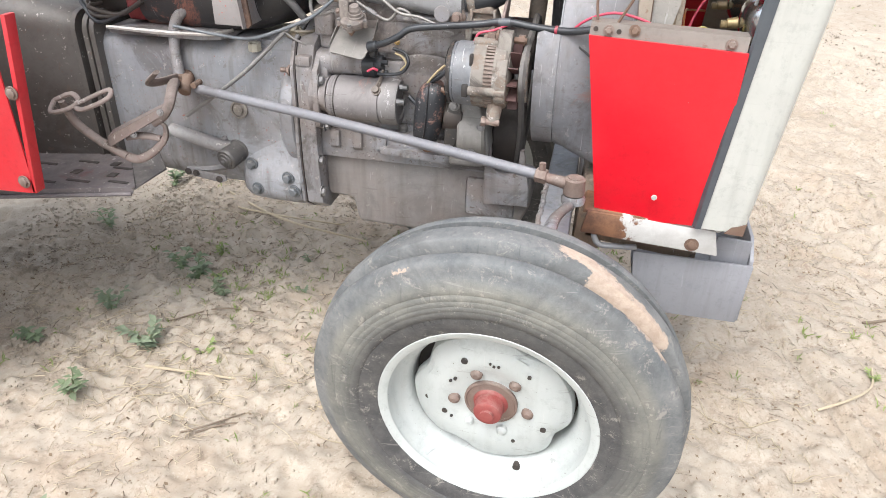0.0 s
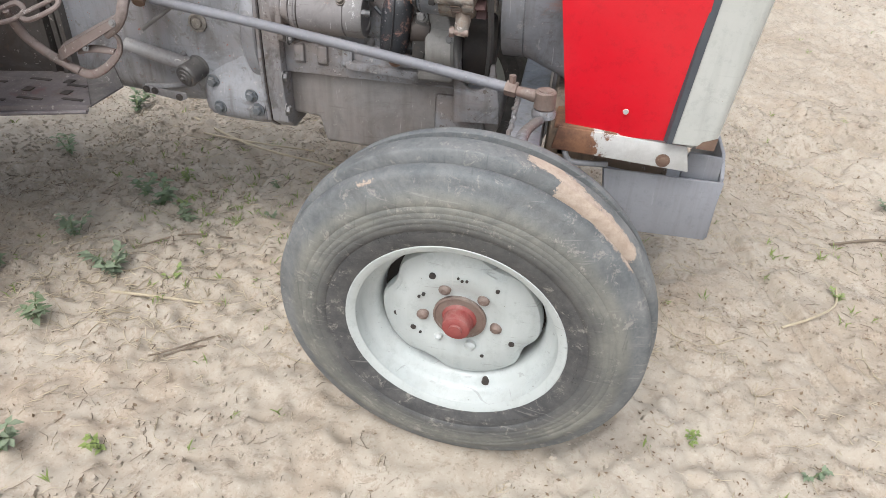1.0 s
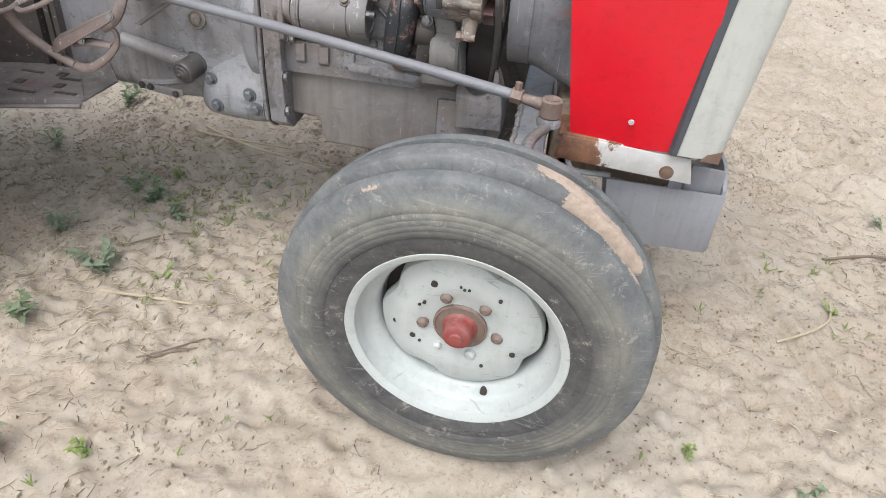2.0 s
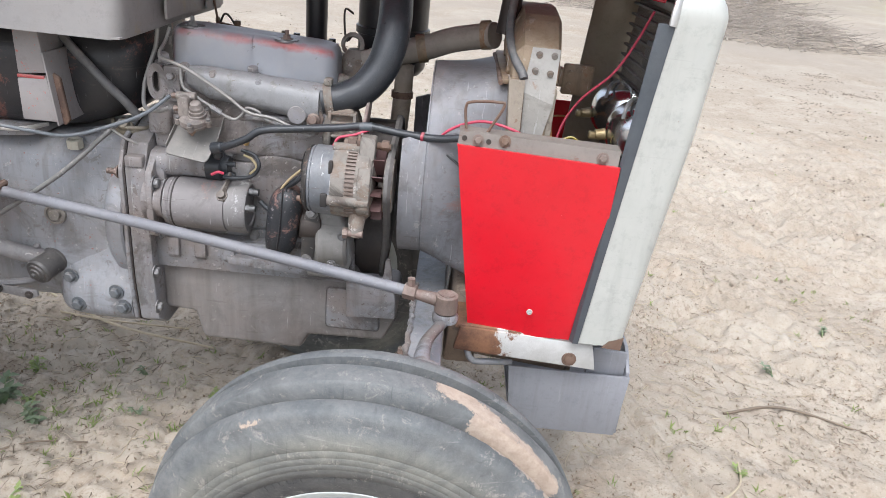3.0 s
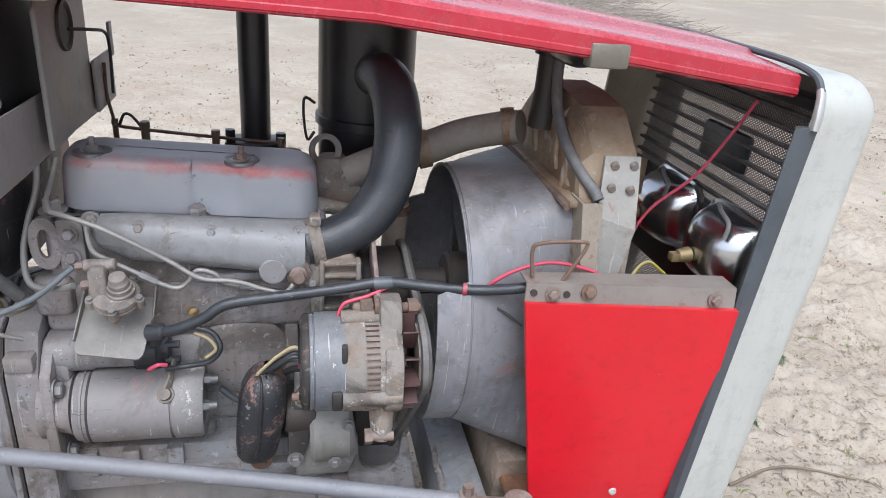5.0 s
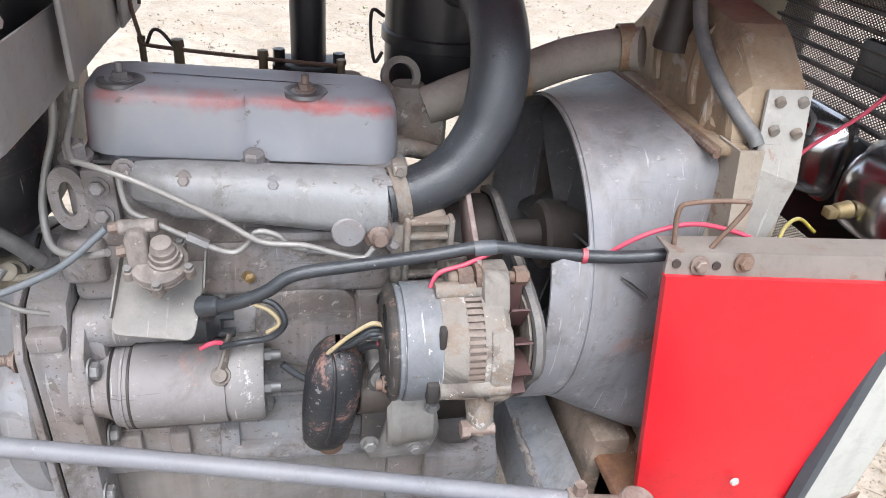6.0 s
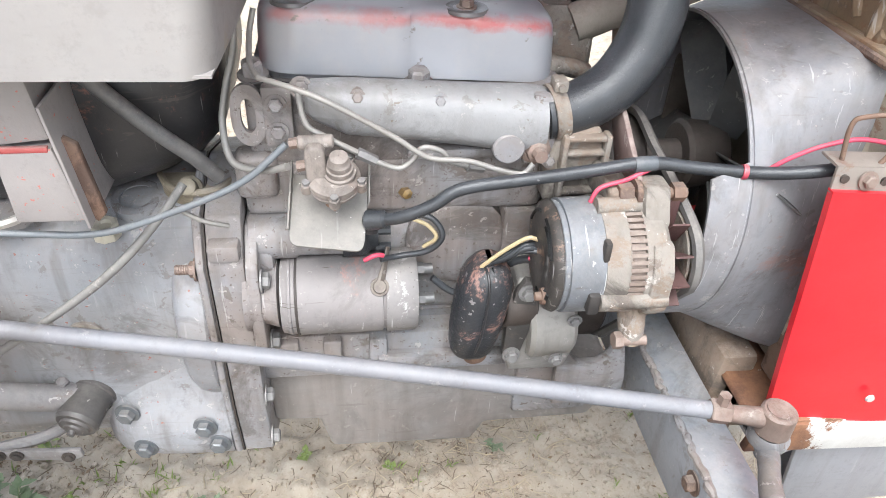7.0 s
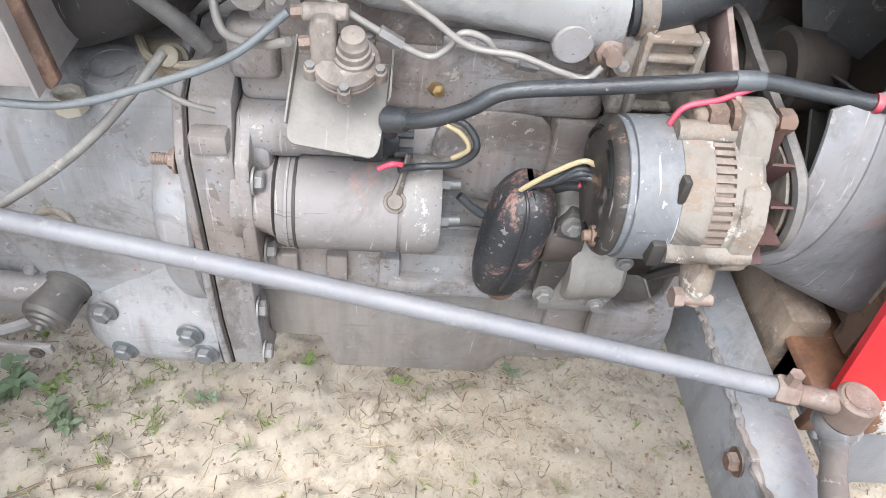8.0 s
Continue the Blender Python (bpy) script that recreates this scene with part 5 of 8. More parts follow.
lathe(bm, (-0.277, AY - 0.038, AZ - 0.032), (-1, 0, 0), [(0.0, 0.011), (0.004, 0.010), (0.004, 0.006), (0.011, 0.0055), (0.012, 0.0005)], 10)
part("terminal", bm, RUST, cover_alt, "rusty terminal")
bm = B()
prism(bm, [(-0.26, 0.93), (-0.19, 0.93), (-0.185, 1.0), (-0.2, 1.035), (-0.25, 1.035), (-0.262, 0.99)], "y", -0.17, -0.10, 0.008, 3)
pump_body = part("water_pump", bm, ALU, tractor, "dirty cast water pump body")
for z in (0.95, 0.975, 1.003, 1.022):
    bm = B()
    box(bm, (-0.245, -0.182, z), (-0.192, -0.165, z + 0.006), 0.002)
    part("cast_rib", bm, ALU, pump_body)
for x in (-0.248, -0.196):
    bm = B()
    box(bm, (x, -0.184, 0.94), (x + 0.007, -0.165, 1.03), 0.002)
    part("cast_rib", bm, ALU, pump_body)
bm = B()
box(bm, (-0.205, -0.245, 0.955), (-0.175, -0.165, 0.992), 0.006, 3)
part("pivot_arm", bm, ALU, pump_body)
bm = B()
cyl(bm, (-0.195, -0.238, 0.985), (-0.11, -0.236, 0.983), 0.007, n=10)
cyl(bm, (-0.195, -0.238, 0.985), (-0.178, -0.238, 0.985), 0.014, 0.014, 6)
cyl(bm, (-0.176, -0.238, 0.985), (-0.17, -0.238, 0.985), 0.018, n=18)
cyl(bm, (-0.128, -0.236, 0.984), (-0.114, -0.236, 0.984), 0.012, 0.012, 6)
part("pivot_bolt", bm, RUST, alt, "rusty pivot bolt")

bm = B()
prism(bm, [(-0.252, 0.978), (-0.236, 1.004), (-0.13, 1.062), (-0.105, 1.045), (-0.16, 0.985), (-0.225, 0.962)], "x", -0.173, -0.166, 0.002)
part("upper_arm", bm, worn("red_brown_arm_paint", (0.2, 0.13, 0.12), (0.15, 0.1, 0.09), 0.55, dust=0.3, grime=0.4), alt, "red-brown slotted upper arm")

# clutch housing flanges and gearbox
def flange(name, x0, x1, grow, mat, label="", bev=0.005):
    bm = B()
    g = grow
    pts = [(-0.182 - g, 0.60), (-0.182 - g, 0.86), (-0.155 - g, 0.915 + g), (-0.06, 0.955 + g), (0.06, 0.915 + g), (0.10, 0.80), (0.10, 0.55), (0.05, 0.455), (-0.12, 0.455 - g), (-0.17 - g, 0.49)]
    prism(bm, pts, "x", x0, x1, bev)
    return part(name, bm, mat, tractor, label)


rear_fl = flange("clutch_flange", -0.693, -0.6815, 0.004, GREY, "bolted grey clutch housing flange")
mid_fl = flange("engine_backplate", -0.679, -0.634, 0.0, GREY, "grey engine backplate")
bm = B()
prism(bm, [(-0.155, 0.70), (-0.195, 0.72), (-0.20, 0.80), (-0.19, 0.86), (-0.15, 0.90), (-0.10, 0.90), (-0.09, 0.70)], "x", -0.633, -0.617, 0.004)
part("starter_flange", bm, GREY, mid_fl)
for p, d in (((-0.616, -0.185, 0.838), (1, 0, 0)), ((-0.633, -0.178, 0.62), (1, 0, 0)), ((-0.633, -0.178, 0.53), (1, 0, 0)), ((-0.616, -0.165, 0.715), (1, 0, 0))):
    bm = B()
    bolt(bm, p, d, 0.011, 0.012)
    part("flange_bolt", bm, BOLT, mid_fl)
bm = B()
bolt(bm, (-0.693, -0.174, 0.852), (-1, 0, 0), 0.0105, 0.010)
cyl(bm, (-0.702, -0.174, 0.852), (-0.7195, -0.174, 0.852), 0.0062, n=12)
for k in range(5):
    lathe(bm, (-0.7045 - 0.003 * k, -0.174, 0.852), (-1, 0, 0), [(0.0, 0.006), (0.0008, 0.0069), (0.0016, 0.006)], 12)
part("stud", bm, JOINT, rear_fl, "rusty stud and nut")
for p in ((-0.728, -0.174, 0.556), (-0.712, -0.1765, 0.520), (-0.822, -0.1685, 0.512), (-0.838, -0.158, 0.578)):
    bm = B()
    bolt(bm, p, (-0.15, -1, 0), 0.0125, 0.014)
    cyl(bm, p, Vector(p) + Vector((-0.15, -1, 0)) * 0.003, 0.0185, 0.018, 20)
    part("housing_bolt", bm, worn("dark_steel_bolt", (0.15, 0.17, 0.19), (0.1, 0.11, 0.12), 0.45, 0.5, dust=0.25), rear_fl, "large dark hexagon bolt")
bm = B()
rr = []
for x, y0, z0, z1, rad in ((-0.692, -0.140, 0.455, 0.925, 0.06), (-0.742, -0.142, 0.46, 0.92, 0.06), (-0.79, -0.144, 0.465, 0.915, 0.065), (-0.86, -0.145, 0.49, 0.905, 0.07), (-0.95, -0.14, 0.490, 0.90, 0.06), (-1.24, -0.14, 0.515, 0.905, 0.05)):
    rr.append([(x, u, v) for u, v, _ in rounded(y0, 0.09, z0, z1, rad, 0, 5)])
loft(bm, rr)
gearbox = part("gearbox", bm, worn("grey_gearbox_paint", (0.282, 0.294, 0.318), (0.205, 0.214, 0.233), 0.40, dust=0.25, dust_col=(0.27, 0.23, 0.2), soil=0.32, grime=0.48, runs=0.4, scratch=0.15, spots=(0.26, 0.1, 0.08), spot_amt=0.3, patch=(0.2, 0.195, 0.195), patch_amt=0.38), tractor, "grey painted gearbox housing")
bm = B()
lathe(bm, (-0.692, -0.02, 0.715), (-1, 0, 0), [(0.0, 0.168), (0.004, 0.172), (0.022, 0.172), (0.034, 0.168), (0.042, 0.160), (0.047, 0.148), (0.050, 0.135), (0.052, 0.10)], 64)
part("clutch_bell", bm, gearbox.data.materials[0], gearbox, "rounded grey clutch bell")
bm = B()
rr = []
for x, g in ((-0.693, 0.0), (-0.72, 0.0), (-0.76, 0.001), (-0.80, 0.004), (-0.835, 0.010), (-0.86, 0.02), (-0.875, 0.035)):
    rr.append([(x, y + g * (1 if y < -0.1 else 0), z) for y, z in ((-0.05, 0.47), (-0.14, 0.471), (-0.160, 0.478), (-0.172, 0.492), (-0.177, 0.51), (-0.178, 0.53), (-0.176, 0.55), (-0.170, 0.57), (-0.162, 0.588), (-0.154, 0.606), (-0.147, 0.63), (-0.141, 0.66), (-0.136, 0.69), (-0.05, 0.70))])
loft(bm, rr)
part("housing_foot", bm, gearbox.data.materials[0], gearbox, "thick bolted foot of the housing", 70)
flange("joint_gasket", -0.6815, -0.679, 0.0005, DARK, "dark joint line", 0.0)
bm = B()
prism(bm, [(-0.676, -0.10), (-0.676, -0.187), (-0.637, -0.187), (-0.637, -0.10)], "z", 0.868, 0.893, 0.005)
part("cast_pad", bm, GREY, mid_fl)
bm = B()
for x in (-1.255, -1.235, -1.29):
    rr = [(x, u, v) for u, v, _ in rounded(-0.165, 0.11, 0.50, 0.95, 0.05, 0, 5)]
    loft(bm, [rr, [(x - 0.014, u, v) for _, u, v in rr]])
# grime on paint darkened to hold the shade under the platform and fender
SHADED_GRIMY = worn("shaded_grimy_housing_paint", (0.11, 0.105, 0.1), (0.07, 0.062, 0.056), 0.5, dust=0.08, grime=0.7, runs=0.5)
part("gearbox_joint", bm, SHADED_GRIMY, gearbox)
bm = B()
rr = []
for x, y0, z0, z1 in ((-1.30, -0.16, 0.5, 0.95), (-1.45, -0.2, 0.46, 0.98), (-2.4, -0.22, 0.42, 0.98)):
    rr.append([(x, u, v) for u, v, _ in rounded(y0, 0.12, z0, z1, 0.06, 0, 5)])
loft(bm, rr)
part("rear_housing", bm, SHADED_GRIMY, tractor, "grey rear axle housing")
bm = B()
lathe(bm, (-0.862, -0.138, 0.725), (0, -1, 0.05), [(0.0, 0.025), (0.012, 0.024), (0.013, 0.019), (0.009, 0.018), (0.009, 0.013), (0.016, 0.012), (0.016, 0.0005)], 24)
part("drain_plug", bm, worn("tan_grey_plug", (0.3, 0.26, 0.215), (0.2, 0.185, 0.17), 0.5, dust=0.2, grime=0.5), gearbox, "brown level plug")
bm = B()
lathe(bm, (-0.768, -0.095, 0.898), (-0.05, -0.2, 1), [(0.0, 0.034), (0.016, 0.032), (0.018, 0.028), (0.017, 0.021), (0.002, 0.02), (0.001, 0.0005)], 28)
part("filler_hole", bm, GREY, gearbox)
bm = B()
lathe(bm, (-0.80, -0.140, 0.885), (0, -0.1, 1), [(0.0, 0.017), (0.018, 0.017), (0.02, 0.014), (0.018, 0.009), (0.014, 0.008), (0.013, 0.0005)], 8)
part("breather", bm, worn("pale_plastic", (0.5, 0.48, 0.4), (0.4, 0.37, 0.3), 0.5, dust=0.3), gearbox, "pale filler neck")
LEV_GREY = worn("dull_grey_rod", (0.2, 0.2, 0.195), (0.15, 0.145, 0.14), 0.5, dust=0.25, grime=0.3)
line("clutch_rod", [(-0.700, -0.132, 0.951), (-0.722, -0.158, 0.928), (-0.765, -0.178, 0.884), (-0.82, -0.182, 0.835), (-0.90, -0.18, 0.775), (-1.0, -0.175, 0.705)], 0.0054, LEV_GREY, "bent grey clutch rod", gearbox)
bm = B()
half_disc = [(-0.69 + 0.05 * math.cos(radians(a_)), -0.07 - 0.06 * math.sin(radians(a_))) for a_ in range(0, 181, 15)]
prism(bm, half_disc, "z", 0.915, 0.934, 0.005, 3)
tube(bm, [(-0.738, -0.085, 0.938), (-0.718, -0.122, 0.939), (-0.690, -0.132, 0.938), (-0.660, -0.118, 0.936), (-0.645, -0.085, 0.934)], 0.0045, 8, 6)
lathe(bm, (-0.697, -0.112, 0.93), (0.0, -0.75, 0.66), [(0.0, 0.017), (0.010, 0.016), (0.013, 0.012), (0.026, 0.011), (0.028, 0.008), (0.028, 0.0005)], 20)
part("hand_throttle_bracket", bm, worn("olive_tan_bracket", (0.24, 0.21, 0.155), (0.16, 0.135, 0.10), 0.5, dust=0.3, grime=0.5), gearbox, "dusty brown bracket")
line("hose_sleeve", [(-0.80, -0.14, 1.12), (-0.76, -0.16, 1.09), (-0.71, -0.165, 1.04), (-0.675, -0.155, 1.0), (-0.655, -0.14, 0.965)], 0.0092, worn("cracked_black_sleeve", (0.08, 0.08, 0.082), (0.18, 0.18, 0.18), 0.5, dust=0.3, patch=(0.25, 0.25, 0.25), patch_amt=0.4, patch_scale=40), "black cracked hose sleeve")
line("black_wire", [(-0.70, -0.19, 0.955), (-0.67, -0.19, 0.935), (-0.645, -0.18, 0.92)], 0.003, PIPE)

# lever with its rubber-capped pivot, seen low on the gearbox
bm = B()
AX = (-0.26, -0.94, -0.22)
cyl(bm, (-0.876, -0.105, 0.612), (-0.8985, -0.185, 0.5935), 0.03, 0.03, 28, 0.003)
lathe(bm, (-0.880, -0.12, 0.6085), AX, [(0.0, 0.034), (0.02, 0.034), (0.022, 0.0315), (0.03, 0.0315)], 28)
lathe(bm, (-0.8975, -0.182, 0.594), AX, [(0.0, 0.031), (0.006, 0.028), (0.007, 0.022), (0.011, 0.021), (0.012, 0.014), (0.015, 0.013), (0.016, 0.006), (0.022, 0.005), (0.022, 0.0005)], 28)
lever_pivot = part("clutch_pivot", bm, worn("dark_grimy_pivot", (0.10, 0.095, 0.095), (0.06, 0.056, 0.054), 0.4, dust=0.08, grime=0.5, patch=(0.22, 0.12, 0.1), patch_amt=0.4), tractor, "dark grimy capped pivot")
LEV = worn("grimy_lever_paint", (0.2, 0.2, 0.205), (0.145, 0.135, 0.135), 0.45, dust=0.15, grime=0.6, patch=(0.2, 0.13, 0.11), patch_amt=0.38)
bm = B()
tube(bm, [(-0.895, -0.155, 0.615), (-0.96, -0.165, 0.632), (-1.06, -0.175, 0.662)], [0.019, 0.02, 0.018], 14, 6, 0.6)
bolt(bm, (-0.917, -0.142, 0.631), (0, -0.5, 1), 0.009, 0.012)
part("clutch_lever", bm, LEV, tractor, "grey clutch lever with capped pivot")
bm = B()
prism(bm, [(-1.012, 0.560), (-1.008, 0.543), (-0.915, 0.530), (-0.898, 0.538), (-0.900, 0.552), (-0.915, 0.553)], "y", -0.2, -0.192, 0.002)
tube(bm, [(-1.015, -0.19, 0.556), (-0.95, -0.17, 0.556), (-0.905, -0.13, 0.556)], 0.009, 8, 5)
link = part("lever_link", bm, LEV, tractor, "short grimy linkage plate")
for x, z in ((-0.918, 0.541), (-0.985, 0.5515), (-1.008, 0.554)):
    bm = B()
    bolt(bm, (x, -0.2, z), (0, -1, 0), 0.0065, 0.006)
    part("link_bolt", bm, DARK, link)

# fan, shroud and radiator
FY, FZ, FR = -0.052, 0.915, 0.214
bm = B()
cyl(bm, (-0.035, -0.05, 0.93), (0.03, -0.05, 0.93), 0.05, 0.045, 28, 0.006)
cyl(bm, (-0.12, -0.05, 0.93), (-0.03, -0.05, 0.93), 0.022, n=16)
fan = part("cooling_fan", bm, DARK, tractor, "dark oily cooling fan")
for k in range(6):
    t = 2 * math.pi * k / 6 + 0.35
    bm = B()
    m = Matrix.Translation((0.018, -0.05, 0.93)) @ Matrix.Rotation(t, 4, "X") @ pose(0, 0, 0.0, 0, 0, 52)
    pts = [(-0.022, 0.04), (0.022, 0.04), (0.03, 0.12), (0.032, 0.192), (0.022, 0.2), (-0.028, 0.195), (-0.03, 0.12)]
    lo = [bm.verts.new(m @ Vector((0.001 + 0.010 * (u / 0.04) ** 2, u, v))) for u, v in pts]
    hi = [bm.verts.new(m @ Vector((-0.002 + 0.010 * (u / 0.04) ** 2, u, v))) for u, v in pts]
    bm.faces.new(lo)
    bm.faces.new(hi[::-1])
    for j in range(len(pts)):
        bm.faces.new((lo[j], lo[(j + 1) % len(pts)], hi[(j + 1) % len(pts)], hi[j]))
    part("fan_blade", bm, worn("dark_fan_paint", (0.085, 0.088, 0.09), (0.06, 0.06, 0.06), 0.45, dust=0.1, grime=0.3), fan)

RY0, RY1, RZ0, RZ1 = -0.215, 0.12, 0.675, 1.135
bm = B()
N = 72


def square_pt(t):
    """A point of the radiator's rounded frame in the direction t."""
    c, s = math.cos(t), math.sin(t)
    hy, hz = (RY1 - RY0) / 2, (RZ1 - RZ0) / 2
    k = min(hy / abs(c) if abs(c) > 1e-6 else 9, hz / abs(s) if abs(s) > 1e-6 else 9)
    k = min(k, math.hypot(hy, hz) * 0.95)
    return (RY0 + RY1) / 2 + k * c, (RZ0 + RZ1) / 2 + k * s


def shroud_ring(x, f, dr=0.0):
    out = []
    for k in range(N):
        t = 2 * math.pi * k / N
        y0, z0 = FY + (FR + dr) * math.cos(t), FZ + (FR + dr) * math.sin(t)
        y1, z1 = square_pt(t)
        z_ = z0 + (z1 - z0) * f
        cut_back = 0.0455 if x < -0.06 and z_ > 1.006 else 0.0
        out.append((x + cut_back, y0 + (y1 - y0) * f, z_))
    return out


ease = [(0.0, -0.035), (0.12, -0.018), (0.34, 0.01), (0.62, 0.05), (0.88, 0.088), (1.0, 0.112)]
rr = [shroud_ring(-0.088, 0, -0.004), shroud_ring(-0.088, 0), shroud_ring(-0.04, 0), shroud_ring(-0.0385, 0, -0.002), shroud_ring(-0.037, 0, -0.002), shroud_ring(-0.0365, 0)] + [shroud_ring(x, f) for f, x in ease[1:]]
rr += [shroud_ring(x, f, -0.004) for f, x in ease[::-1]] + [shroud_ring(-0.088, 0, -0.004)]
loft(bm, rr, caps=False)
SHROUD = worn("stained_shroud_paint", (0.235, 0.243, 0.265), (0.155, 0.158, 0.172), 0.5, dust=0.12, grime=0.35, scratch=0.35, runs=0.3, soil=0.3, patch=(0.25, 0.165, 0.155), patch_amt=0.42, patch_scale=4, spots=(0.42, 0.36, 0.35), spot_amt=0.26, grain=0.12, scale=3)
shroud = part("fan_shroud", bm, SHROUD, tractor, "blue-grey sheet metal fan shroud with scuffs", 50)

bm = B()
box(bm, (0.115, RY0 + 0.01, 0.66), (0.20, RY1 - 0.01, 1.14), 0.004)
rad = part("radiator", bm, worn("dusty_dark_core", (0.06, 0.05, 0.04), (0.09, 0.07, 0.05), 0.7, dust=0.1, grain=0.8, grain_scale=400), tractor, "old radiator with a rusty tan top tank")
bm = B()
rr = []
for x, g in ((0.110, 0.012), (0.113, 0.003), (0.13, 0.0), (0.196, 0.0), (0.203, 0.01)):
    lean = 1.0 if x > 0.12 else 0.75
    pts = [(-0.218 + g, 1.135), (-0.208 + g, 1.172), (-0.198 + g, 1.20 - g * 0.3), (-0.150 + g * 0.5, 1.242 - g), (-0.132, 1.252 - g), (-0.055, 1.262 - g), (0.02, 1.262 - g), (0.06, 1.25 - g), (0.10 - g, 1.205), (0.118 - g, 1.135)]
    rr.append([(x, u, 1.135 + (v - 1.135) * lean) for u, v in pts])
loft(bm, rr)
top_tank = part("top_tank", bm, RUST_TAN, rad, "rusty tan pressed top tank", 12)
bm = B()
prism(bm, [(-0.228, 1.128), (0.128, 1.128), (0.128, 1.139), (-0.228, 1.139)], "x", 0.094, 0.135, 0.003)
part("tank_flange", bm, RUST_TAN, top_tank)
bm = B()
tube(bm, [(0.092, -0.226, 1.13), (0.0915, -0.1, 1.131), (0.092, 0.12, 1.13)], 0.0055, 8, 10)
part("flange_seam", bm, RUST, top_tank, "rusty soldered seam")
for y in (-0.155, -0.10, 0.0):
    bm = B()
    h_ = 1.255 - max(0.0, -0.09 - y) * 0.75
    tube(bm, [(0.1125, y - 0.02, 1.15), (0.1128, y - 0.008, h_ - 0.07), (0.122, y, h_ - 0.016), (0.16, y + 0.004, h_)], [0.010, 0.013, 0.011, 0.006], 10, 6, 0.7)
    part("pressed_rib", bm, RUST_TAN, top_tank)
bm = B()
plate(bm, [(0.146, -0.207, 1.199), (0.134, -0.2375, 1.118), (0.196, -0.2375, 1.098), (0.200, -0.207, 1.199)], 0.004)
plate(bm, [(0.138, -0.2375, 1.118), (0.142, -0.2385, 1.02), (0.180, -0.2385, 1.02), (0.196, -0.2375, 1.098)], 0.004)
PALE = worn("pale_flaking_bracket", (0.37, 0.36, 0.335), (0.28, 0.265, 0.24), 0.5, dust=0.2, grime=0.3, scratch=0.4, patch=(0.24, 0.15, 0.11), patch_amt=0.4, patch_scale=18)
side_br = part("side_bracket", bm, PALE, rad, "flaking pale bracket plate")
for x, z in ((0.160, 1.187), (0.189, 1.187), (0.155, 1.158), (0.184, 1.155)):
    bm = B()
    y_ = -0.2075 - (1.199 - z) * 0.377
    cyl(bm, (x, y_ + 0.002, z), (x, y_ - 0.004, z - 0.002), 0.0068, 0.0055, 14)
    part("rivet", bm, ALU, side_br)
bm = B()
prism(bm, [(0.112, 0.64), (0.135, 0.64), (0.145, 1.12), (0.118, 1.12)], "y", -0.236, -0.2, 0.003)
part("side_strap", bm, RUST, rad, "rusty side strap")
bm = B()
plate(bm, [(0.106, -0.2455, 1.142), (0.118, -0.2585, 1.0), (0.138, -0.2585, 1.0), (0.136, -0.2455, 1.142)], 0.004)
plate(bm, [(0.1055, -0.20, 1.142), (0.1155, -0.215, 1.0), (0.1175, -0.2585, 1.0), (0.1055, -0.2455, 1.142)], 0.003)
part("angle_leg", bm, worn("tan_pitted_angle", (0.30, 0.26, 0.21), (0.24, 0.2, 0.155), 0.6, dust=0.3, grime=0.4, patch=(0.17, 0.09, 0.05), patch_amt=0.45, patch_scale=22, grain=0.5), rad, "tan angle iron leg with pitted rust")
bm = B()
prism(bm, [(0.145, 0.68), (0.19, 0.70), (0.19, 1.09), (0.15, 1.11)], "y", -0.232, -0.224, 0.002)
part("side_plate", bm, RUST_TAN, rad, "tan stained side plate")
bm = B()
box(bm, (0.113, -0.2225, 0.66), (0.203, -0.2, 1.128), 0.004)
part("side_channel", bm, worn("tan_stained_plate", (0.4, 0.35, 0.28), (0.3, 0.25, 0.19), 0.55, dust=0.3, grime=0.4, runs=0.4, patch=(0.2, 0.11, 0.07), patch_amt=0.42), rad, "tan stained side plate")
bm = B()
lathe(bm, (0.106, -0.05, 1.2), (0, 0, 1), [(0.0, 0.026), (0.03, 0.024), (0.06, 0.021), (0.11, 0.02), (0.112, 0.027), (0.122, 0.027), (0.125, 0.001)], 28)
part("filler_neck", bm, worn("black_rusty_neck", (0.02, 0.018, 0.017), (0.05, 0.032, 0.024), 0.5, dust=0.04), rad, "blackened filler neck")
line("overflow_hose", [(0.112, -0.062, 1.32), (0.108, -0.082, 1.27), (0.104, -0.112, 1.235), (0.104, -0.155, 1.205), (0.114, -0.198, 1.175), (0.130, -0.224, 1.152), (0.134, -0.232, 1.142)], 0.0085, worn("grey_rubber_tube", (0.13, 0.135, 0.14), (0.1, 0.1, 0.1), 0.5, dust=0.25), "grey overflow hose", rad)
bm = B()
tube(bm, [(0.08, -0.02, 1.19), (0.05, 0.0, 1.182), (-0.01, 0.005, 1.168), (-0.07, 0.005, 1.145), (-0.14, 0.0, 1.125), (-0.2, 0.0, 1.10)], [0.028, 0.027, 0.027, 0.027, 0.026], 22, 8)
up_hose = part("top_water_hose", bm, worn("dusty_brown_hose", (0.30, 0.265, 0.225), (0.2, 0.175, 0.15), 0.75, dust=0.4, grain=0.4), tractor, "dusty brown top water hose")
for x, y, z, d in ((0.062, -0.006, 1.187, (1, -0.2, 0.15)), (-0.075, 0.005, 1.143, (1, 0, 0.25))):
    bm = B()
    lathe(bm, (x, y, z), d, [(-0.01, 0.028), (-0.01, 0.031), (0.01, 0.031), (0.01, 0.028)], 26)
    part("hose_clamp", bm, RUST_TAN, up_hose)
bm = B()
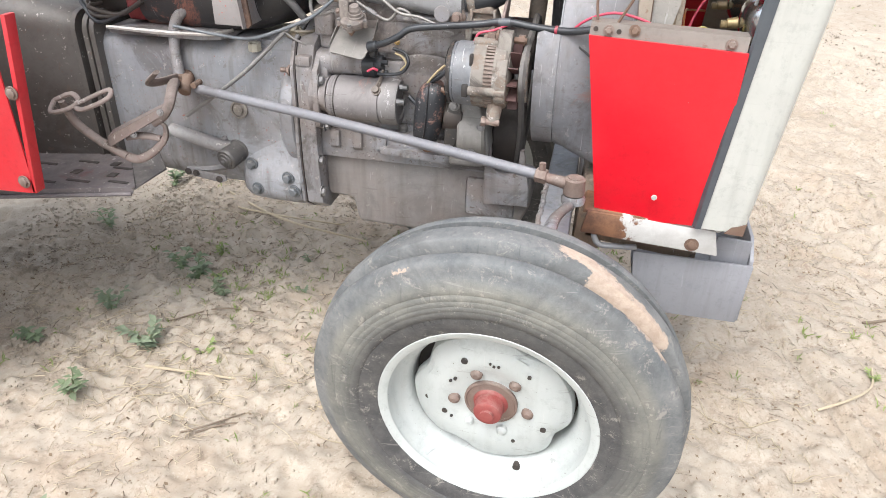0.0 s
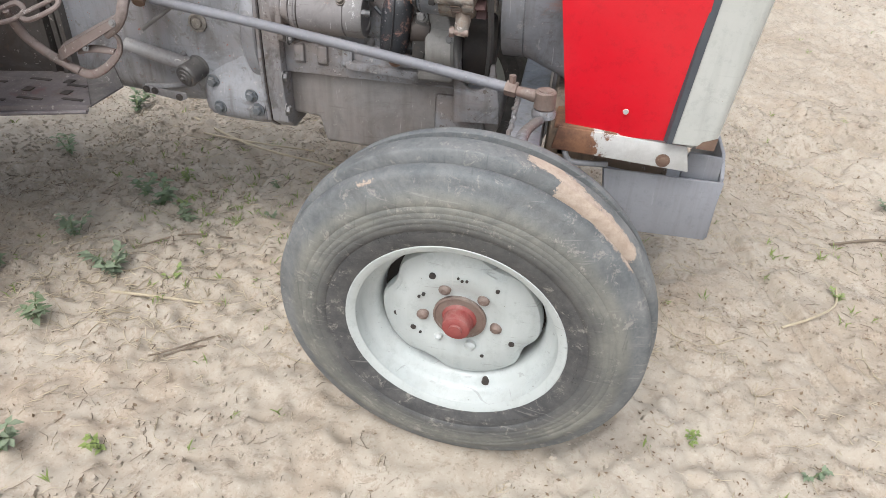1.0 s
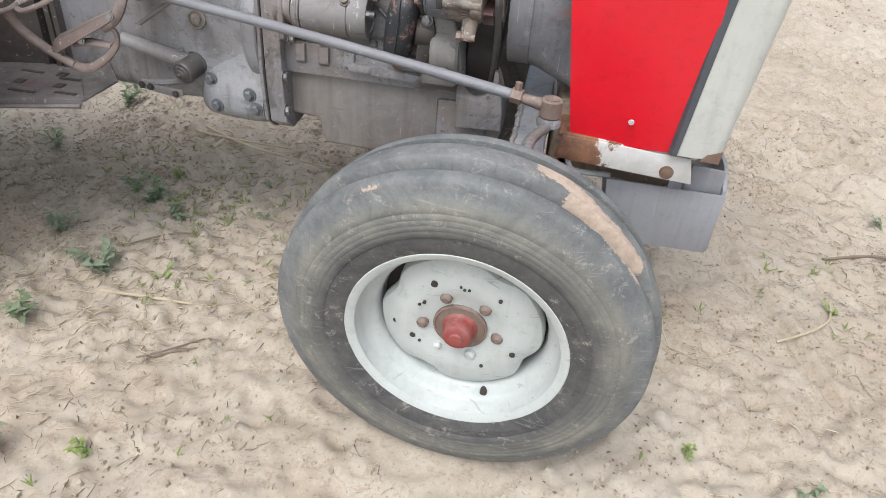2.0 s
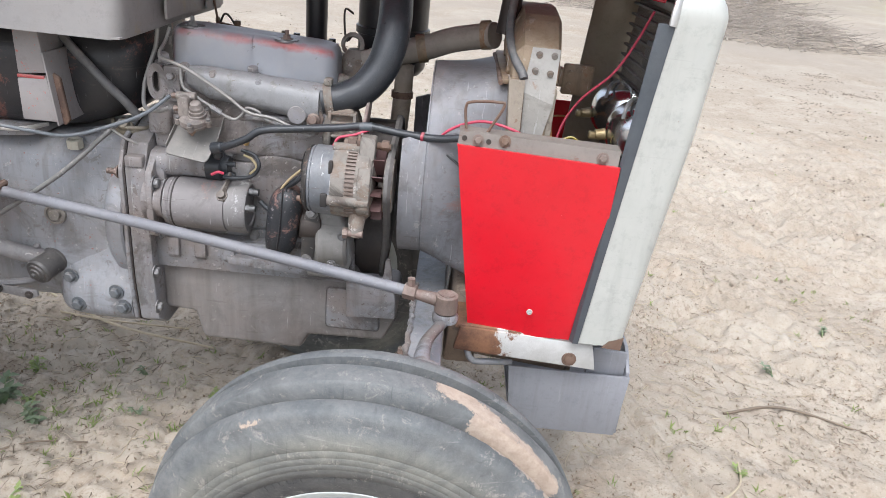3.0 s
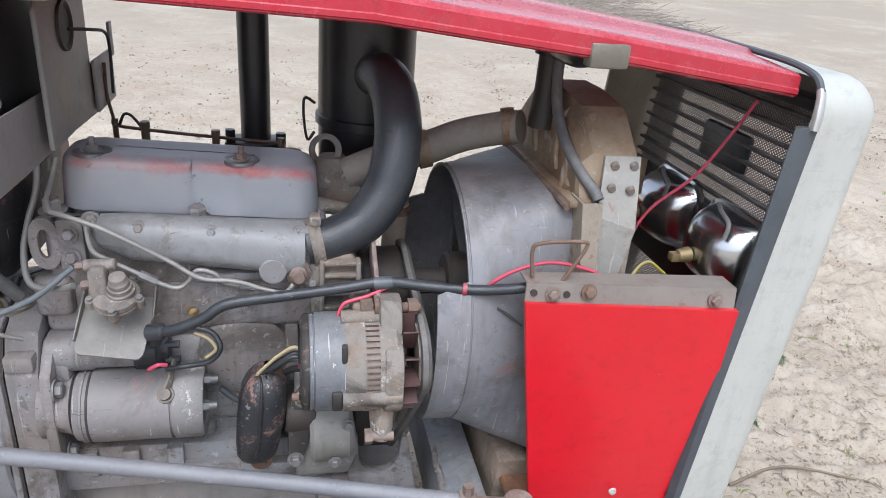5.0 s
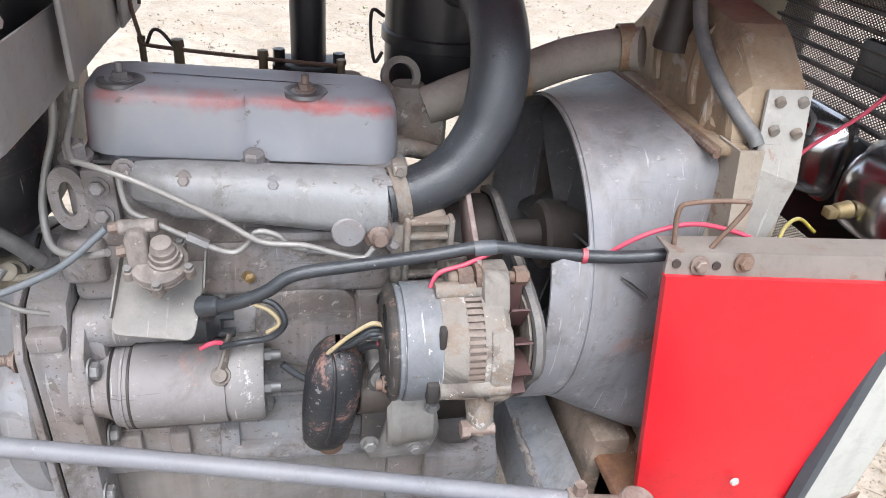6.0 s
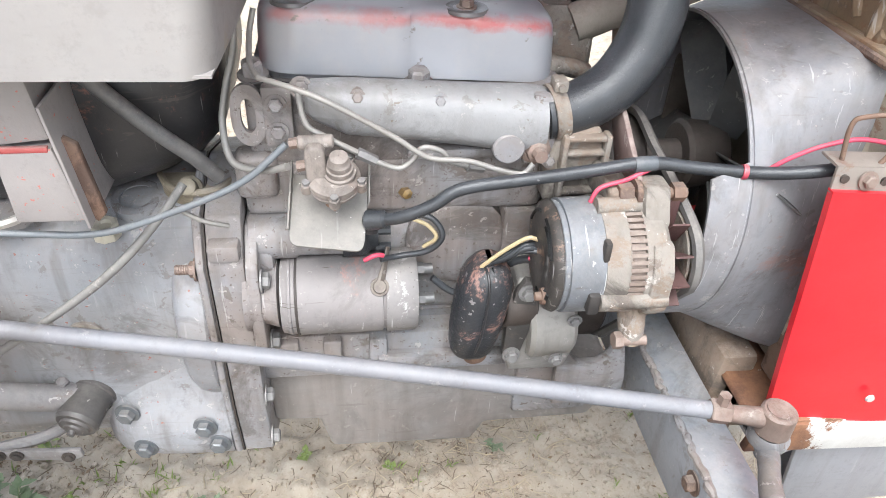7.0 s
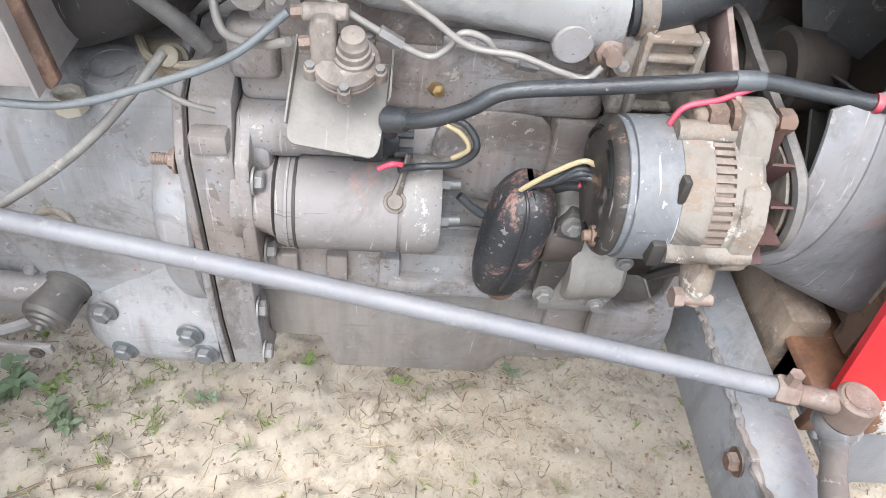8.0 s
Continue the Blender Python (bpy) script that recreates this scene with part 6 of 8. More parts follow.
rr = [rounded(-0.262, -0.17, -0.02, 0.06, 0.02, z, 4) for z in (1.04, 1.09)] + [rounded(-0.255, -0.18, -0.012, 0.05, 0.02, 1.105, 4), rounded(-0.24, -0.2, 0.0, 0.04, 0.015, 1.125, 4)]
loft(bm, rr)
tube(bm, [(-0.26, -0.06, 1.07), (-0.225, -0.062, 1.068), (-0.19, -0.05, 1.055)], 0.012, 12, 6)
ring(bm, (-0.232, 0.028, 1.132), (0.1, -1, 0.35), 0.026, 0.017, 0.012)
part("thermostat_housing", bm, ALU, tractor, "dusty thermostat housing")
for p, d, rad_ in (((-0.247, -0.061, 1.069), (1, 0, 0), 0.015),):
    bm = B()
    lathe(bm, p, d, [(0, 0.012), (0, rad_), (0.012, rad_), (0.012, 0.012)], 16)
    part("small_clamp", bm, ALU, tractor)
line("leak_off_rail", [(-0.574, 0.125, 1.24), (-0.576, 0.13, 1.19), (-0.570, 0.13, 1.150), (-0.568, 0.13, 1.139), (-0.523, 0.13, 1.132), (-0.411, 0.132, 1.121), (-0.30, 0.136, 1.111)], 0.0028, RUST, "thin rusty injector leak-off rail")
line("leak_off_rail", [(-0.562, 0.13, 1.139), (-0.552, 0.125, 1.158), (-0.541, 0.125, 1.156), (-0.528, 0.128, 1.137)], 0.0024, DARK)
for x, z, big in ((-0.569, 1.140, 0.8), (-0.523, 1.132, 1.2), (-0.411, 1.121, 1.1), (-0.302, 1.111, 1.0)):
    bm = B()
    cyl(bm, (x, 0.132, z - 0.04), (x, 0.132, z + 0.006), 0.0058 * big, n=10)
    cyl(bm, (x, 0.132, z + 0.004), (x, 0.132, z + 0.011 * big), 0.0078 * big, 0.007 * big, 6)
    part("rail_union", bm, worn("oily_brass_union", (0.2, 0.15, 0.085), (0.1, 0.075, 0.055), 0.45, 0.3, dust=0.15), tractor, "oily brass rail union")
# lifting eye and its bolted plate
bm = B()
box(bm, (-0.594, -0.150, 1.008), (-0.560, -0.134, 1.082), 0.004)


def slot_ring(rx, rz, n=28):
    out_ = []
    for k in range(n):
        t = 2 * math.pi * k / n
        out_.append((-0.610 + rx * math.cos(t), 1.047 + rz * math.copysign(abs(math.sin(t)) ** 0.75, math.sin(t))))
    return out_


outer, hole = slot_ring(0.0195, 0.038), slot_ring(0.0085, 0.021)
loft(bm, [[(x, -0.148, z) for x, z in hole], [(x, -0.148, z) for x, z in outer], [(x, -0.141, z) for x, z in outer], [(x, -0.141, z) for x, z in hole], [(x, -0.148, z) for x, z in hole]], caps=False)
eye = part("lifting_eye", bm, GREY, tractor, "grey lifting eye")
for z in (1.062, 1.028):
    bm = B()
    bolt(bm, (-0.578, -0.150, z), (0, -1, 0.1), 0.0085, 0.009)
    part("eye_bolt", bm, GREY, eye)

# red side panel with its angle bracket
bm = B()
tl, tr, br, bl = Vector((0.02, -0.305, 1.022)), Vector((0.325, -0.334, 1.015)), Vector((0.322, -0.322, 0.626)), Vector((0.083, -0.288, 0.612))
nrm_ = (bl - tl).cross(tr - tl)
br.y = tl.y - (nrm_.x * (br.x - tl.x) + nrm_.z * (br.z - tl.z)) / nrm_.y
plate(bm, [tl, bl, br, tr], 0.003)
for p, q in ((tl, bl), (bl, br), (br, tr), (tr, tl)):
    back = Vector((0, 0.010, 0))
    plate(bm, [p, p + back, q + back, q], 0.0025)
bmesh.ops.remove_doubles(bm, verts=bm.verts, dist=0.0002)
panel = part("side_panel", bm, RED, tractor, "bright red sheet side panel with small scratches")
bm = B()
cyl(bm, (0.204, -0.3125, 0.684), (0.204, -0.3155, 0.684), 0.0066, 0.0055, 20)
box(bm, (0.200, -0.3162, 0.6834), (0.208, -0.315, 0.6846))
part("screw", bm, CREAM, panel, "pale screw")
bm = B()
plate(bm, [(0.022, -0.294, 1.047), (0.020, -0.300, 1.018), (0.322, -0.3265, 1.011), (0.324, -0.318, 1.042)], 0.004)
plate(bm, [(0.022, -0.262, 1.049), (0.022, -0.294, 1.048), (0.324, -0.318, 1.043), (0.324, -0.28, 1.044)], 0.003)
angle = part("panel_bracket", bm, worn("dusty_angle_iron", (0.215, 0.19, 0.168), (0.165, 0.142, 0.124), 0.6, dust=0.2, dust_col=(0.27, 0.23, 0.2), patch=(0.15, 0.085, 0.06), patch_amt=0.43, patch_scale=14), tractor, "dusty grey angle-iron bracket")
for x, z, r_, mt in ((0.032, 1.034, 0.005, DARK), (0.058, 1.033, 0.0078, JOINT), (0.078, 1.032, 0.005, DARK), (0.108, 1.037, 0.008, RUST), (0.292, 1.027, 0.008, JOINT)):
    y = -0.2975 - (x - 0.02) * 0.085
    bm = B()
    if mt is DARK:
        cyl(bm, (x, y + 0.003, z), (x, y - 0.0012, z), r_, n=16)
    else:
        bolt(bm, (x, y, z), (0, -1, 0.15), r_, 0.009)
    part("bracket_bolt" if mt is not DARK else "bracket_hole", bm, mt, angle)
line("wire_hook", [(0.034, -0.281, 1.046), (0.029, -0.280, 1.088), (0.040, -0.283, 1.100), (0.090, -0.293, 1.106), (0.099, -0.294, 1.098), (0.074, -0.289, 1.046)], 0.0028, RUST, "bent wire hook", angle, 6)

# grille shell: two sides, bent front edges, top and mesh
SN, SF = -0.325, 0.215


def shell_x(z):
    """Rear and front edge of the shell's side at height z."""
    k = (z - 0.63) / 0.66
    xb = 0.303 + 0.054 * k
    xf = 0.408 + (z - 0.63) * 0.105 if z < 1.085 else 0.456 + (z - 1.085) * 0.05
    return xb, xf


zs = [0.628, 0.70, 0.78, 0.86, 0.94, 1.02, 1.075, 1.095, 1.16, 1.22, 1.26, 1.288]


def shell_sheet():
    """The shell's rim bent from one sheet: up one side, round the top corners and down the other, with its front edge rolled in."""
    path = [(SN, z, 0.0) for z in zs]
    R = 0.05
    for k in range(1, 11):
        path.append((SN + R - R * math.cos(radians(9 * k)), 1.288 + R * math.sin(radians(9 * k)), 9.0 * k))
    n_top = 12
    for k in range(1, n_top // 2 + 1):
        path.append((SN + R + ((SF - SN) / 2 - R) * k / (n_top // 2), 1.338, 90.0))
    path += [((SN + SF) - y, z, 180.0 - a) for y, z, a in path[-2::-1]]
    bm = B()
    rows = []
    for y, z, a in path:
        zz = min(z, 1.288)
        xb, xf = shell_x(zz)
        lift = math.sin(radians(a)) if a < 180 else 0.0
        xb += 0.012 * lift
        r = 0.026 + 0.016 * lift
        ny_, nz_ = math.cos(radians(a)), -math.sin(radians(a))
        sec = [(xb + 0.006, 0.005), (xb + 0.008, 0.0015), (xb + 0.014, 0.0), (xb + 0.35 * (xf - r - xb), 0.0), (xf - r, 0.0)]
        sec += [(xf - r + r * math.sin(radians(15 * k)), r - r * math.cos(radians(15 * k))) for k in range(1, 7)]
        sec.append((xf, r + 0.004 + 0.026 * (1 - lift)))
        rows.append([bm.verts.new((x, y + ny_ * v, z + nz_ * v)) for x, v in sec])
    for p, q in zip(rows, rows[1:]):
        for k in range(len(p) - 1):
            bm.faces.new((p[k], p[k + 1], q[k + 1], q[k]))
    bmesh.ops.recalc_face_normals(bm, faces=bm.faces)
    bmesh.ops.solidify(bm, geom=list(bm.faces), thickness=0.003)
    return bm


shell = part("grille_shell", shell_sheet(), CREAM, tractor, "off-white grille shell with chipped lower corner", 50)
bm = B()
xb, xf = shell_x(1.26)
prism(bm, [(xf - 0.006, 1.235), (xf - 0.001, 1.235), (xf - 0.001, 1.30), (xf - 0.006, 1.30)], "y", SN + 0.05, SF - 0.05)
part("top_rail", bm, CREAM, shell)
bm = B()
xb, xf = shell_x(0.66)
prism(bm, [(xf - 0.006, 0.628), (xf, 0.628), (xf + 0.008, 0.74), (xf + 0.002, 0.74)], "y", SN + 0.05, SF - 0.05)
part("front_rail", bm, CREAM, shell)
RUBBER = worn("grey_black_rubber_strip", (0.045, 0.053, 0.063), (0.07, 0.08, 0.092), 0.45, dust=0.08)
for mirror in (False, True):
    bm = B()
    rr = []
    for z in zs[:-1] + [1.275]:
        xb, xf = shell_x(z)
        w_ = 0.004 + 0.010 * (z - 0.63) / 0.66
        o = [(xb - w_, SN + 0.002), (xb - w_ * 0.5, SN - 0.003), (xb + 0.005, SN - 0.004), (xb + 0.007 + w_ * 0.6, SN - 0.003), (xb + 0.008 + w_ * 0.6, SN + 0.004), (xb + 0.012, SN + 0.006), (xb, SN + 0.012), (xb - 0.008, SN + 0.010)]
        rr.append([(x, (SN + SF) - y if mirror else y, z) for x, y in o])
    loft(bm, rr)
    part("rubber_strip", bm, RUBBER, shell, "dark rubber edge strip")
# bright fold of the shell's own rear edge, added as a pale band
bm = B()
tube(bm, [(0.366, SN - 0.002, 1.272), (0.368, SN + 0.001, 1.292), (0.372, SN + 0.010, 1.315), (0.374, SN + 0.026, 1.334)], [0.010, 0.011, 0.010, 0.006], 12, 6, 0.6)
part("shell_edge_band", bm, worn("pale_edge_band", (0.55, 0.55, 0.53), (0.45, 0.44, 0.42), 0.35, 0.5), shell, "pale band added along the bright rear edge of the shell")
bm = B()
prism(bm, [(0.362, 0.624), (0.402, 0.622), (0.404, 0.652), (0.39, 0.645), (0.375, 0.64)], "y", SN - 0.0035, SN - 0.0008)
part("rust_chip", bm, RUST, shell, "rusted lower corner")

# inner dark liners and perforated grille
bm = B()
prism(bm, [(0.275, 0.66), (0.385, 0.66), (0.43, 1.28), (0.32, 1.28)], "y", SF - 0.022, SF - 0.015)
part("inner_panel", bm, worn("brown_inner_panel", (0.30, 0.26, 0.19), (0.22, 0.185, 0.135), 0.6, dust=0.3), shell, "dusty brown inner panel")


def grille_x(z):
    return 0.378 + (z - 0.7) * 0.075


bm = B()
Y0, Y1, G0, G1 = SN + 0.04, SF - 0.035, 1.09, 1.285


def strip(bm, a, b, w):
    a, b = Vector(a), Vector(b)
    d = (b - a).normalized()
    s = Vector((1, 0, 0.075)).cross(d).normalized() * w
    k = Vector((0.0012, 0, 0))
    f = [bm.verts.new(p) for p in (a - s, a + s, b + s, b - s)]
    g = [bm.verts.new(p + k) for p in (a - s, a + s, b + s, b - s)]
    bm.faces.new(f)
    bm.faces.new(g[::-1])
    for j in range(4):
        bm.faces.new((f[j], f[(j + 1) % 4], g[(j + 1) % 4], g[j]))


step, slope = 0.0068, 0.8
for zz0, zz1 in ((G0, G1), (0.72, 0.93)):
    H_ = zz1 - zz0
    for sgn in (1, -1):
        y = Y0 - H_ / slope
        while y < Y1 + H_ / slope:
            y_lo, y_hi = (y, y + H_ / slope) if sgn > 0 else (y + H_ / slope, y)
            a, b = 0.0, 1.0
            for lim, side in ((Y0, -1), (Y1, 1)):
                dy = y_hi - y_lo
                t = (lim - y_lo) / dy
                if (dy > 0) == (side < 0):
                    a = max(a, t)
                else:
                    b = min(b, t)
            if b - a > 0.02:
                za, zb = zz0 + a * H_, zz0 + b * H_
                strip(bm, (grille_x(za), y_lo + a * (y_hi - y_lo), za), (grille_x(zb), y_lo + b * (y_hi - y_lo), zb), 0.0007)
            y += step
mesh_grille = part("grille_mesh", bm, worn("dusty_mesh_wire", (0.2, 0.178, 0.157), (0.13, 0.115, 0.1), 0.5, 0.2, dust=0.12), shell, "black perforated grille mesh")
tagged(mesh_grille, kind="stuff")
SLAT = worn("dusty_grille_slat", (0.05, 0.045, 0.043), (0.03, 0.028, 0.027), 0.5, dust=0.3)
for k in range(8):
    z = G0 + 0.014 + k * 0.0235
    bm = B()
    box(bm, (grille_x(z) - 0.012, Y0, z), (grille_x(z) - 0.002, Y1, z + 0.0052), 0.001, 1)
    part("grille_slat", bm, SLAT, shell)
bm = B()
box(bm, (grille_x(1.0) - 0.012, Y0 - 0.01, 0.925), (grille_x(1.0) + 0.004, Y1 + 0.01, G0 + 0.002), 0.002)
box(bm, (grille_x(1.28) - 0.008, Y0, G1 - 0.004), (grille_x(1.28) + 0.03, Y1, G1 + 0.012), 0.002)
part("headlamp_panel", bm, BLACK, shell, "black panel that carries the headlamps")
bm = B()
box(bm, (grille_x(1.18) - 0.010, -0.15, 1.15), (grille_x(1.18) + 0.006, -0.02, 1.215), 0.008)
part("badge_backing", bm, HOSE, shell, "black plastic badge backing")


BRASSY = worn("dull_brass", (0.32, 0.25, 0.12), (0.22, 0.16, 0.08), 0.45, 0.5, dust=0.2)


def headlamp(y):
    bm = B()
    rr = []
    for x, hw, hh in ((0.387, 0.080, 0.064), (0.380, 0.080, 0.064), (0.378, 0.074, 0.059), (0.366, 0.072, 0.057), (0.350, 0.066, 0.053), (0.336, 0.056, 0.046), (0.325, 0.043, 0.037), (0.318, 0.029, 0.026), (0.315, 0.014, 0.013)):
        rr.append([(x, y + u, 1.052 + v) for u, v, _ in rounded(-hw, hw, -hh, hh, min(hw, hh) * (0.45 + (0.387 - x) * 6), 0, 7)])
    loft(bm, rr)
    lamp = part("headlamp", bm, CHROME, shell, "chromed headlamp seen from behind")
    bm = B()
    cyl(bm, (0.314, y, 1.045), (0.292, y, 1.042), 0.012, 0.010, 18, 0.002)
    box(bm, (0.28, y - 0.008, 1.034), (0.294, y + 0.008, 1.048), 0.003)
    part("bulb_holder", bm, BRASSY, lamp, "brass bulb holder")
    bm = B()
    tube(bm, [(0.33, y - 0.05, 1.09), (0.335, y - 0.045, 1.112), (0.35, y, 1.115), (0.37, y + 0.04, 1.112), (0.375, y + 0.05, 1.09)], 0.0035, 8, 6)
    part("retaining_clip", bm, BOLT, lamp)


headlamp(-0.205)
headlamp(-0.02)
line("red_wire", [(0.36, -0.21, 1.285), (0.345, -0.19, 1.23), (0.315, -0.17, 1.16), (0.265, -0.15, 1.10), (0.235, -0.155, 1.05), (0.22, -0.17, 1.0)], 0.0026, WIRE_RED, "loose red wire")
line("yellow_wire", [(0.28, -0.2, 1.01), (0.25, -0.2, 1.03), (0.225, -0.21, 1.02), (0.2, -0.24, 1.0)], 0.0024, worn("yellow_wire", (0.5, 0.42, 0.05), (0.4, 0.32, 0.05), 0.4), "yellow wire")
line("orange_wire", [(0.28, 0.075, 1.01), (0.24, 0.02, 1.02), (0.22, -0.08, 1.035), (0.215, -0.16, 1.0)], 0.0024, worn("orange_wire", (0.6, 0.2, 0.03), (0.5, 0.16, 0.03), 0.4), "orange wire")
bm = B()
plate(bm, [(0.02, 0.201, 1.022), (0.325, 0.230, 1.015), (0.322, 0.219, 0.626), (0.083, 0.186, 0.612)], 0.003)
part("far_side_panel", bm, RED, tractor, "bright red sheet side panel with small scratches")
bm = B()
box(bm, (0.235, -0.05, 1.085), (0.30, -0.035, 1.15), 0.004)
cyl(bm, (0.25, -0.05, 1.13), (0.25, -0.056, 1.13), 0.008, n=12)
cyl(bm, (0.25, -0.05, 1.105), (0.25, -0.056, 1.105), 0.008, n=12)
box(bm, (0.222, -0.05, 1.10), (0.236, -0.02, 1.14), 0.003)
part("lamp_bracket", bm, RUST_TAN, tractor, "dusty bracket")

# hood
def hood_z(x):
    pts = [(-1.5, 1.442), (-0.69, 1.419), (-0.193, 1.402), (0.069, 1.375), (0.36, 1.338)]
    for (a, za), (b, zb) in zip(pts, pts[1:]):
        if x <= b:
            return za + (zb - za) * (x - a) / (b - a)
    return pts[-1][1]


bm = B()
NEAR, FAR = -0.29, 0.185
xs = [-1.5, -1.2, -0.95, -0.69, -0.5, -0.33, -0.193, -0.06, 0.069, 0.17, 0.26, 0.325, 0.356]
rr = []
for x in xs:
    z = hood_z(x)
    nose = max(0.0, x - 0.3) * 0.25
    o = [(NEAR + 0.002, z - 0.030), (NEAR - 0.002, z - 0.028), (NEAR - 0.002, z - 0.022), (NEAR - 0.0005, z - 0.0205), (NEAR + 0.0002, z - 0.006), (NEAR + 0.005, z - 0.001 - nose * 0.2), (NEAR + 0.02, z + 0.0015 - nose * 0.2), (NEAR + 0.11, z + 0.005), (NEAR + 0.125, z + 0.0115), (-0.052, z + 0.014),
         (FAR - 0.125, z + 0.0115), (FAR - 0.11, z + 0.005), (FAR - 0.02, z + 0.0015), (FAR - 0.005, z - 0.001), (FAR, z - 0.006), (FAR + 0.002, z - 0.03)]
    inner = [(y + (0.003 if y < -0.05 else -0.003), v - 0.003) for y, v in o[::-1]]
    rr.append([(x, y, v) for y, v in o + inner])
loft(bm, rr)
hood = part("hood", bm, RED_HOOD, tractor, "dusty red sheet metal hood")
for x in (0.088, -0.545):
    z = hood_z(x)
    bm = B()
    box(bm, (x - 0.025, NEAR - 0.0055, z - 0.04), (x + 0.025, NEAR + 0.02, z - 0.011), 0.003)
    part("hood_clip", bm, worn("dusty_olive_clip", (0.165, 0.15, 0.115), (0.12, 0.105, 0.08), 0.55, dust=0.3), hood, "dusty hood clip")
bm = B()
tube(bm, [(0.100, -0.20, 1.33), (0.095, -0.17, 1.325), (0.10, -0.09, 1.322), (0.103, -0.05, 1.322)], 0.012, 12, 6)
part("hood_stay", bm, BLACK, tractor)
bm = B()
tube(bm, [(0.371, SN + 0.008, 1.318), (0.366, SN + 0.03, 1.339), (0.362, -0.2, 1.3475), (0.362, 0.08, 1.347), (0.368, SF - 0.02, 1.335)], 0.0048, 8, 8)
part("hood_seal", bm, RUBBER, hood, "black rubber hood seal")

# front support under the panel and the weight carrier
bm = B()
prism(bm, [(0.055, 0.572), (0.365, 0.552), (0.35, 0.615), (0.066, 0.628)], "y", -0.305, -0.29, 0.003)
prism(bm, [(0.055, 0.622), (0.36, 0.61), (0.37, 0.62), (0.06, 0.632)], "y", -0.30, -0.1, 0.002)


def flaking_white():
    m, nt, b = shader("white_paint_flaking_to_rust")
    tc = nt.nodes.new("ShaderNodeTexCoord").outputs["Object"]
    sep = nt.nodes.new("ShaderNodeSeparateXYZ")
    nt.links.new(tc, sep.inputs[0])
    white = mix(nt, ramp(nt, nz(nt, tc, 12, 7, 0.7), 0.35, 0.65), (0.56, 0.56, 0.54), (0.42, 0.41, 0.39))
    rust = mix(nt, ramp(nt, nz(nt, tc, 20, 8, 0.75), 0.4, 0.62), (0.22, 0.11, 0.06), (0.11, 0.055, 0.035))
    edge = calc(nt, "ADD", sep.outputs["X"], calc(nt, "MULTIPLY", nz(nt, tc, 16, 9, 0.75, 0.6), 0.30))
    nt.links.new(mix(nt, ramp(nt, edge, 0.30, 0.315), rust, white), b.inputs["Base Color"])
    b.inputs["Roughness"].default_value = 0.6
    bump(nt, b, nz(nt, tc, 70, 6, 0.7), 0.3, 0.003)
    return m


support = part("front_support", bm, flaking_white(), tractor, "flaking white front support over rust")
bm = B()
bolt(bm, (0.305, -0.305, 0.575), (0, -1, 0), 0.011, 0.006)
part("support_bolt", bm, RUST, support)
bm = B()
prism(bm, [(0.185, 0.515), (0.205, 0.352), (0.452, 0.352), (0.460, 0.512)], "y", -0.262, -0.254, 0.002)
CARRIER = worn("plain_blue_grey_paint", (0.265, 0.27, 0.295), (0.215, 0.22, 0.24), 0.42, dust=0.1, grain=0.1, runs=0.2, scratch=0.1)
carrier = part("weight_carrier", bm, CARRIER, tractor, "grey steel front weight carrier")
bm = B()
prism(bm, [(-0.2535, 0.352), (0.15, 0.352), (0.15, 0.56), (-0.2, 0.56), (-0.2535, 0.522)], "x", 0.450, 0.459, 0.002)
part("end_plate", bm, CARRIER, carrier)
bm = B()
prism(bm, [(0.20, 0.385), (0.449, 0.372), (0.449, 0.38), (0.20, 0.393)], "y", -0.2535, 0.15)
part("floor_plate", bm, CARRIER, carrier)
bm = B()
prism(bm, [(0.36, 0.50), (0.448, 0.50), (0.448, 0.566), (0.37, 0.572)], "y", -0.245, -0.237, 0.002)
part("inner_plate", bm, CARRIER, carrier)
bm = B()
prism(bm, [(0.06, 0.50), (0.34, 0.47), (0.34, 0.62), (0.06, 0.63)], "y", -0.2, 0.1, 0.01)
prism(bm, [(0.036, 0.47), (0.11, 0.47), (0.11, 0.66), (0.05, 0.66)], "y", -0.2, 0.1, 0.01)
part("front_casting", bm, worn("brown_grimy_casting", (0.27, 0.2, 0.145), (0.18, 0.13, 0.095), 0.6, dust=0.3, grime=0.7, runs=0.4, patch=(0.3, 0.17, 0.1), patch_amt=0.4), tractor, "rusty brown front frame casting")
line("drain_hose", [(0.09, -0.28, 0.60), (0.085, -0.292, 0.575), (0.10, -0.29, 0.54), (0.14, -0.275, 0.53), (0.19, -0.26, 0.525)], 0.007, GREY_SMOOTH, "short grey tube")

# tray, fuel tank, lower tank and grey box behind the engine
TRAY = worn("dusty_grey_tray_paint", (0.285, 0.273, 0.268), (0.235, 0.225, 0.222), 0.5, dust=0.22, soil=0.25, patch=(0.27, 0.235, 0.18), patch_amt=0.42, patch_scale=7, spots=(0.2, 0.12, 0.09), spot_amt=0.25, grain=0.1)
bm = B()
plan = [(-1.35, -0.282), (-1.0, -0.282), (-0.8, -0.282)] + [(-0.64 + 0.030 * math.sin(radians(a_)), -0.252 - 0.030 * math.cos(radians(a_))) for a_ in range(0, 91, 10)] + [(-0.604, -0.16), (-0.597, 0.0), (-0.580, 0.205)]
sheet_v = []
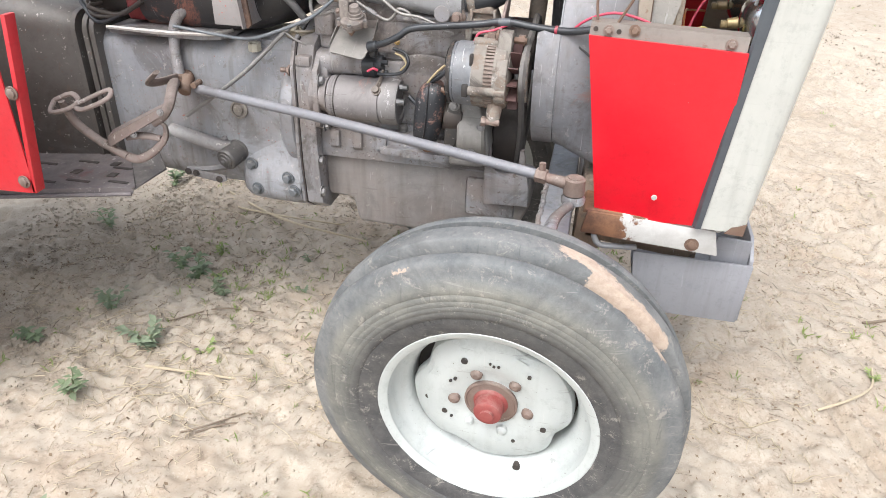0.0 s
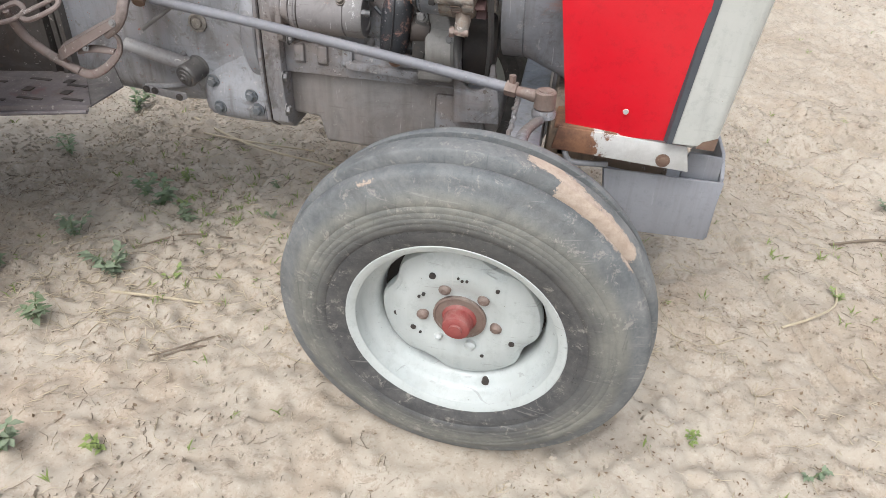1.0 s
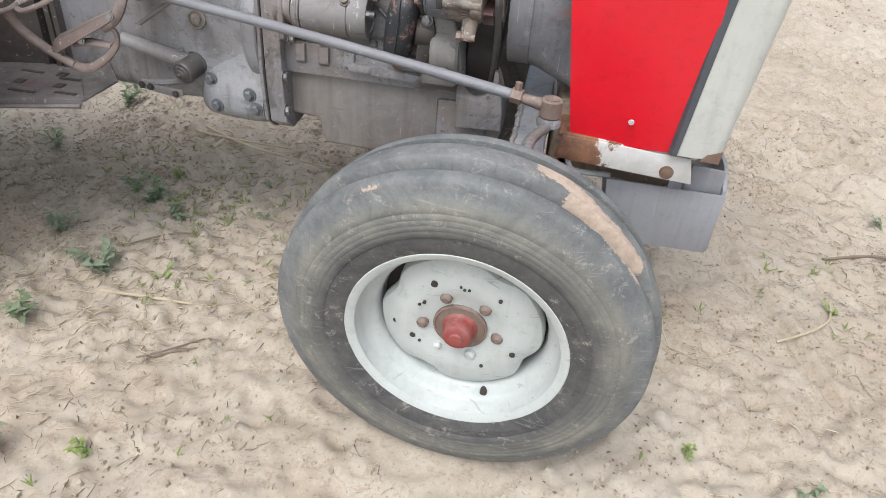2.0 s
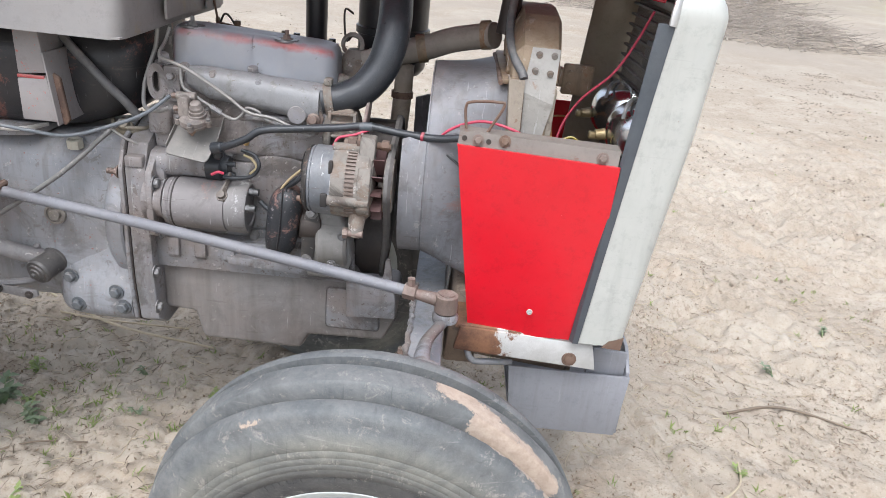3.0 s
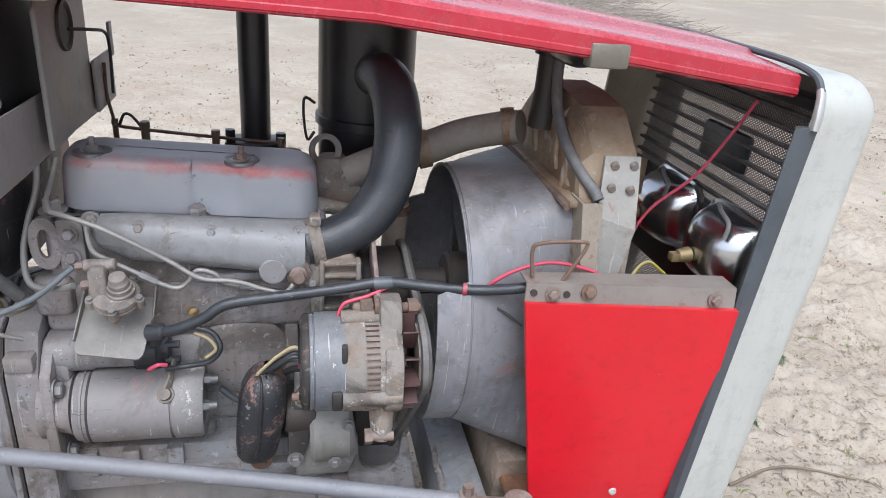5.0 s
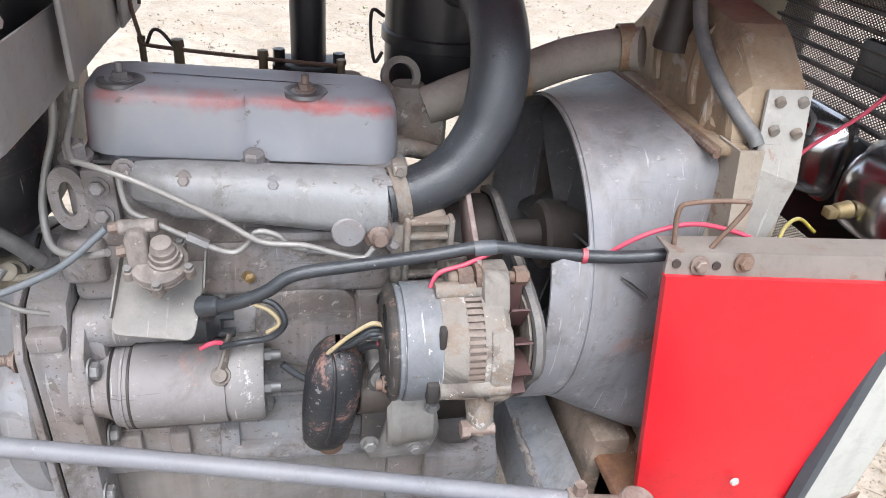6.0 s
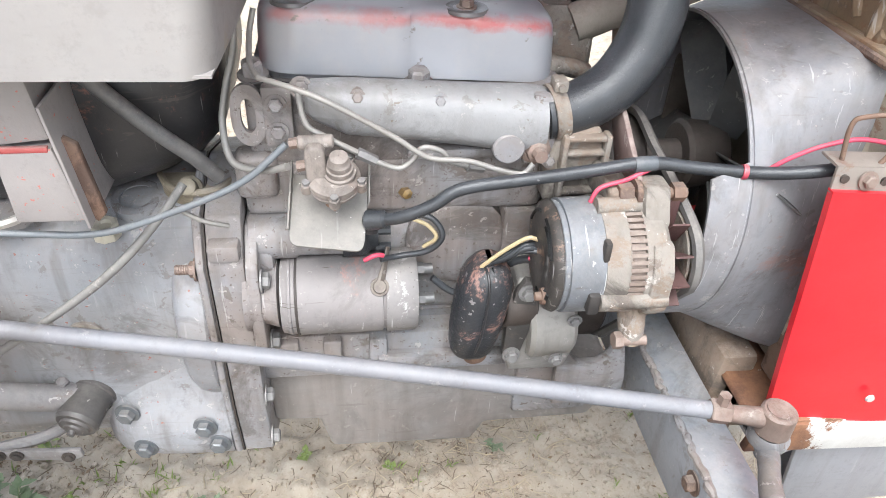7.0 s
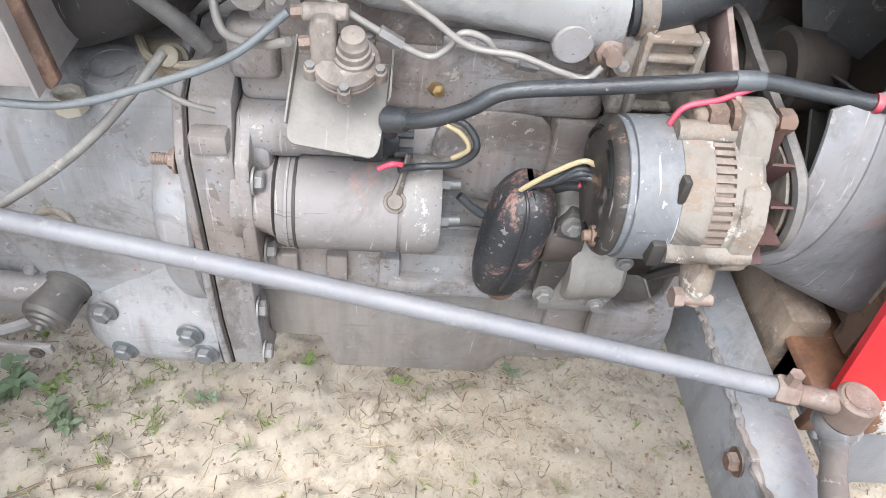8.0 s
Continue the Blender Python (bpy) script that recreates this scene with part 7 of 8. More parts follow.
for x, y in plan:
    lo_z = 1.146 + (-0.61 - x) * 0.012 + max(0.0, y + 0.28) * 0.034
    hi_z = 1.236 + (-0.61 - x) * 0.018 + max(0.0, y + 0.28) * 0.018
    sheet_v.append([bm.verts.new((x + dx, y, z)) for dx, z in ((-0.006 if x > -0.66 else 0.0, lo_z), (-0.003 if x > -0.66 else 0.0, lo_z + 0.006), (0.0, hi_z - 0.003), (0.0, hi_z))])
for p, q in zip(sheet_v, sheet_v[1:]):
    for k in range(3):
        bm.faces.new((p[k], q[k], q[k + 1], p[k + 1]))
bmesh.ops.recalc_face_normals(bm, faces=bm.faces)
bmesh.ops.solidify(bm, geom=list(bm.faces), thickness=0.003)
tray = part("tank_tray", bm, TRAY, tractor, "dusty grey sheet tray under the fuel tank", 50)
bm = B()
plate(bm, [(-1.35, -0.28, 1.156), (-1.35, 0.2, 1.165), (-0.59, 0.2, 1.164), (-0.617, -0.28, 1.148)], 0.003)
part("tray_floor", bm, TRAY, tray)
bm = B()
prism(bm, [(-0.13, 1.17), (0.09, 1.17), (0.09, 1.35), (0.07, 1.372), (-0.10, 1.372), (-0.13, 1.345)], "x", -0.592, -0.585, 0.003)
prism(bm, [(0.085, 1.17), (0.205, 1.17), (0.205, 1.25), (0.085, 1.25)], "x", -0.583, -0.578, 0.0015)
prism(bm, [(0.185, 1.24), (0.205, 1.24), (0.205, 1.295), (0.185, 1.295)], "x", -0.5785, -0.574, 0.0015)
part("upright_plate", bm, TRAY, tray)
bm = B()
lathe(bm, (-0.5845, -0.025, 1.315), (1, 0, 0), [(0.0, 0.034), (0.004, 0.033), (0.002, 0.028), (0.0006, 0.027), (0.0004, 0.0005)], 32)
part("pressed_hole", bm, DARK, tray, "dark round opening")
line("fuel_line", [(-0.58, -0.02, 1.31), (-0.56, 0.02, 1.305), (-0.555, 0.07, 1.295), (-0.555, 0.09, 1.27), (-0.557, 0.09, 1.20)], 0.0024, DARK, "thin dark fuel line", tray)
bm = B()
rr = []
for z, g in ((1.165, 0.05), (1.18, 0.02), (1.22, 0.0), (1.30, 0.0), (1.35, 0.012), (1.378, 0.04), (1.386, 0.08)):
    rr.append(rounded(-1.32 + g, -0.622 - g * 0.6, -0.245 + g * 1.4, 0.18 - g, 0.06, z, 6))
loft(bm, rr)


def tank_material():
    m, nt, b = shader("stained_bare_tank_metal")
    tc = nt.nodes.new("ShaderNodeTexCoord").outputs["Object"]
    col = mix(nt, ramp(nt, nz(nt, tc, 4, 7, 0.7, 0.8), 0.36, 0.50), (0.20, 0.115, 0.07), (0.36, 0.325, 0.265))
    col = mix(nt, ramp(nt, nz(nt, tc, 6, 6, 0.6, 0.3), 0.50, 0.62), col, (0.19, 0.22, 0.225))
    sep = nt.nodes.new("ShaderNodeSeparateXYZ")
    nt.links.new(tc, sep.inputs[0])
    edge = calc(nt, "ADD", calc(nt, "ADD", sep.outputs["X"], 0.9), calc(nt, "MULTIPLY", nz(nt, tc, 8, 5, 0.6), 0.06))
    col = mix(nt, ramp(nt, edge, 0.285, 0.30), col, (0.018, 0.018, 0.02))
    nt.links.new(col, b.inputs["Base Color"])
    b.inputs["Roughness"].default_value, b.inputs["Metallic"].default_value = 0.5, 0.0
    bump(nt, b, nz(nt, tc, 90, 5, 0.7), 0.15, 0.001)
    return m


tank = part("fuel_tank", bm, tank_material(), tractor, "stained fuel tank with bare and black patches")
bm = B()
fd = Vector((0.05, -0.72, 0.69)).normalized()
fc = Vector((-0.700, -0.212, 1.352))
lathe(bm, fc - fd * 0.01, fd, [(0.0, 0.045), (0.014, 0.044), (0.015, 0.038), (0.017, 0.036), (0.018, 0.0005)], 32)
flange_t = part("sender_flange", bm, RUST, tank, "rusty round sender flange")
a, b, d = axes(fd)
for k in range(5):
    t = 2 * math.pi * k / 5 + 0.3
    bm = B()
    bolt(bm, fc + fd * 0.0075 + (a * math.cos(t) + b * math.sin(t)) * 0.028, fd, 0.005, 0.006, False)
    part("flange_screw", bm, BOLT, flange_t)
PINK = worn("pinkish_primer", (0.29, 0.245, 0.24), (0.23, 0.19, 0.185), 0.5, dust=0.2, patch=(0.35, 0.24, 0.2), patch_amt=0.35)
line("throttle_rod", [(-1.0, -0.262, 1.255), (-0.80, -0.26, 1.25), (-0.70, -0.258, 1.243), (-0.625, -0.258, 1.24)], 0.0062, PINK, "pink primed throttle rod", tray)
bm = B()
lathe(bm, (-0.618, -0.276, 1.232), (0, 1, 0.2), [(0.0, 0.0005), (0.0, 0.008), (0.004, 0.014), (0.016, 0.014), (0.02, 0.008)], 18)
tube(bm, [(-0.612, -0.262, 1.225), (-0.609, -0.262, 1.25), (-0.607, -0.262, 1.282), (-0.618, -0.264, 1.29)], [0.009, 0.008, 0.008, 0.006], 8, 6, 0.6)
cyl(bm, (-0.618, -0.266, 1.285), (-0.63, -0.268, 1.287), 0.0085, n=10)
bolt(bm, (-0.600, -0.26, 1.262), (1, -0.3, 0), 0.006, 0.007, False)
part("rod_end", bm, PINK, tray, "pink primed rod end")

bm = B()
rr = []
for x, z0, y0, rad_ in ((-0.646, 1.03, -0.06, 0.03), (-0.655, 0.99, -0.10, 0.05), (-0.68, 0.968, -0.128, 0.065), (-0.72, 0.948, -0.142, 0.075), (-0.79, 0.925, -0.15, 0.08), (-0.88, 0.915, -0.152, 0.08), (-1.1, 0.915, -0.152, 0.08)):
    rr.append([(x, u, v) for u, v, _ in rounded(y0, 0.14, z0, 1.142, rad_, 0, 8)])
loft(bm, rr)
part("lower_tank", bm, worn("black_rust_stained_paint", (0.018, 0.018, 0.02), (0.035, 0.034, 0.037), 0.4, dust=0.04, patch=(0.2, 0.082, 0.06), patch_amt=0.47, patch_scale=4.2, scratch=0.3, spots=(0.3, 0.28, 0.26), spot_amt=0.26), tractor, "black rust-stained lower tank")
bm = B()
prism(bm, [(-0.855, 0.962), (-0.782, 0.962), (-0.796, 1.052), (-0.855, 1.046)], "y", -0.224, -0.13, 0.004)
prism(bm, [(-0.855, 1.052), (-0.797, 1.058), (-0.806, 1.146), (-0.855, 1.146)], "y", -0.219, -0.13, 0.004)
gbox = part("control_box", bm, worn("pinkish_grey_box", (0.28, 0.26, 0.258), (0.22, 0.205, 0.205), 0.5, dust=0.2, spots=(0.4, 0.12, 0.1), spot_amt=0.32), tractor, "grey steel bracket box with red paint marks")
BOXP = gbox.data.materials[0]
bm = B()
prism(bm, [(-0.781, 0.958), (-0.7775, 0.958), (-0.792, 1.10), (-0.7955, 1.10)], "y", -0.232, -0.10, 0.001)
part("front_plate", bm, BOXP, gbox)
bm = B()
box(bm, (-0.853, -0.2245, 1.047), (-0.800, -0.219, 1.0535), 0.001)
part("red_line", bm, worn("old_red_line", (0.4, 0.06, 0.06), (0.3, 0.05, 0.05), 0.5), gbox)
bm = B()
prism(bm, [(-0.79, 1.06), (-0.775, 1.05), (-0.765, 0.965), (-0.775, 0.955), (-0.79, 0.97)], "y", -0.215, -0.205, 0.002)
part("bent_tab", bm, RUST, gbox)

# gearbox top cover, levers and steering column parts
bm = B()
prism(bm, [(-1.19, -0.165), (-0.93, -0.168), (-0.885, -0.15), (-0.87, -0.10), (-0.87, 0.05), (-1.19, 0.05)], "z", 0.905, 0.922, 0.004)
top_cover = part("top_cover", bm, GREY, tractor, "grey gearbox top cover with a bare edge")
bm = B()
tube(bm, [(-1.19, -0.168, 0.921), (-1.05, -0.171, 0.919), (-0.95, -0.172, 0.921), (-0.895, -0.158, 0.922), (-0.872, -0.11, 0.922)], [0.005, 0.0065, 0.004, 0.006, 0.005], 6, 8)
part("bare_edge", bm, worn("bare_bright_edge", (0.6, 0.58, 0.56), (0.5, 0.48, 0.46), 0.4, 0.5), top_cover)
line("steering_lever", [(-0.94, -0.10, 1.02), (-0.965, -0.13, 0.985), (-1.005, -0.145, 0.945), (-1.015, -0.155, 0.88), (-1.005, -0.17, 0.81)], 0.014, GREY, "grey bent steering drop arm")
bm = B()
cyl(bm, (-1.0, -0.14, 0.80), (-1.0, -0.2, 0.80), 0.02, 0.018, 24, 0.003)
cyl(bm, (-1.0, -0.2, 0.80), (-1.0, -0.215, 0.80), 0.014, 0.014, 6)
part("pedal_shaft", bm, RUST, tractor, "rusty pedal shaft")
bm = B()
box(bm, (-1.02, -0.06, 0.92), (-0.93, 0.05, 1.14), 0.01, 3)
box(bm, (-1.3, -0.1, 0.94), (-1.08, 0.08, 1.03), 0.02, 3)
cyl(bm, (-1.25, -0.1, 1.02), (-1.22, -0.15, 1.0), 0.03, 0.028, 18, 0.004)
part("steering_box", bm, DARK, tractor, "dark oily steering box")
bm = B()
box(bm, (-1.16, -0.12, 0.93), (-1.10, -0.02, 1.0), 0.012, 3)
part("red_lever_base", bm, worn("dark_red_paint", (0.2, 0.02, 0.025), (0.14, 0.02, 0.02), 0.5, dust=0.2), tractor, "dark red lever base")
line("gear_lever", [(-1.07, -0.05, 0.92), (-1.075, -0.08, 1.0), (-1.09, -0.1, 1.12)], 0.012, GREY, "grey gear lever")
for k in range(3):
    line("loose_cable", [(-1.28 + 0.03 * k, -0.13, 0.97), (-1.22, -0.16 - 0.01 * k, 0.93 + 0.02 * k), (-1.16, -0.15, 0.95), (-1.08, -0.12 - 0.02 * k, 0.99)], 0.006, DARK if k else HOSE, "dark loose cable")

# rusty pedals
PED = worn("brown_rusty_pedal", (0.115, 0.082, 0.072), (0.19, 0.155, 0.14), 0.6, 0.1, dust=0.1, grime=0.5, patch=(0.13, 0.065, 0.055), patch_amt=0.42, grain=0.3)
bm = B()
tube(bm, [(-1.0, -0.21, 0.80), (-0.962, -0.27, 0.822), (-0.942, -0.315, 0.815), (-0.945, -0.33, 0.79), (-0.965, -0.33, 0.764), (-0.995, -0.328, 0.742)], [0.018, 0.017, 0.016, 0.015, 0.013], 12, 6, 0.7)
tube(bm, [(-1.0, -0.2, 0.815), (-1.01, -0.26, 0.82), (-1.005, -0.30, 0.835), (-0.975, -0.31, 0.862)], [0.016, 0.014, 0.011], 10, 6, 0.5)
pedal = part("brake_pedal", bm, PED, tractor, "rusty bent brake pedal")
bm = B()
plate(bm, [(-0.955, -0.337, 0.787), (-1.121, -0.345, 0.696), (-1.116, -0.349, 0.673), (-0.964, -0.341, 0.764)], 0.005)
plate(bm, [(-0.955, -0.336, 0.789), (-0.955, -0.302, 0.794), (-1.128, -0.308, 0.703), (-1.121, -0.344, 0.698)], 0.005)
plate(bm, [(-1.119, -0.345, 0.697), (-1.145, -0.335, 0.664), (-1.112, -0.335, 0.661), (-1.108, -0.348, 0.677)], 0.005)
part("pedal_channel", bm, PED, pedal, "bent rusty pedal channel")
bm = B()
tube(bm, [(-1.136, -0.33, 0.667), (-1.091, -0.332, 0.646), (-1.055, -0.333, 0.640), (-1.012, -0.332, 0.662), (-0.972, -0.33, 0.702), (-0.966, -0.328, 0.732), (-0.979, -0.328, 0.745)], [0.009, 0.011, 0.0125, 0.012, 0.010, 0.008], 12, 6, 0.6)
tube(bm, [(-1.08, -0.325, 0.694), (-1.035, -0.325, 0.702), (-0.985, -0.327, 0.70)], [0.011, 0.010, 0.008], 10, 5, 0.5)
part("pedal_pad", bm, PED, pedal)
bm = B()
bolt(bm, (-1.052, -0.337, 0.709), (0, -1, 0.2), 0.007, 0.006)
part("pedal_bolt", bm, BOLT, pedal)
bm = B()
bolt(bm, (-0.962, -0.343, 0.775), (0, -1, 0.2), 0.006, 0.006)
part("pedal_bolt", bm, BOLT, pedal)
bm = B()
tube(bm, [(-1.215, -0.36, 0.785), (-1.222, -0.34, 0.752), (-1.211, -0.33, 0.716), (-1.175, -0.33, 0.688), (-1.136, -0.332, 0.666), (-1.085, -0.335, 0.645)], [0.008, 0.011, 0.011, 0.011, 0.010], 12, 6, 0.7)
pedal2 = part("clutch_pedal", bm, PED, tractor, "rusty twin-pad pedal")
for loop in (((-1.235, -0.36, 0.785), (-1.19, -0.352, 0.803), (-1.163, -0.365, 0.792), (-1.182, -0.385, 0.776), (-1.228, -0.388, 0.766)), ((-1.172, -0.375, 0.782), (-1.143, -0.38, 0.777), (-1.076, -0.37, 0.808), (-1.083, -0.35, 0.822), (-1.135, -0.355, 0.80))):
    bm = B()
    tube(bm, list(loop) + [loop[0]], 0.0068, 8, 4, 0.7)
    part("pedal_frame", bm, PED, pedal2)

# slotted foot step
STEP = worn("scuffed_step_plate", (0.135, 0.12, 0.125), (0.09, 0.077, 0.08), 0.5, dust=0.12, grime=0.5, patch=(0.13, 0.06, 0.06), patch_amt=0.42, spots=(0.32, 0.3, 0.3), spot_amt=0.27)
bm = B()
plate(bm, [(-1.62, -0.12, 0.556), (-1.62, -0.49, 0.556), (-1.084, -0.333, 0.556), (-1.206, -0.165, 0.556)], 0.004)
plate(bm, [(-1.62, -0.494, 0.557), (-1.62, -0.494, 0.53), (-1.09, -0.339, 0.54), (-1.086, -0.337, 0.557)], 0.004)
tube(bm, [(-1.62, -0.497, 0.535), (-1.35, -0.42, 0.538), (-1.092, -0.342, 0.541)], 0.0055, 8, 4)
step_p = part("foot_step", bm, STEP, tractor, "scuffed grey slotted foot step")
bm = B()
plate(bm, [(-1.204, -0.168, 0.552), (-1.089, -0.2, 0.616), (-1.072, -0.203, 0.553), (-1.088, -0.330, 0.548)], 0.004)
part("step_gusset", bm, worn("dull_brown_gusset", (0.085, 0.078, 0.078), (0.065, 0.058, 0.056), 0.6, dust=0.12, grime=0.4), step_p, "dull brown support plate")
for k, (x, y, w, turned) in enumerate(((-1.30, -0.22, 0.03, 0), (-1.22, -0.215, 0.012, 1), (-1.185, -0.235, 0.028, 0), (-1.29, -0.285, 0.012, 1), (-1.185, -0.28, 0.012, 1), (-1.25, -0.335, 0.034, 0), (-1.145, -0.315, 0.028, 0), (-1.33, -0.36, 0.03, 0), (-1.40, -0.26, 0.03, 0), (-1.42, -0.33, 0.012, 1))):
    bm = B()
    hx, hy = (w, 0.006) if not turned else (0.012, 0.013)
    box(bm, (x - hx, y - hy, 0.5555), (x + hx, y + hy, 0.5585), 0.002)
    part("slot", bm, DARK, step_p)

# rear red fender
bm = B()
rr = []
for x, y, z0, z1 in ((-1.232, -0.50, 0.60, 0.93), (-1.24, -0.50, 0.60, 0.98), (-1.30, -0.505, 0.60, 1.12), (-1.45, -0.51, 0.60, 1.25), (-1.7, -0.51, 0.6, 1.3)):
    rr.append([(x, y, z0), (x, y, z1), (x, y + 0.004, z1), (x, y + 0.004, z0)])
loft(bm, rr)
prism(bm, [(-1.24, 0.60), (-1.228, 0.60), (-1.176, 1.02), (-1.188, 1.02)], "y", -0.50, -0.47, 0.002)
fender = part("fender", bm, worn("faded_red_fender", (0.55, 0.02, 0.03), (0.45, 0.02, 0.028), 0.45, dust=0.1, spots=(0.3, 0.12, 0.1), spot_amt=0.27), tractor, "faded red rear fender")
bm = B()
bolt(bm, (-1.25, -0.503, 0.63), (0, -1, 0), 0.011, 0.008)
part("fender_bolt", bm, JOINT, fender)
bm = B()
bolt(bm, (-1.212, -0.503, 0.85), (0, -1, 0), 0.011, 0.008)
part("fender_bolt", bm, JOINT, fender)

# big rear wheel under the fender: out of view, added to block sky light
RW = Vector((-2.15, -0.50, 0.66))
bm = B()
lathe(bm, RW, (0, -1, 0), [(0.0, 0.3), (0.0, 0.58), (0.03, 0.64), (0.1, 0.66), (0.2, 0.66), (0.27, 0.64), (0.3, 0.58), (0.3, 0.36), (0.26, 0.33), (0.1, 0.3), (0.0, 0.3)], 64)
rear = part("unseen_rear_wheel", bm, HOSE, tractor, "large black rear tyre out of view, added to cast shade")
for k in range(22):
    t = 2 * math.pi * k / 22
    for sd in (0, 1):
        bm = B()
        m = Matrix.Translation(RW) @ Matrix.Rotation(t + sd * 0.14, 4, "Y") @ pose(0, -0.075 - 0.15 * sd, 0.655, 0, 0, 35 if sd else -35)
        box(bm, (-0.03, -0.09, -0.02), (0.03, 0.09, 0.03), 0.006, 1, m)
        part("tread_lug", bm, HOSE, rear)
bm = B()
lathe(bm, RW + Vector((0, -0.08, 0)), (0, -1, 0), [(0.0, 0.001), (0.0, 0.28), (0.1, 0.31), (0.18, 0.34)], 40)
part("rear_rim", bm, RIM_WHITE, rear)

# the other front wheel, behind the engine
far = copy_thing(bpy.data.objects["front_wheel"], Matrix.Identity(4))
far.parent = tractor
far.matrix_basis = Matrix.Translation((-0.02, 0.6, 0.376)) @ Matrix.Rotation(radians(180), 4, "Z")

# ---- the yard beyond ----
def gz(x, y):
    return float(ground_height(x, y))


WOOD = worn("weathered_grey_wood", (0.37, 0.355, 0.33), (0.26, 0.245, 0.23), 0.8, dust=0.2, grain=0.4, scale=9)
TWIG = worn("dry_twig_bark", (0.21, 0.16, 0.115), (0.13, 0.1, 0.072), 0.85, dust=0.1)
STRAW = worn("dry_straw", (0.47, 0.40, 0.29), (0.36, 0.295, 0.2), 0.8, dust=0.0)
MUD = worn("dried_mud_plaster", (0.40, 0.32, 0.23), (0.33, 0.26, 0.185), 0.95, dust=0.1, grain=0.5, scale=2)

# tipped flat farm cart
CX, CY = 5.95, 18.2
cart = thing("farm_cart", "weathered two-wheeled wooden farm cart tipped on its drawbar", "cart", (CX + 1.0, CY + 1.2, gz(CX + 1, CY + 1.2)))
c0, c1, c2, c3 = Vector((5.95, 18.0, 0.62)), Vector((7.95, 18.0, 0.70)), Vector((7.99, 20.5, 2.12)), Vector((5.82, 20.5, 1.96))
for k in range(9):
    u0, u1 = k / 9 + 0.003, (k + 1) / 9 - 0.003
    bm = B()
    plate(bm, [c0.lerp(c3, u0), c1.lerp(c2, u0), c1.lerp(c2, u1), c0.lerp(c3, u1)], 0.05)
    part("plank", bm, WOOD, cart)
for p, q in ((c0, c3), (c1, c2)):
    bm = B()
    tube(bm, [p + Vector((0, 0, 0.02)), q + Vector((0, 0, 0.02))], 0.05, 6, 4)
    part("side_rail", bm, TWIG, cart)
for x in (5.86, 8.0):
    bm = B()
    z = gz(x, 18.75) + 0.48
    lathe(bm, (x - 0.12, 18.75, z), (1, 0, 0), [(0.0, 0.24), (0.0, 0.44), (0.04, 0.49), (0.19, 0.49), (0.23, 0.44), (0.23, 0.24), (0.12, 0.22), (0.0, 0.24)], 36)
    wheel = part("wheel", bm, BLACK, cart, "black rubber cart wheel")
    bm = B()
    lathe(bm, (x - 0.04, 18.75, z), (1, 0, 0), [(0.0, 0.001), (0.0, 0.24), (0.06, 0.24), (0.06, 0.001)], 24)
    part("hub", bm, RUST, wheel)
bm = B()
cyl(bm, (5.9, 18.75, gz(6, 18.75) + 0.48), (8.0, 18.75, gz(8, 18.75) + 0.48), 0.05, n=12)
part("axle", bm, DARK, cart)
for x0 in (6.5, 7.3):
    bm = B()
    tube(bm, [(x0, 18.8, gz(x0, 18.8) + 0.5), (x0 + 0.1, 17.6, gz(x0, 17.6) + 0.25), (6.95, 16.6, gz(6.95, 16.6) + 0.04)], 0.05, 8, 5)
    part("drawbar", bm, WOOD, cart)
sack = thing("cloth_bundle", "bundle of coloured cloth and sacks on the cart", "bundle", (7.75, 18.0, 0.7))
for k, (dx, dz, r, col) in enumerate(((0.0, 0.05, 0.2, (0.5, 0.3, 0.06)), (0.22, -0.02, 0.17, (0.55, 0.2, 0.06)), (-0.2, 0.16, 0.16, (0.25, 0.3, 0.3)), (0.05, 0.22, 0.18, (0.32, 0.34, 0.32)), (0.36, -0.1, 0.14, (0.5, 0.45, 0.4)))):
    bm = B()
    bmesh.ops.create_icosphere(bm, subdivisions=3, radius=r)
    for v in bm.verts:
        v.co *= 1 + 0.25 * noise.noise(v.co * 9 + Vector((k * 7, 0, 0)))
        v.co += Vector((7.75 + dx, 17.93, 0.72 + dz))
    part("cloth", bm, worn("cloth_%s" % "abcde"[k], col, tuple(c * 0.7 for c in col), 0.9, dust=0.1), sack)

# low mud wall and a tree trunk in front of it
bm = B()
rr = []
for k in range(24):
    u = k / 23
    x, y = -2.2 + 5.4 * u, 25.9 + 3.3 * u
    z = gz(x, y)
    w = 0.22 + 0.03 * noise.noise(Vector((k * 0.6, 0, 0)))
    h = 1.0 + 0.06 * noise.noise(Vector((k * 0.5, 3, 0)))
    d = Vector((-3.3, 5.4, 0)).normalized()
    o = [(-w, -0.1), (-w * 0.95, h * 0.6), (-w * 0.8, h), (w * 0.8, h), (w, h * 0.5), (w, -0.1)]
    rr.append([(x + d.x * a_, y + d.y * a_, z + b_) for a_, b_ in o])
bm2 = bm
loft(bm2, rr)
wall = part("mud_wall", bm2, MUD)
tagged(wall, "low dried mud wall across the yard", "wall", kind="structure")
LEAF = worn("dusty_green_leaf", (0.15, 0.215, 0.10), (0.105, 0.16, 0.07), 0.6, dust=0.15)
LEAF_BG = worn("grey_green_leaf", (0.17, 0.225, 0.14), (0.12, 0.165, 0.10), 0.7, dust=0.2)


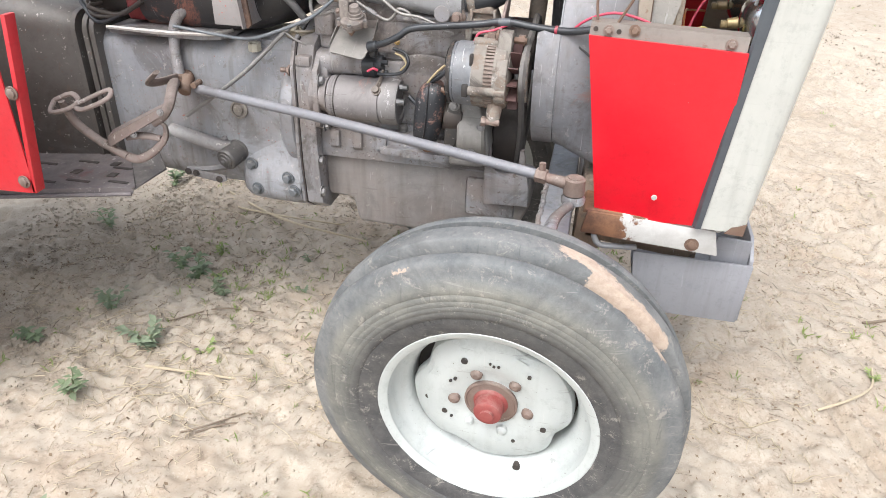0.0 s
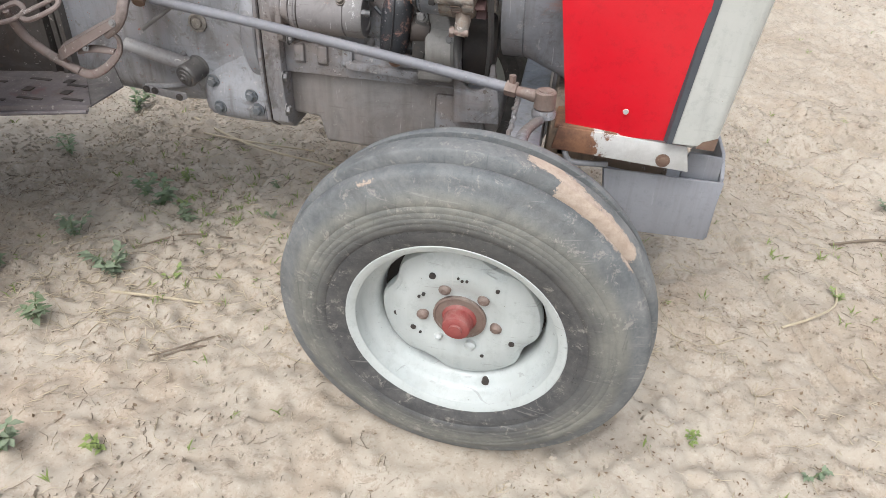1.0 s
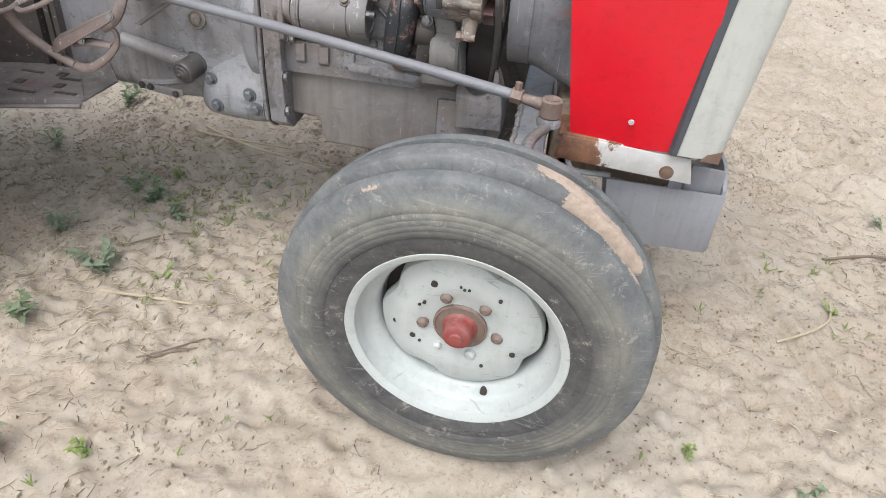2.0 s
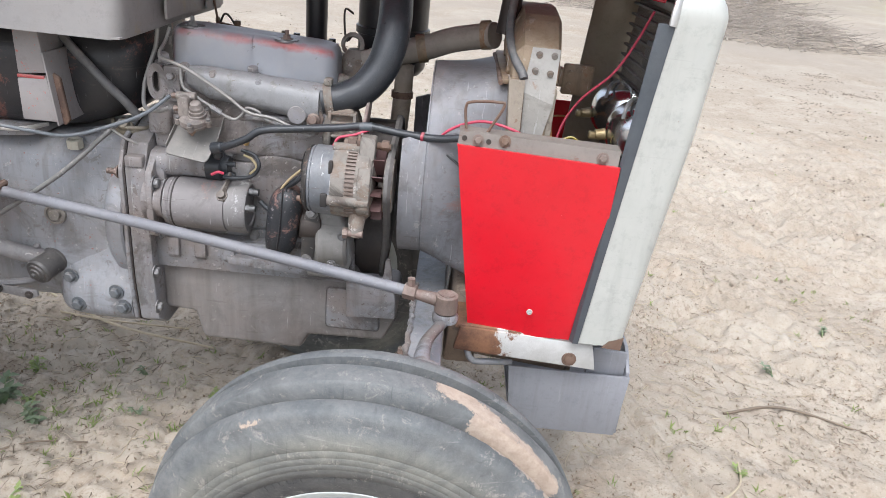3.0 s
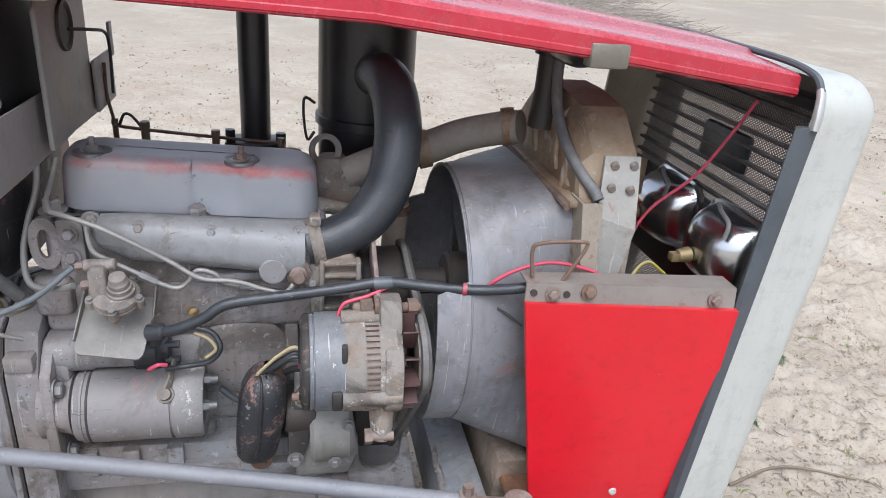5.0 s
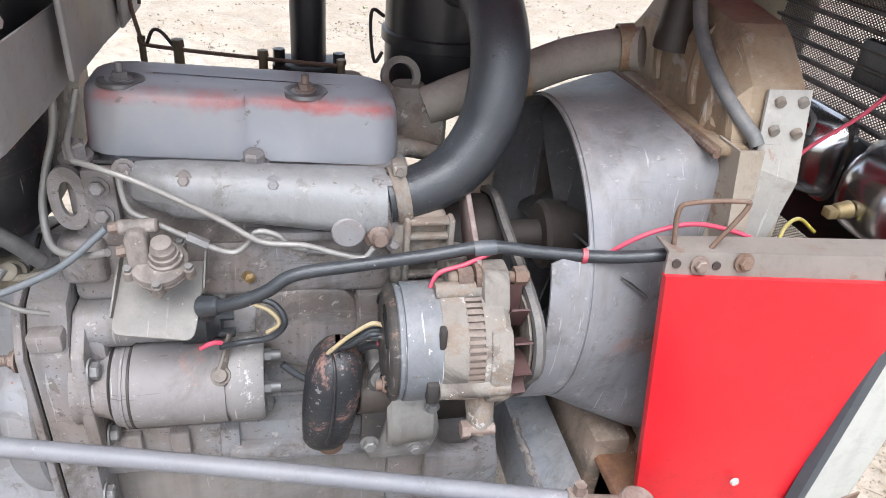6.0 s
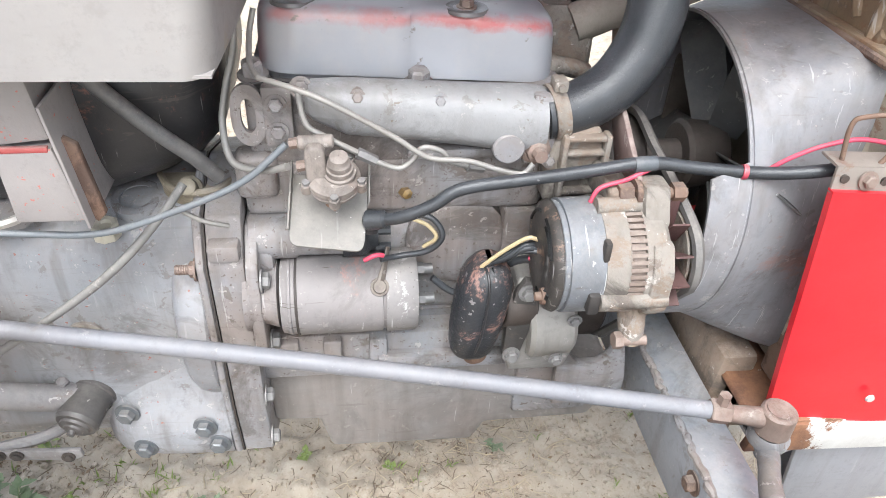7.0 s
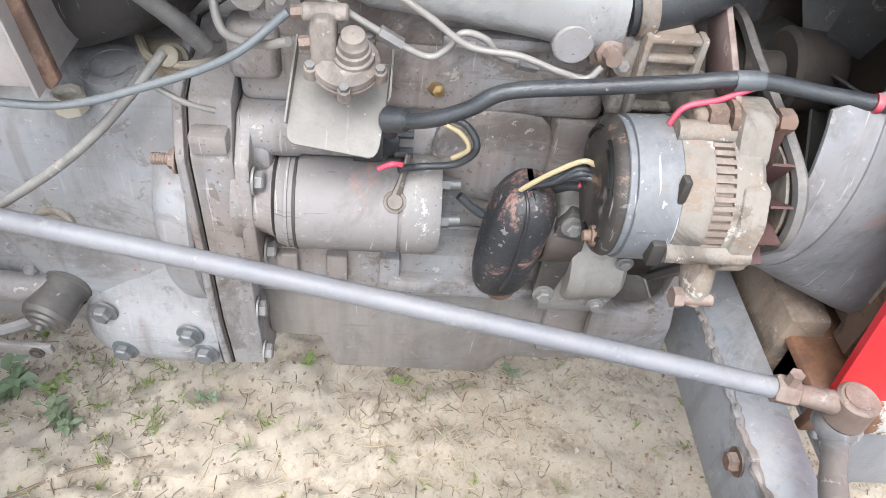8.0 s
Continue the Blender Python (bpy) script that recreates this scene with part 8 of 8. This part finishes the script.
def leaf(bm, p, d, size, w=0.4, curl=0.2):
    """One pointed, folded leaf from p along d."""
    d = Vector(d).normalized()
    s = d.cross(Vector((0, 0, 1)))
    s = s.normalized() if s.length > 0.01 else Vector((1, 0, 0))
    n = s.cross(d)
    p = Vector(p)
    v = [bm.verts.new(q) for q in (p, p + d * size * 0.45 + s * size * w * 0.5 + n * size * 0.06, p + d * size * 0.45 - n * size * 0.03, p + d * size * 0.45 - s * size * w * 0.5 + n * size * 0.06, p + d * size - n * size * curl)]
    bm.faces.new((v[0], v[1], v[2]))
    bm.faces.new((v[0], v[2], v[3]))
    bm.faces.new((v[1], v[4], v[2]))
    bm.faces.new((v[2], v[4], v[3]))


def tree(x, y, height, crown, trunk_r, seed, label, droop=0.1):
    rnd = random.Random(seed)
    z = gz(x, y)
    top = thing("tree", label, "tree", (x, y, z))
    bm = B()
    fork = height * 0.4
    tube(bm, [(x, y, z - 0.1), (x - 0.03, y, z + fork * 0.5), (x + 0.02, y, z + fork)], [trunk_r * 1.25, trunk_r, trunk_r * 0.85], 12, 6)
    tips = []
    for k in range(7):
        t = 2 * math.pi * k / 7 + rnd.random()
        e = Vector((x + crown * 0.75 * math.cos(t), y + crown * 0.75 * math.sin(t), z + height * (0.65 + 0.3 * rnd.random())))
        mid = Vector((x, y, z + fork)).lerp(e, 0.5) + Vector((0, 0, 0.2))
        tube(bm, [(x, y, z + fork * 0.95), mid, e], [trunk_r * 0.5, trunk_r * 0.3, trunk_r * 0.1], 6, 5)
        tips += [mid, e]
    part("trunk", bm, TWIG, top, "grey-brown trunk and limbs")
    bm = B()
    for k in range(150):
        c = rnd.choice(tips) + Vector((rnd.gauss(0, crown * 0.24), rnd.gauss(0, crown * 0.24), rnd.gauss(0, height * 0.11) - height * droop))
        c.z = max(c.z, z + 0.25)
        for j in range(70):
            q = c + Vector((rnd.gauss(0, 0.17), rnd.gauss(0, 0.17), rnd.gauss(0, 0.15))) * crown * 0.42
            leaf(bm, q, (rnd.uniform(-1, 1), rnd.uniform(-1, 1), rnd.uniform(-1, 0.4)), (0.07 + 0.06 * rnd.random()) * crown / 1.9, 0.55)
    part("crown", bm, LEAF_BG, top, "thin dusty green crown")
    return top


t0 = thing("bare_tree", "bare grey tree trunk beside the mud wall", "tree", (1.4, 19.3, gz(1.4, 19.3)))
bm = B()
tube(bm, [(1.45, 19.3, gz(1.4, 19.3) - 0.1), (1.38, 19.3, 1.0), (1.32, 19.3, 1.8), (1.25, 19.3, 2.8), (1.35, 19.3, 4.2)], [0.26, 0.2, 0.19, 0.18, 0.15], 16, 6)
part("trunk", bm, worn("grey_bark", (0.2, 0.165, 0.14), (0.14, 0.115, 0.095), 0.9, dust=0.1, grain=0.8, grain_scale=30), t0)
bm = B()
tube(bm, [(1.35, 19.3, 1.55), (1.8, 19.2, 1.95), (2.3, 19.1, 2.4)], [0.04, 0.025, 0.015], 8, 5)
part("branch", bm, TWIG, t0)
tree(12.9, 30.4, 3.7, 2.0, 0.15, 5, "small dusty green tree beside the brush heaps", 0.16)
tree(16.9, 26.5, 2.9, 1.45, 0.1, 8, "low dusty green bush tree at the field edge", 0.25)

# rope cot frames standing beyond the wall
cot = thing("rope_cot", "pale wooden cot frame standing on the sand", "cot", (5.2, 37.7, gz(5.2, 37.7)))
zc = gz(5.2, 37.7)
for x in (3.9, 6.6):
    for y in (37.4, 38.3):
        bm = B()
        cyl(bm, (x, y, zc - 0.1), (x, y, zc + 0.75), 0.05, 0.05, 8)
        part("leg", bm, WOOD, cot)
for p, q in (((3.9, 37.4), (6.6, 37.4)), ((3.9, 38.3), (6.6, 38.3)), ((3.9, 37.4), (3.9, 38.3)), ((6.6, 37.4), (6.6, 38.3))):
    bm = B()
    cyl(bm, (*p, zc + 0.45), (*q, zc + 0.45), 0.05, n=8)
    part("rail", bm, WOOD, cot)


def heap(x, y, r, h, seed, material, label, category):
    bm = B()
    z = gz(x, y)
    rings = []
    for k in range(9):
        u = k / 8
        rings.append([(x + r * (1 - u) * (1 + 0.2 * noise.noise(Vector((j * 0.7, u * 3, seed)))) * math.cos(2 * math.pi * j / 28), y + r * (1 - u) * (1 + 0.2 * noise.noise(Vector((j * 0.7, u * 3, seed)))) * math.sin(2 * math.pi * j / 28),
                       z - 0.05 + h * math.sin(u * math.pi / 2) + 0.06 * h * noise.noise(Vector((j, k, seed)))) for j in range(28)])
    loft(bm, rings)
    return tagged(part(category, bm, material), label, category.replace("_", " "))


heap(10.6, 44.8, 1.0, 0.95, 3, MUD, "small mound of dry earth in the far yard", "earth_mound")


def cloth_material():
    m, nt, b = shader("red_and_white_printed_cloth")
    tc = nt.nodes.new("ShaderNodeTexCoord").outputs["Object"]
    col = mix(nt, ramp(nt, nz(nt, tc, 9, 3, 0.5, 1.5), 0.46, 0.5), (0.55, 0.03, 0.05), (0.7, 0.66, 0.62))
    nt.links.new(col, b.inputs["Base Color"])
    b.inputs["Roughness"].default_value = 0.9
    return m


heap(0.5, 14.4, 0.66, 0.62, 9, cloth_material(), "heap of red and white printed cloth on the sand", "cloth_heap")
heap(-0.1, 8.3, 0.16, 0.05, 4, worn("blue_plastic", (0.06, 0.25, 0.45), (0.05, 0.2, 0.38), 0.5), "scrap of blue plastic lying on the sand", "plastic_scrap")


def sheet(x, y, w, d, h, rot, label):
    bm = B()
    m = Matrix.Translation((x, y, gz(x, y) + h)) @ pose(0, 0, 0, 4, 2, rot)
    box(bm, (-w / 2, -d / 2, -0.03), (w / 2, d / 2, 0.03), 0.01, 1, m)
    return tagged(part("roof_sheet", bm, worn("pale_sheet_metal", (0.45, 0.47, 0.45), (0.36, 0.38, 0.36), 0.5, 0.2, dust=0.2)), label, "sheet", "stacked sheets")


sheet(-7.6, 26.0, 3.2, 2.4, 0.12, 10, "pale metal sheet lying flat on the sand")
sheet(-7.2, 26.2, 2.8, 2.0, 0.25, 4, "pale metal sheet lying on another sheet")
sheet(-3.1, 23.2, 1.5, 1.0, 0.08, -12, "small pale metal sheet lying on the sand")
sheet(17.7, 23.3, 2.2, 0.5, 0.35, 8, "weathered board lying on posts beside the field")


BRUSH = worn("bleached_dry_branches", (0.36, 0.315, 0.27), (0.2, 0.172, 0.145), 0.9, dust=0.0)


def brush(x, y, rx, ry, h, n, seed, label, length=1.0):
    """A heap of cut thorn branches, each a thin bent stick."""
    rnd = random.Random(seed)
    bm = B()
    for k in range(n):
        a = rnd.random() * 2 * math.pi
        q = math.sqrt(rnd.random())
        px, py = x + rx * q * math.cos(a), y + ry * q * math.sin(a)
        z = gz(px, py) + 0.01 + h * (1 - q * q) * rnd.random()
        yaw = rnd.gauss(0.2, 0.8)
        L = length * rnd.uniform(0.35, 1.0)
        d = Vector((math.cos(yaw), math.sin(yaw), rnd.uniform(-0.12, 0.42))) * L
        s = Vector((-d.y, d.x, rnd.uniform(-0.2, 0.3))) * rnd.uniform(-0.2, 0.2)
        r = rnd.uniform(0.004, 0.011)
        o = Vector((px, py, z))
        tube(bm, [o - d / 2, o + s * 0.5, o + d / 2], [r, r * 0.8, r * 0.3], 4, 3)
    ob = part("brush_heap", bm, BRUSH)
    return tagged(ob, label, "brush heap", "brush heaps", "stuff")


brush(4.3, 13.6, 2.9, 2.0, 0.45, 560, 1, "heap of dry cut thorn branches on the sand", 1.4)
brush(5.2, 10.9, 1.9, 1.4, 0.35, 430, 2, "low heap of dry thin branches on the sand", 1.0)
brush(6.2, 16.4, 2.6, 1.4, 0.4, 380, 3, "dry branches heaped before the cart", 1.2)
brush(12.6, 23.0, 2.4, 1.3, 0.7, 260, 4, "brown heap of brushwood near the field", 1.6)
brush(15.0, 27.5, 2.6, 1.6, 1.2, 260, 6, "tall brown heap of brushwood near the field", 1.8)

# ---- small things on the ground ----
def weed(x, y, size, seed, material, label):
    rnd = random.Random(seed)
    z = gz(x, y) - 0.004
    top = thing("weed", label, "plant", (x, y, z), "weeds under the tractor")
    bm, bs = B(), B()
    for k in range(max(3, int(5 * size / 0.08))):
        a = rnd.random() * 6.283
        lean = rnd.uniform(0.15, 0.8)
        h = size * rnd.uniform(0.5, 1.0)
        tip = Vector((x + h * lean * math.cos(a), y + h * lean * math.sin(a), z + h * (1 - 0.4 * lean)))
        base = Vector((x + rnd.gauss(0, 0.006), y + rnd.gauss(0, 0.006), z))
        mid = base.lerp(tip, 0.5) + Vector((0, 0, h * 0.12))
        tube(bs, [base, mid, tip], [0.0022, 0.0016, 0.0008], 4, 3)
        for j in range(9):
            u = (j + 1) / 9
            p = base.lerp(mid, u * 2) if u < 0.5 else mid.lerp(tip, u * 2 - 1)
            b_ = a + rnd.uniform(-2.2, 2.2)
            leaf(bm, p, (math.cos(b_), math.sin(b_), rnd.uniform(-0.1, 0.7)), size * rnd.uniform(0.22, 0.42), 0.55)
    part("stem", bs, STEM, top)
    part("leaves", bm, material, top)


STEM = worn("pale_green_stem", (0.2, 0.25, 0.12), (0.16, 0.2, 0.1), 0.7, dust=0.0)
LEAF_YOUNG = worn("yellow_green_leaf", (0.24, 0.30, 0.08), (0.17, 0.23, 0.06), 0.6, dust=0.05)
LEAF_GREY = worn("sage_green_leaf", (0.195, 0.25, 0.155), (0.145, 0.19, 0.11), 0.7, dust=0.1)
spots_w = [(-1.31, 0.12, 0.11, 0), (-1.40, -0.16, 0.10, 2), (-1.18, -0.31, 0.13, 2), (-1.52, -0.38, 0.10, 0), (-1.25, -0.56, 0.10, 0), (-1.74, 0.32, 0.10, 0), (-1.16, 0.10, 0.06, 1),
           (-1.69, 0.71, 0.11, 0),  (-1.0, -0.30, 0.065, 1), (-1.22, 0.24, 0.07, 1), (-0.83, 0.07, 0.05, 2), (-1.04, -0.95, 0.10, 2), (-0.84, -0.90, 0.07, 1), (0.73, -0.64, 0.06, 2),
           (0.47, -0.58, 0.05, 1), (-1.25, 0.10, 0.12, 0), (-1.11, 0.03, 0.10, 0), (-0.44, 0.12, 0.045, 1), (-0.18, 0.17, 0.06, 2), (-0.64, 0.17, 0.06, 1), (-0.9, 0.3, 0.05, 2),
           (0.95, 0.05, 0.05, 1), (1.25, 0.6, 0.06, 2), (1.6, 0.95, 0.06, 2)]
for k, (x, y, s_, c_) in enumerate(spots_w):
    weed(x, y, s_ * 0.85, 100 + k, (LEAF, LEAF_YOUNG, LEAF_GREY)[c_], ("dark green leafy weed in the sand", "small yellow-green weed in the sand", "sage green weed in dry soil")[c_])


def stick(pts, r, material, label, name="twig"):
    bm = B()
    P = [(x, y, gz(x, y) + r + h) for x, y, h in pts]
    tube(bm, P, [r, r, r * 0.7], 7, 6)
    return tagged(part(name, bm, material), label, "twig", "loose twigs")


stick([(-1.12, -0.41, 0.0), (-0.96, -0.40, 0.006), (-0.80, -0.39, 0.0)], 0.0045, STRAW, "pale dry stalk lying on the soil", "stalk")
stick([(-0.89, -0.62, 0.0), (-0.83, -0.58, 0.01), (-0.76, -0.51, 0.004)], 0.0028, TWIG, "short dry crooked twig on the soil")
stick([(-0.86, -0.60, 0.0), (-0.80, -0.57, 0.006), (-0.74, -0.54, 0.0)], 0.003, TWIG, "short dry twig beside another")
stick([(0.76, -0.13, 0.0), (0.85, -0.08, 0.008), (0.93, 0.0, 0.006), (0.96, 0.1, 0.0)], 0.0038, STRAW, "pale curved dry twig on the sand")
stick([(-1.5, 0.75, 0.0), (-1.1, 0.5, 0.02), (-0.72, 0.42, 0.0)], 0.005, STRAW, "long dry stalk under the gearbox", "stalk")
stick([(-1.45, 0.62, 0.0), (-1.15, 0.52, 0.015), (-0.85, 0.55, 0.0)], 0.004, STRAW, "thin dry stalk under the gearbox", "stalk")
stick([(-1.2, -0.16, 0.0), (-1.05, -0.1, 0.01), (-0.92, -0.05, 0.0)], 0.003, TWIG, "dark dry twig on the soil")
stick([(1.0, 0.35, 0.0), (1.2, 0.38, 0.01), (1.45, 0.30, 0.0)], 0.005, TWIG, "dry twig on the sand")
stick([(1.55, 0.2, 0.0), (1.75, 0.35, 0.012), (1.8, 0.55, 0.0)], 0.006, STRAW, "pale dry twig on the sand")


heap(-1.58, 0.20, 0.035, 0.012, 14, worn("bleached_scrap", (0.55, 0.5, 0.42), (0.45, 0.4, 0.33), 0.9, dust=0.1), "bleached dry scrap lying in the soil", "dry_scrap")


def scatter(name, n, seed, maker, material, label, category, area=None):
    """Uncountable litter: many small pieces in one mesh, thicker in patches."""
    rnd = random.Random(seed)
    bm = B()
    made = 0
    while made < n:
        far_ = rnd.random()
        if area:
            x, y = rnd.uniform(area[0], area[1]), rnd.uniform(area[2], area[3])
        elif far_ < 0.72:
            x, y = rnd.uniform(-2.1, 2.2), rnd.uniform(-1.25, 1.5)
        else:
            x, y = rnd.uniform(-2.5, 5.0), rnd.uniform(0.6, 6.0)
        if rnd.random() > 0.04 + 1.5 * max(0.0, noise.noise(Vector((x * 1.5, y * 1.5, seed)))) * max(0.15, 0.5 + noise.noise(Vector((x * 7, y * 7, seed + 5)))):
            continue
        if (x - HUB.x) ** 2 + (y + 0.74) ** 2 < 0.02:
            continue
        maker(bm, rnd, x, y, gz(x, y))
        made += 1
    return tagged(part(name, bm, material), label, category, kind="stuff")


def straw_bit(bm, rnd, x, y, z):
    L, a = rnd.uniform(0.012, 0.06), rnd.random() * 6.283
    d, s = Vector((math.cos(a), math.sin(a), rnd.uniform(-0.1, 0.15))), Vector((-math.sin(a), math.cos(a), 0))
    w = rnd.uniform(0.0005, 0.0013)
    o = Vector((x, y, z + 0.003))
    bend = s * L * rnd.uniform(-0.2, 0.2) + Vector((0, 0, L * 0.06))
    v = [bm.verts.new(p) for p in (o - d * L / 2 - s * w, o - d * L / 2 + s * w, o + bend + s * w, o + bend - s * w, o + d * L / 2)]
    top = [bm.verts.new(o - d * L / 2 + Vector((0, 0, w * 1.6))), bm.verts.new(o + bend + Vector((0, 0, w * 1.6)))]
    bm.faces.new((v[1], v[2], top[1], top[0]))
    bm.faces.new((v[0], top[0], top[1], v[3]))
    bm.faces.new((v[2], v[4], top[1]))
    bm.faces.new((v[3], top[1], v[4]))


def clod(bm, rnd, x, y, z):
    r = rnd.choice((0.002, 0.003, 0.003, 0.004, 0.005, 0.006, 0.009))
    c = Vector((x, y, z + r * 0.25))
    base = [(1, 0, 0), (0.3, 0.95, 0), (-0.8, 0.6, 0), (-0.8, -0.6, 0), (0.3, -0.95, 0)]
    rot = rnd.random() * 6.283
    lo, hi = [], []
    for bx, by, _ in base:
        px, py = bx * math.cos(rot) - by * math.sin(rot), bx * math.sin(rot) + by * math.cos(rot)
        k = rnd.uniform(0.75, 1.25)
        lo.append(bm.verts.new(c + Vector((px * k, py * k, -0.4)) * r))
        k *= rnd.uniform(0.55, 0.8)
        hi.append(bm.verts.new(c + Vector((px * k, py * k, rnd.uniform(0.35, 0.7))) * r))
    bm.faces.new(hi)
    for j in range(5):
        bm.faces.new((lo[j], lo[(j + 1) % 5], hi[(j + 1) % 5], hi[j]))


def litter(bm, rnd, x, y, z):
    s = rnd.uniform(0.004, 0.014)
    leaf(bm, (x, y, z + 0.003), (rnd.uniform(-1, 1), rnd.uniform(-1, 1), rnd.uniform(-0.1, 0.5)), s, rnd.uniform(0.25, 0.7), rnd.uniform(-0.4, 0.5))


def grass_tuft(bm, rnd, x, y, z):
    for k in range(5):
        leaf(bm, (x + rnd.gauss(0, 0.006), y + rnd.gauss(0, 0.006), z), (rnd.uniform(-0.6, 0.6), rnd.uniform(-0.6, 0.6), 0.8), rnd.uniform(0.012, 0.035), 0.14, 0.2)


LITTER = worn("dead_brown_leaf", (0.24, 0.17, 0.11), (0.14, 0.098, 0.064), 0.85, dust=0.0)
scatter("straw", 1500, 21, straw_bit, STRAW, "scattered bits of pale straw on the soil", "straw")
scatter("straw", 900, 27, straw_bit, TWIG, "scattered thin brown twigs on the soil", "twigs")
scatter("clods", 13000, 22, clod, SAND, "small dry clods of earth", "clods")
scatter("leaf_litter", 3600, 23, litter, LITTER, "dead brown leaf scraps on the sand", "leaf litter")
scatter("straw", 1100, 31, straw_bit, STRAW, "short pale straw under the tractor", "straw", (-1.7, 0.1, -0.5, 0.9))
scatter("clods", 3600, 32, clod, SAND, "small clods of earth under the tractor", "clods", (-1.7, 0.1, -0.6, 0.9))
scatter("leaf_litter", 3400, 33, litter, LITTER, "dead brown leaf scraps under the tractor", "leaf litter", (-1.9, 0.25, -0.3, 1.6))
scatter("straw", 1300, 34, straw_bit, TWIG, "brown twig ends under the tractor", "twigs", (-1.9, 0.25, -0.4, 1.5))
scatter("leaf_litter", 3400, 35, litter, LITTER, "dead brown leaf scraps beside the wheel track", "leaf litter", (0.35, 2.2, -0.7, 1.9))
scatter("straw", 1500, 41, straw_bit, TWIG, "thin brown twig ends on the sand", "twigs", (-1.9, 1.9, -1.2, 1.6))
scatter("straw", 1800, 42, straw_bit, STRAW, "fine pale straw on the sand", "straw", (-1.9, 1.9, -1.2, 1.6))


def dropping(bm, rnd, x, y, z):
    for k in range(rnd.choice((1, 1, 2, 4))):
        clod(bm, rnd, x + rnd.gauss(0, 0.03), y + rnd.gauss(0, 0.03), z + 0.004)


def long_straw(bm, rnd, x, y, z):
    """A thin bent stalk that lies on the soil."""
    L, a = rnd.choice((0.03, 0.04, 0.05, 0.06, 0.08, 0.13)), rnd.random() * 6.283
    turn = rnd.gauss(0, 0.9)
    pts = []
    px, py = x, y
    for k in range(5):
        pts.append((px, py, gz(px, py) + 0.003 + rnd.uniform(0, 0.006)))
        px, py = px + L / 4 * math.cos(a + turn * k / 4), py + L / 4 * math.sin(a + turn * k / 4)
    r = rnd.uniform(0.0007, 0.0014)
    tube(bm, pts, [r, r, r * 0.6], 4, 3)


scatter("stalks", 330, 61, long_straw, STRAW, "long thin pale stalks lying on the soil", "stalks", (-1.4, 0.7, -0.6, 0.7))
scatter("stalks", 130, 62, long_straw, STRAW, "long thin pale stalks lying on the soil", "stalks", (0.5, 2.4, -0.9, 2.2))
DUNG = worn("dry_dark_crumbs", (0.25, 0.205, 0.16), (0.17, 0.14, 0.11), 0.95, dust=0.0)
scatter("crumbs", 1900, 51, dropping, DUNG, "dark dry crumbs scattered over the sand", "crumbs", (1.6, 6.0, 1.4, 7.5))
scatter("crumbs", 900, 52, dropping, DUNG, "dark dry crumbs scattered over the sand", "crumbs", (-3.0, 1.0, 2.0, 8.0))
scatter("grass", 150, 25, grass_tuft, LEAF_YOUNG, "tiny green sprouts under the tractor", "grass", (-1.5, 0.3, -0.5, 0.6))
scatter("grass", 260, 24, grass_tuft, LEAF_YOUNG, "tiny green sprouts in the soil", "grass")


def field_grass():
    rnd = random.Random(77)
    bm = B()
    for k in range(9000):
        x, y = rnd.uniform(8, 60), rnd.uniform(30, 80)
        if 0.7 * x + 0.7 * y < 44 or noise.noise(Vector((x * 0.12, y * 0.12, 4))) < -0.05:
            continue
        leaf(bm, (x, y, gz(x, y)), (rnd.uniform(-1, 1), rnd.uniform(-1, 1), 0.7), rnd.uniform(0.07, 0.16), 0.5, 0.2)
    return tagged(part("field_plants", bm, LEAF_BG), "low green field plants in the distance", "plants", kind="stuff")


field_grass()
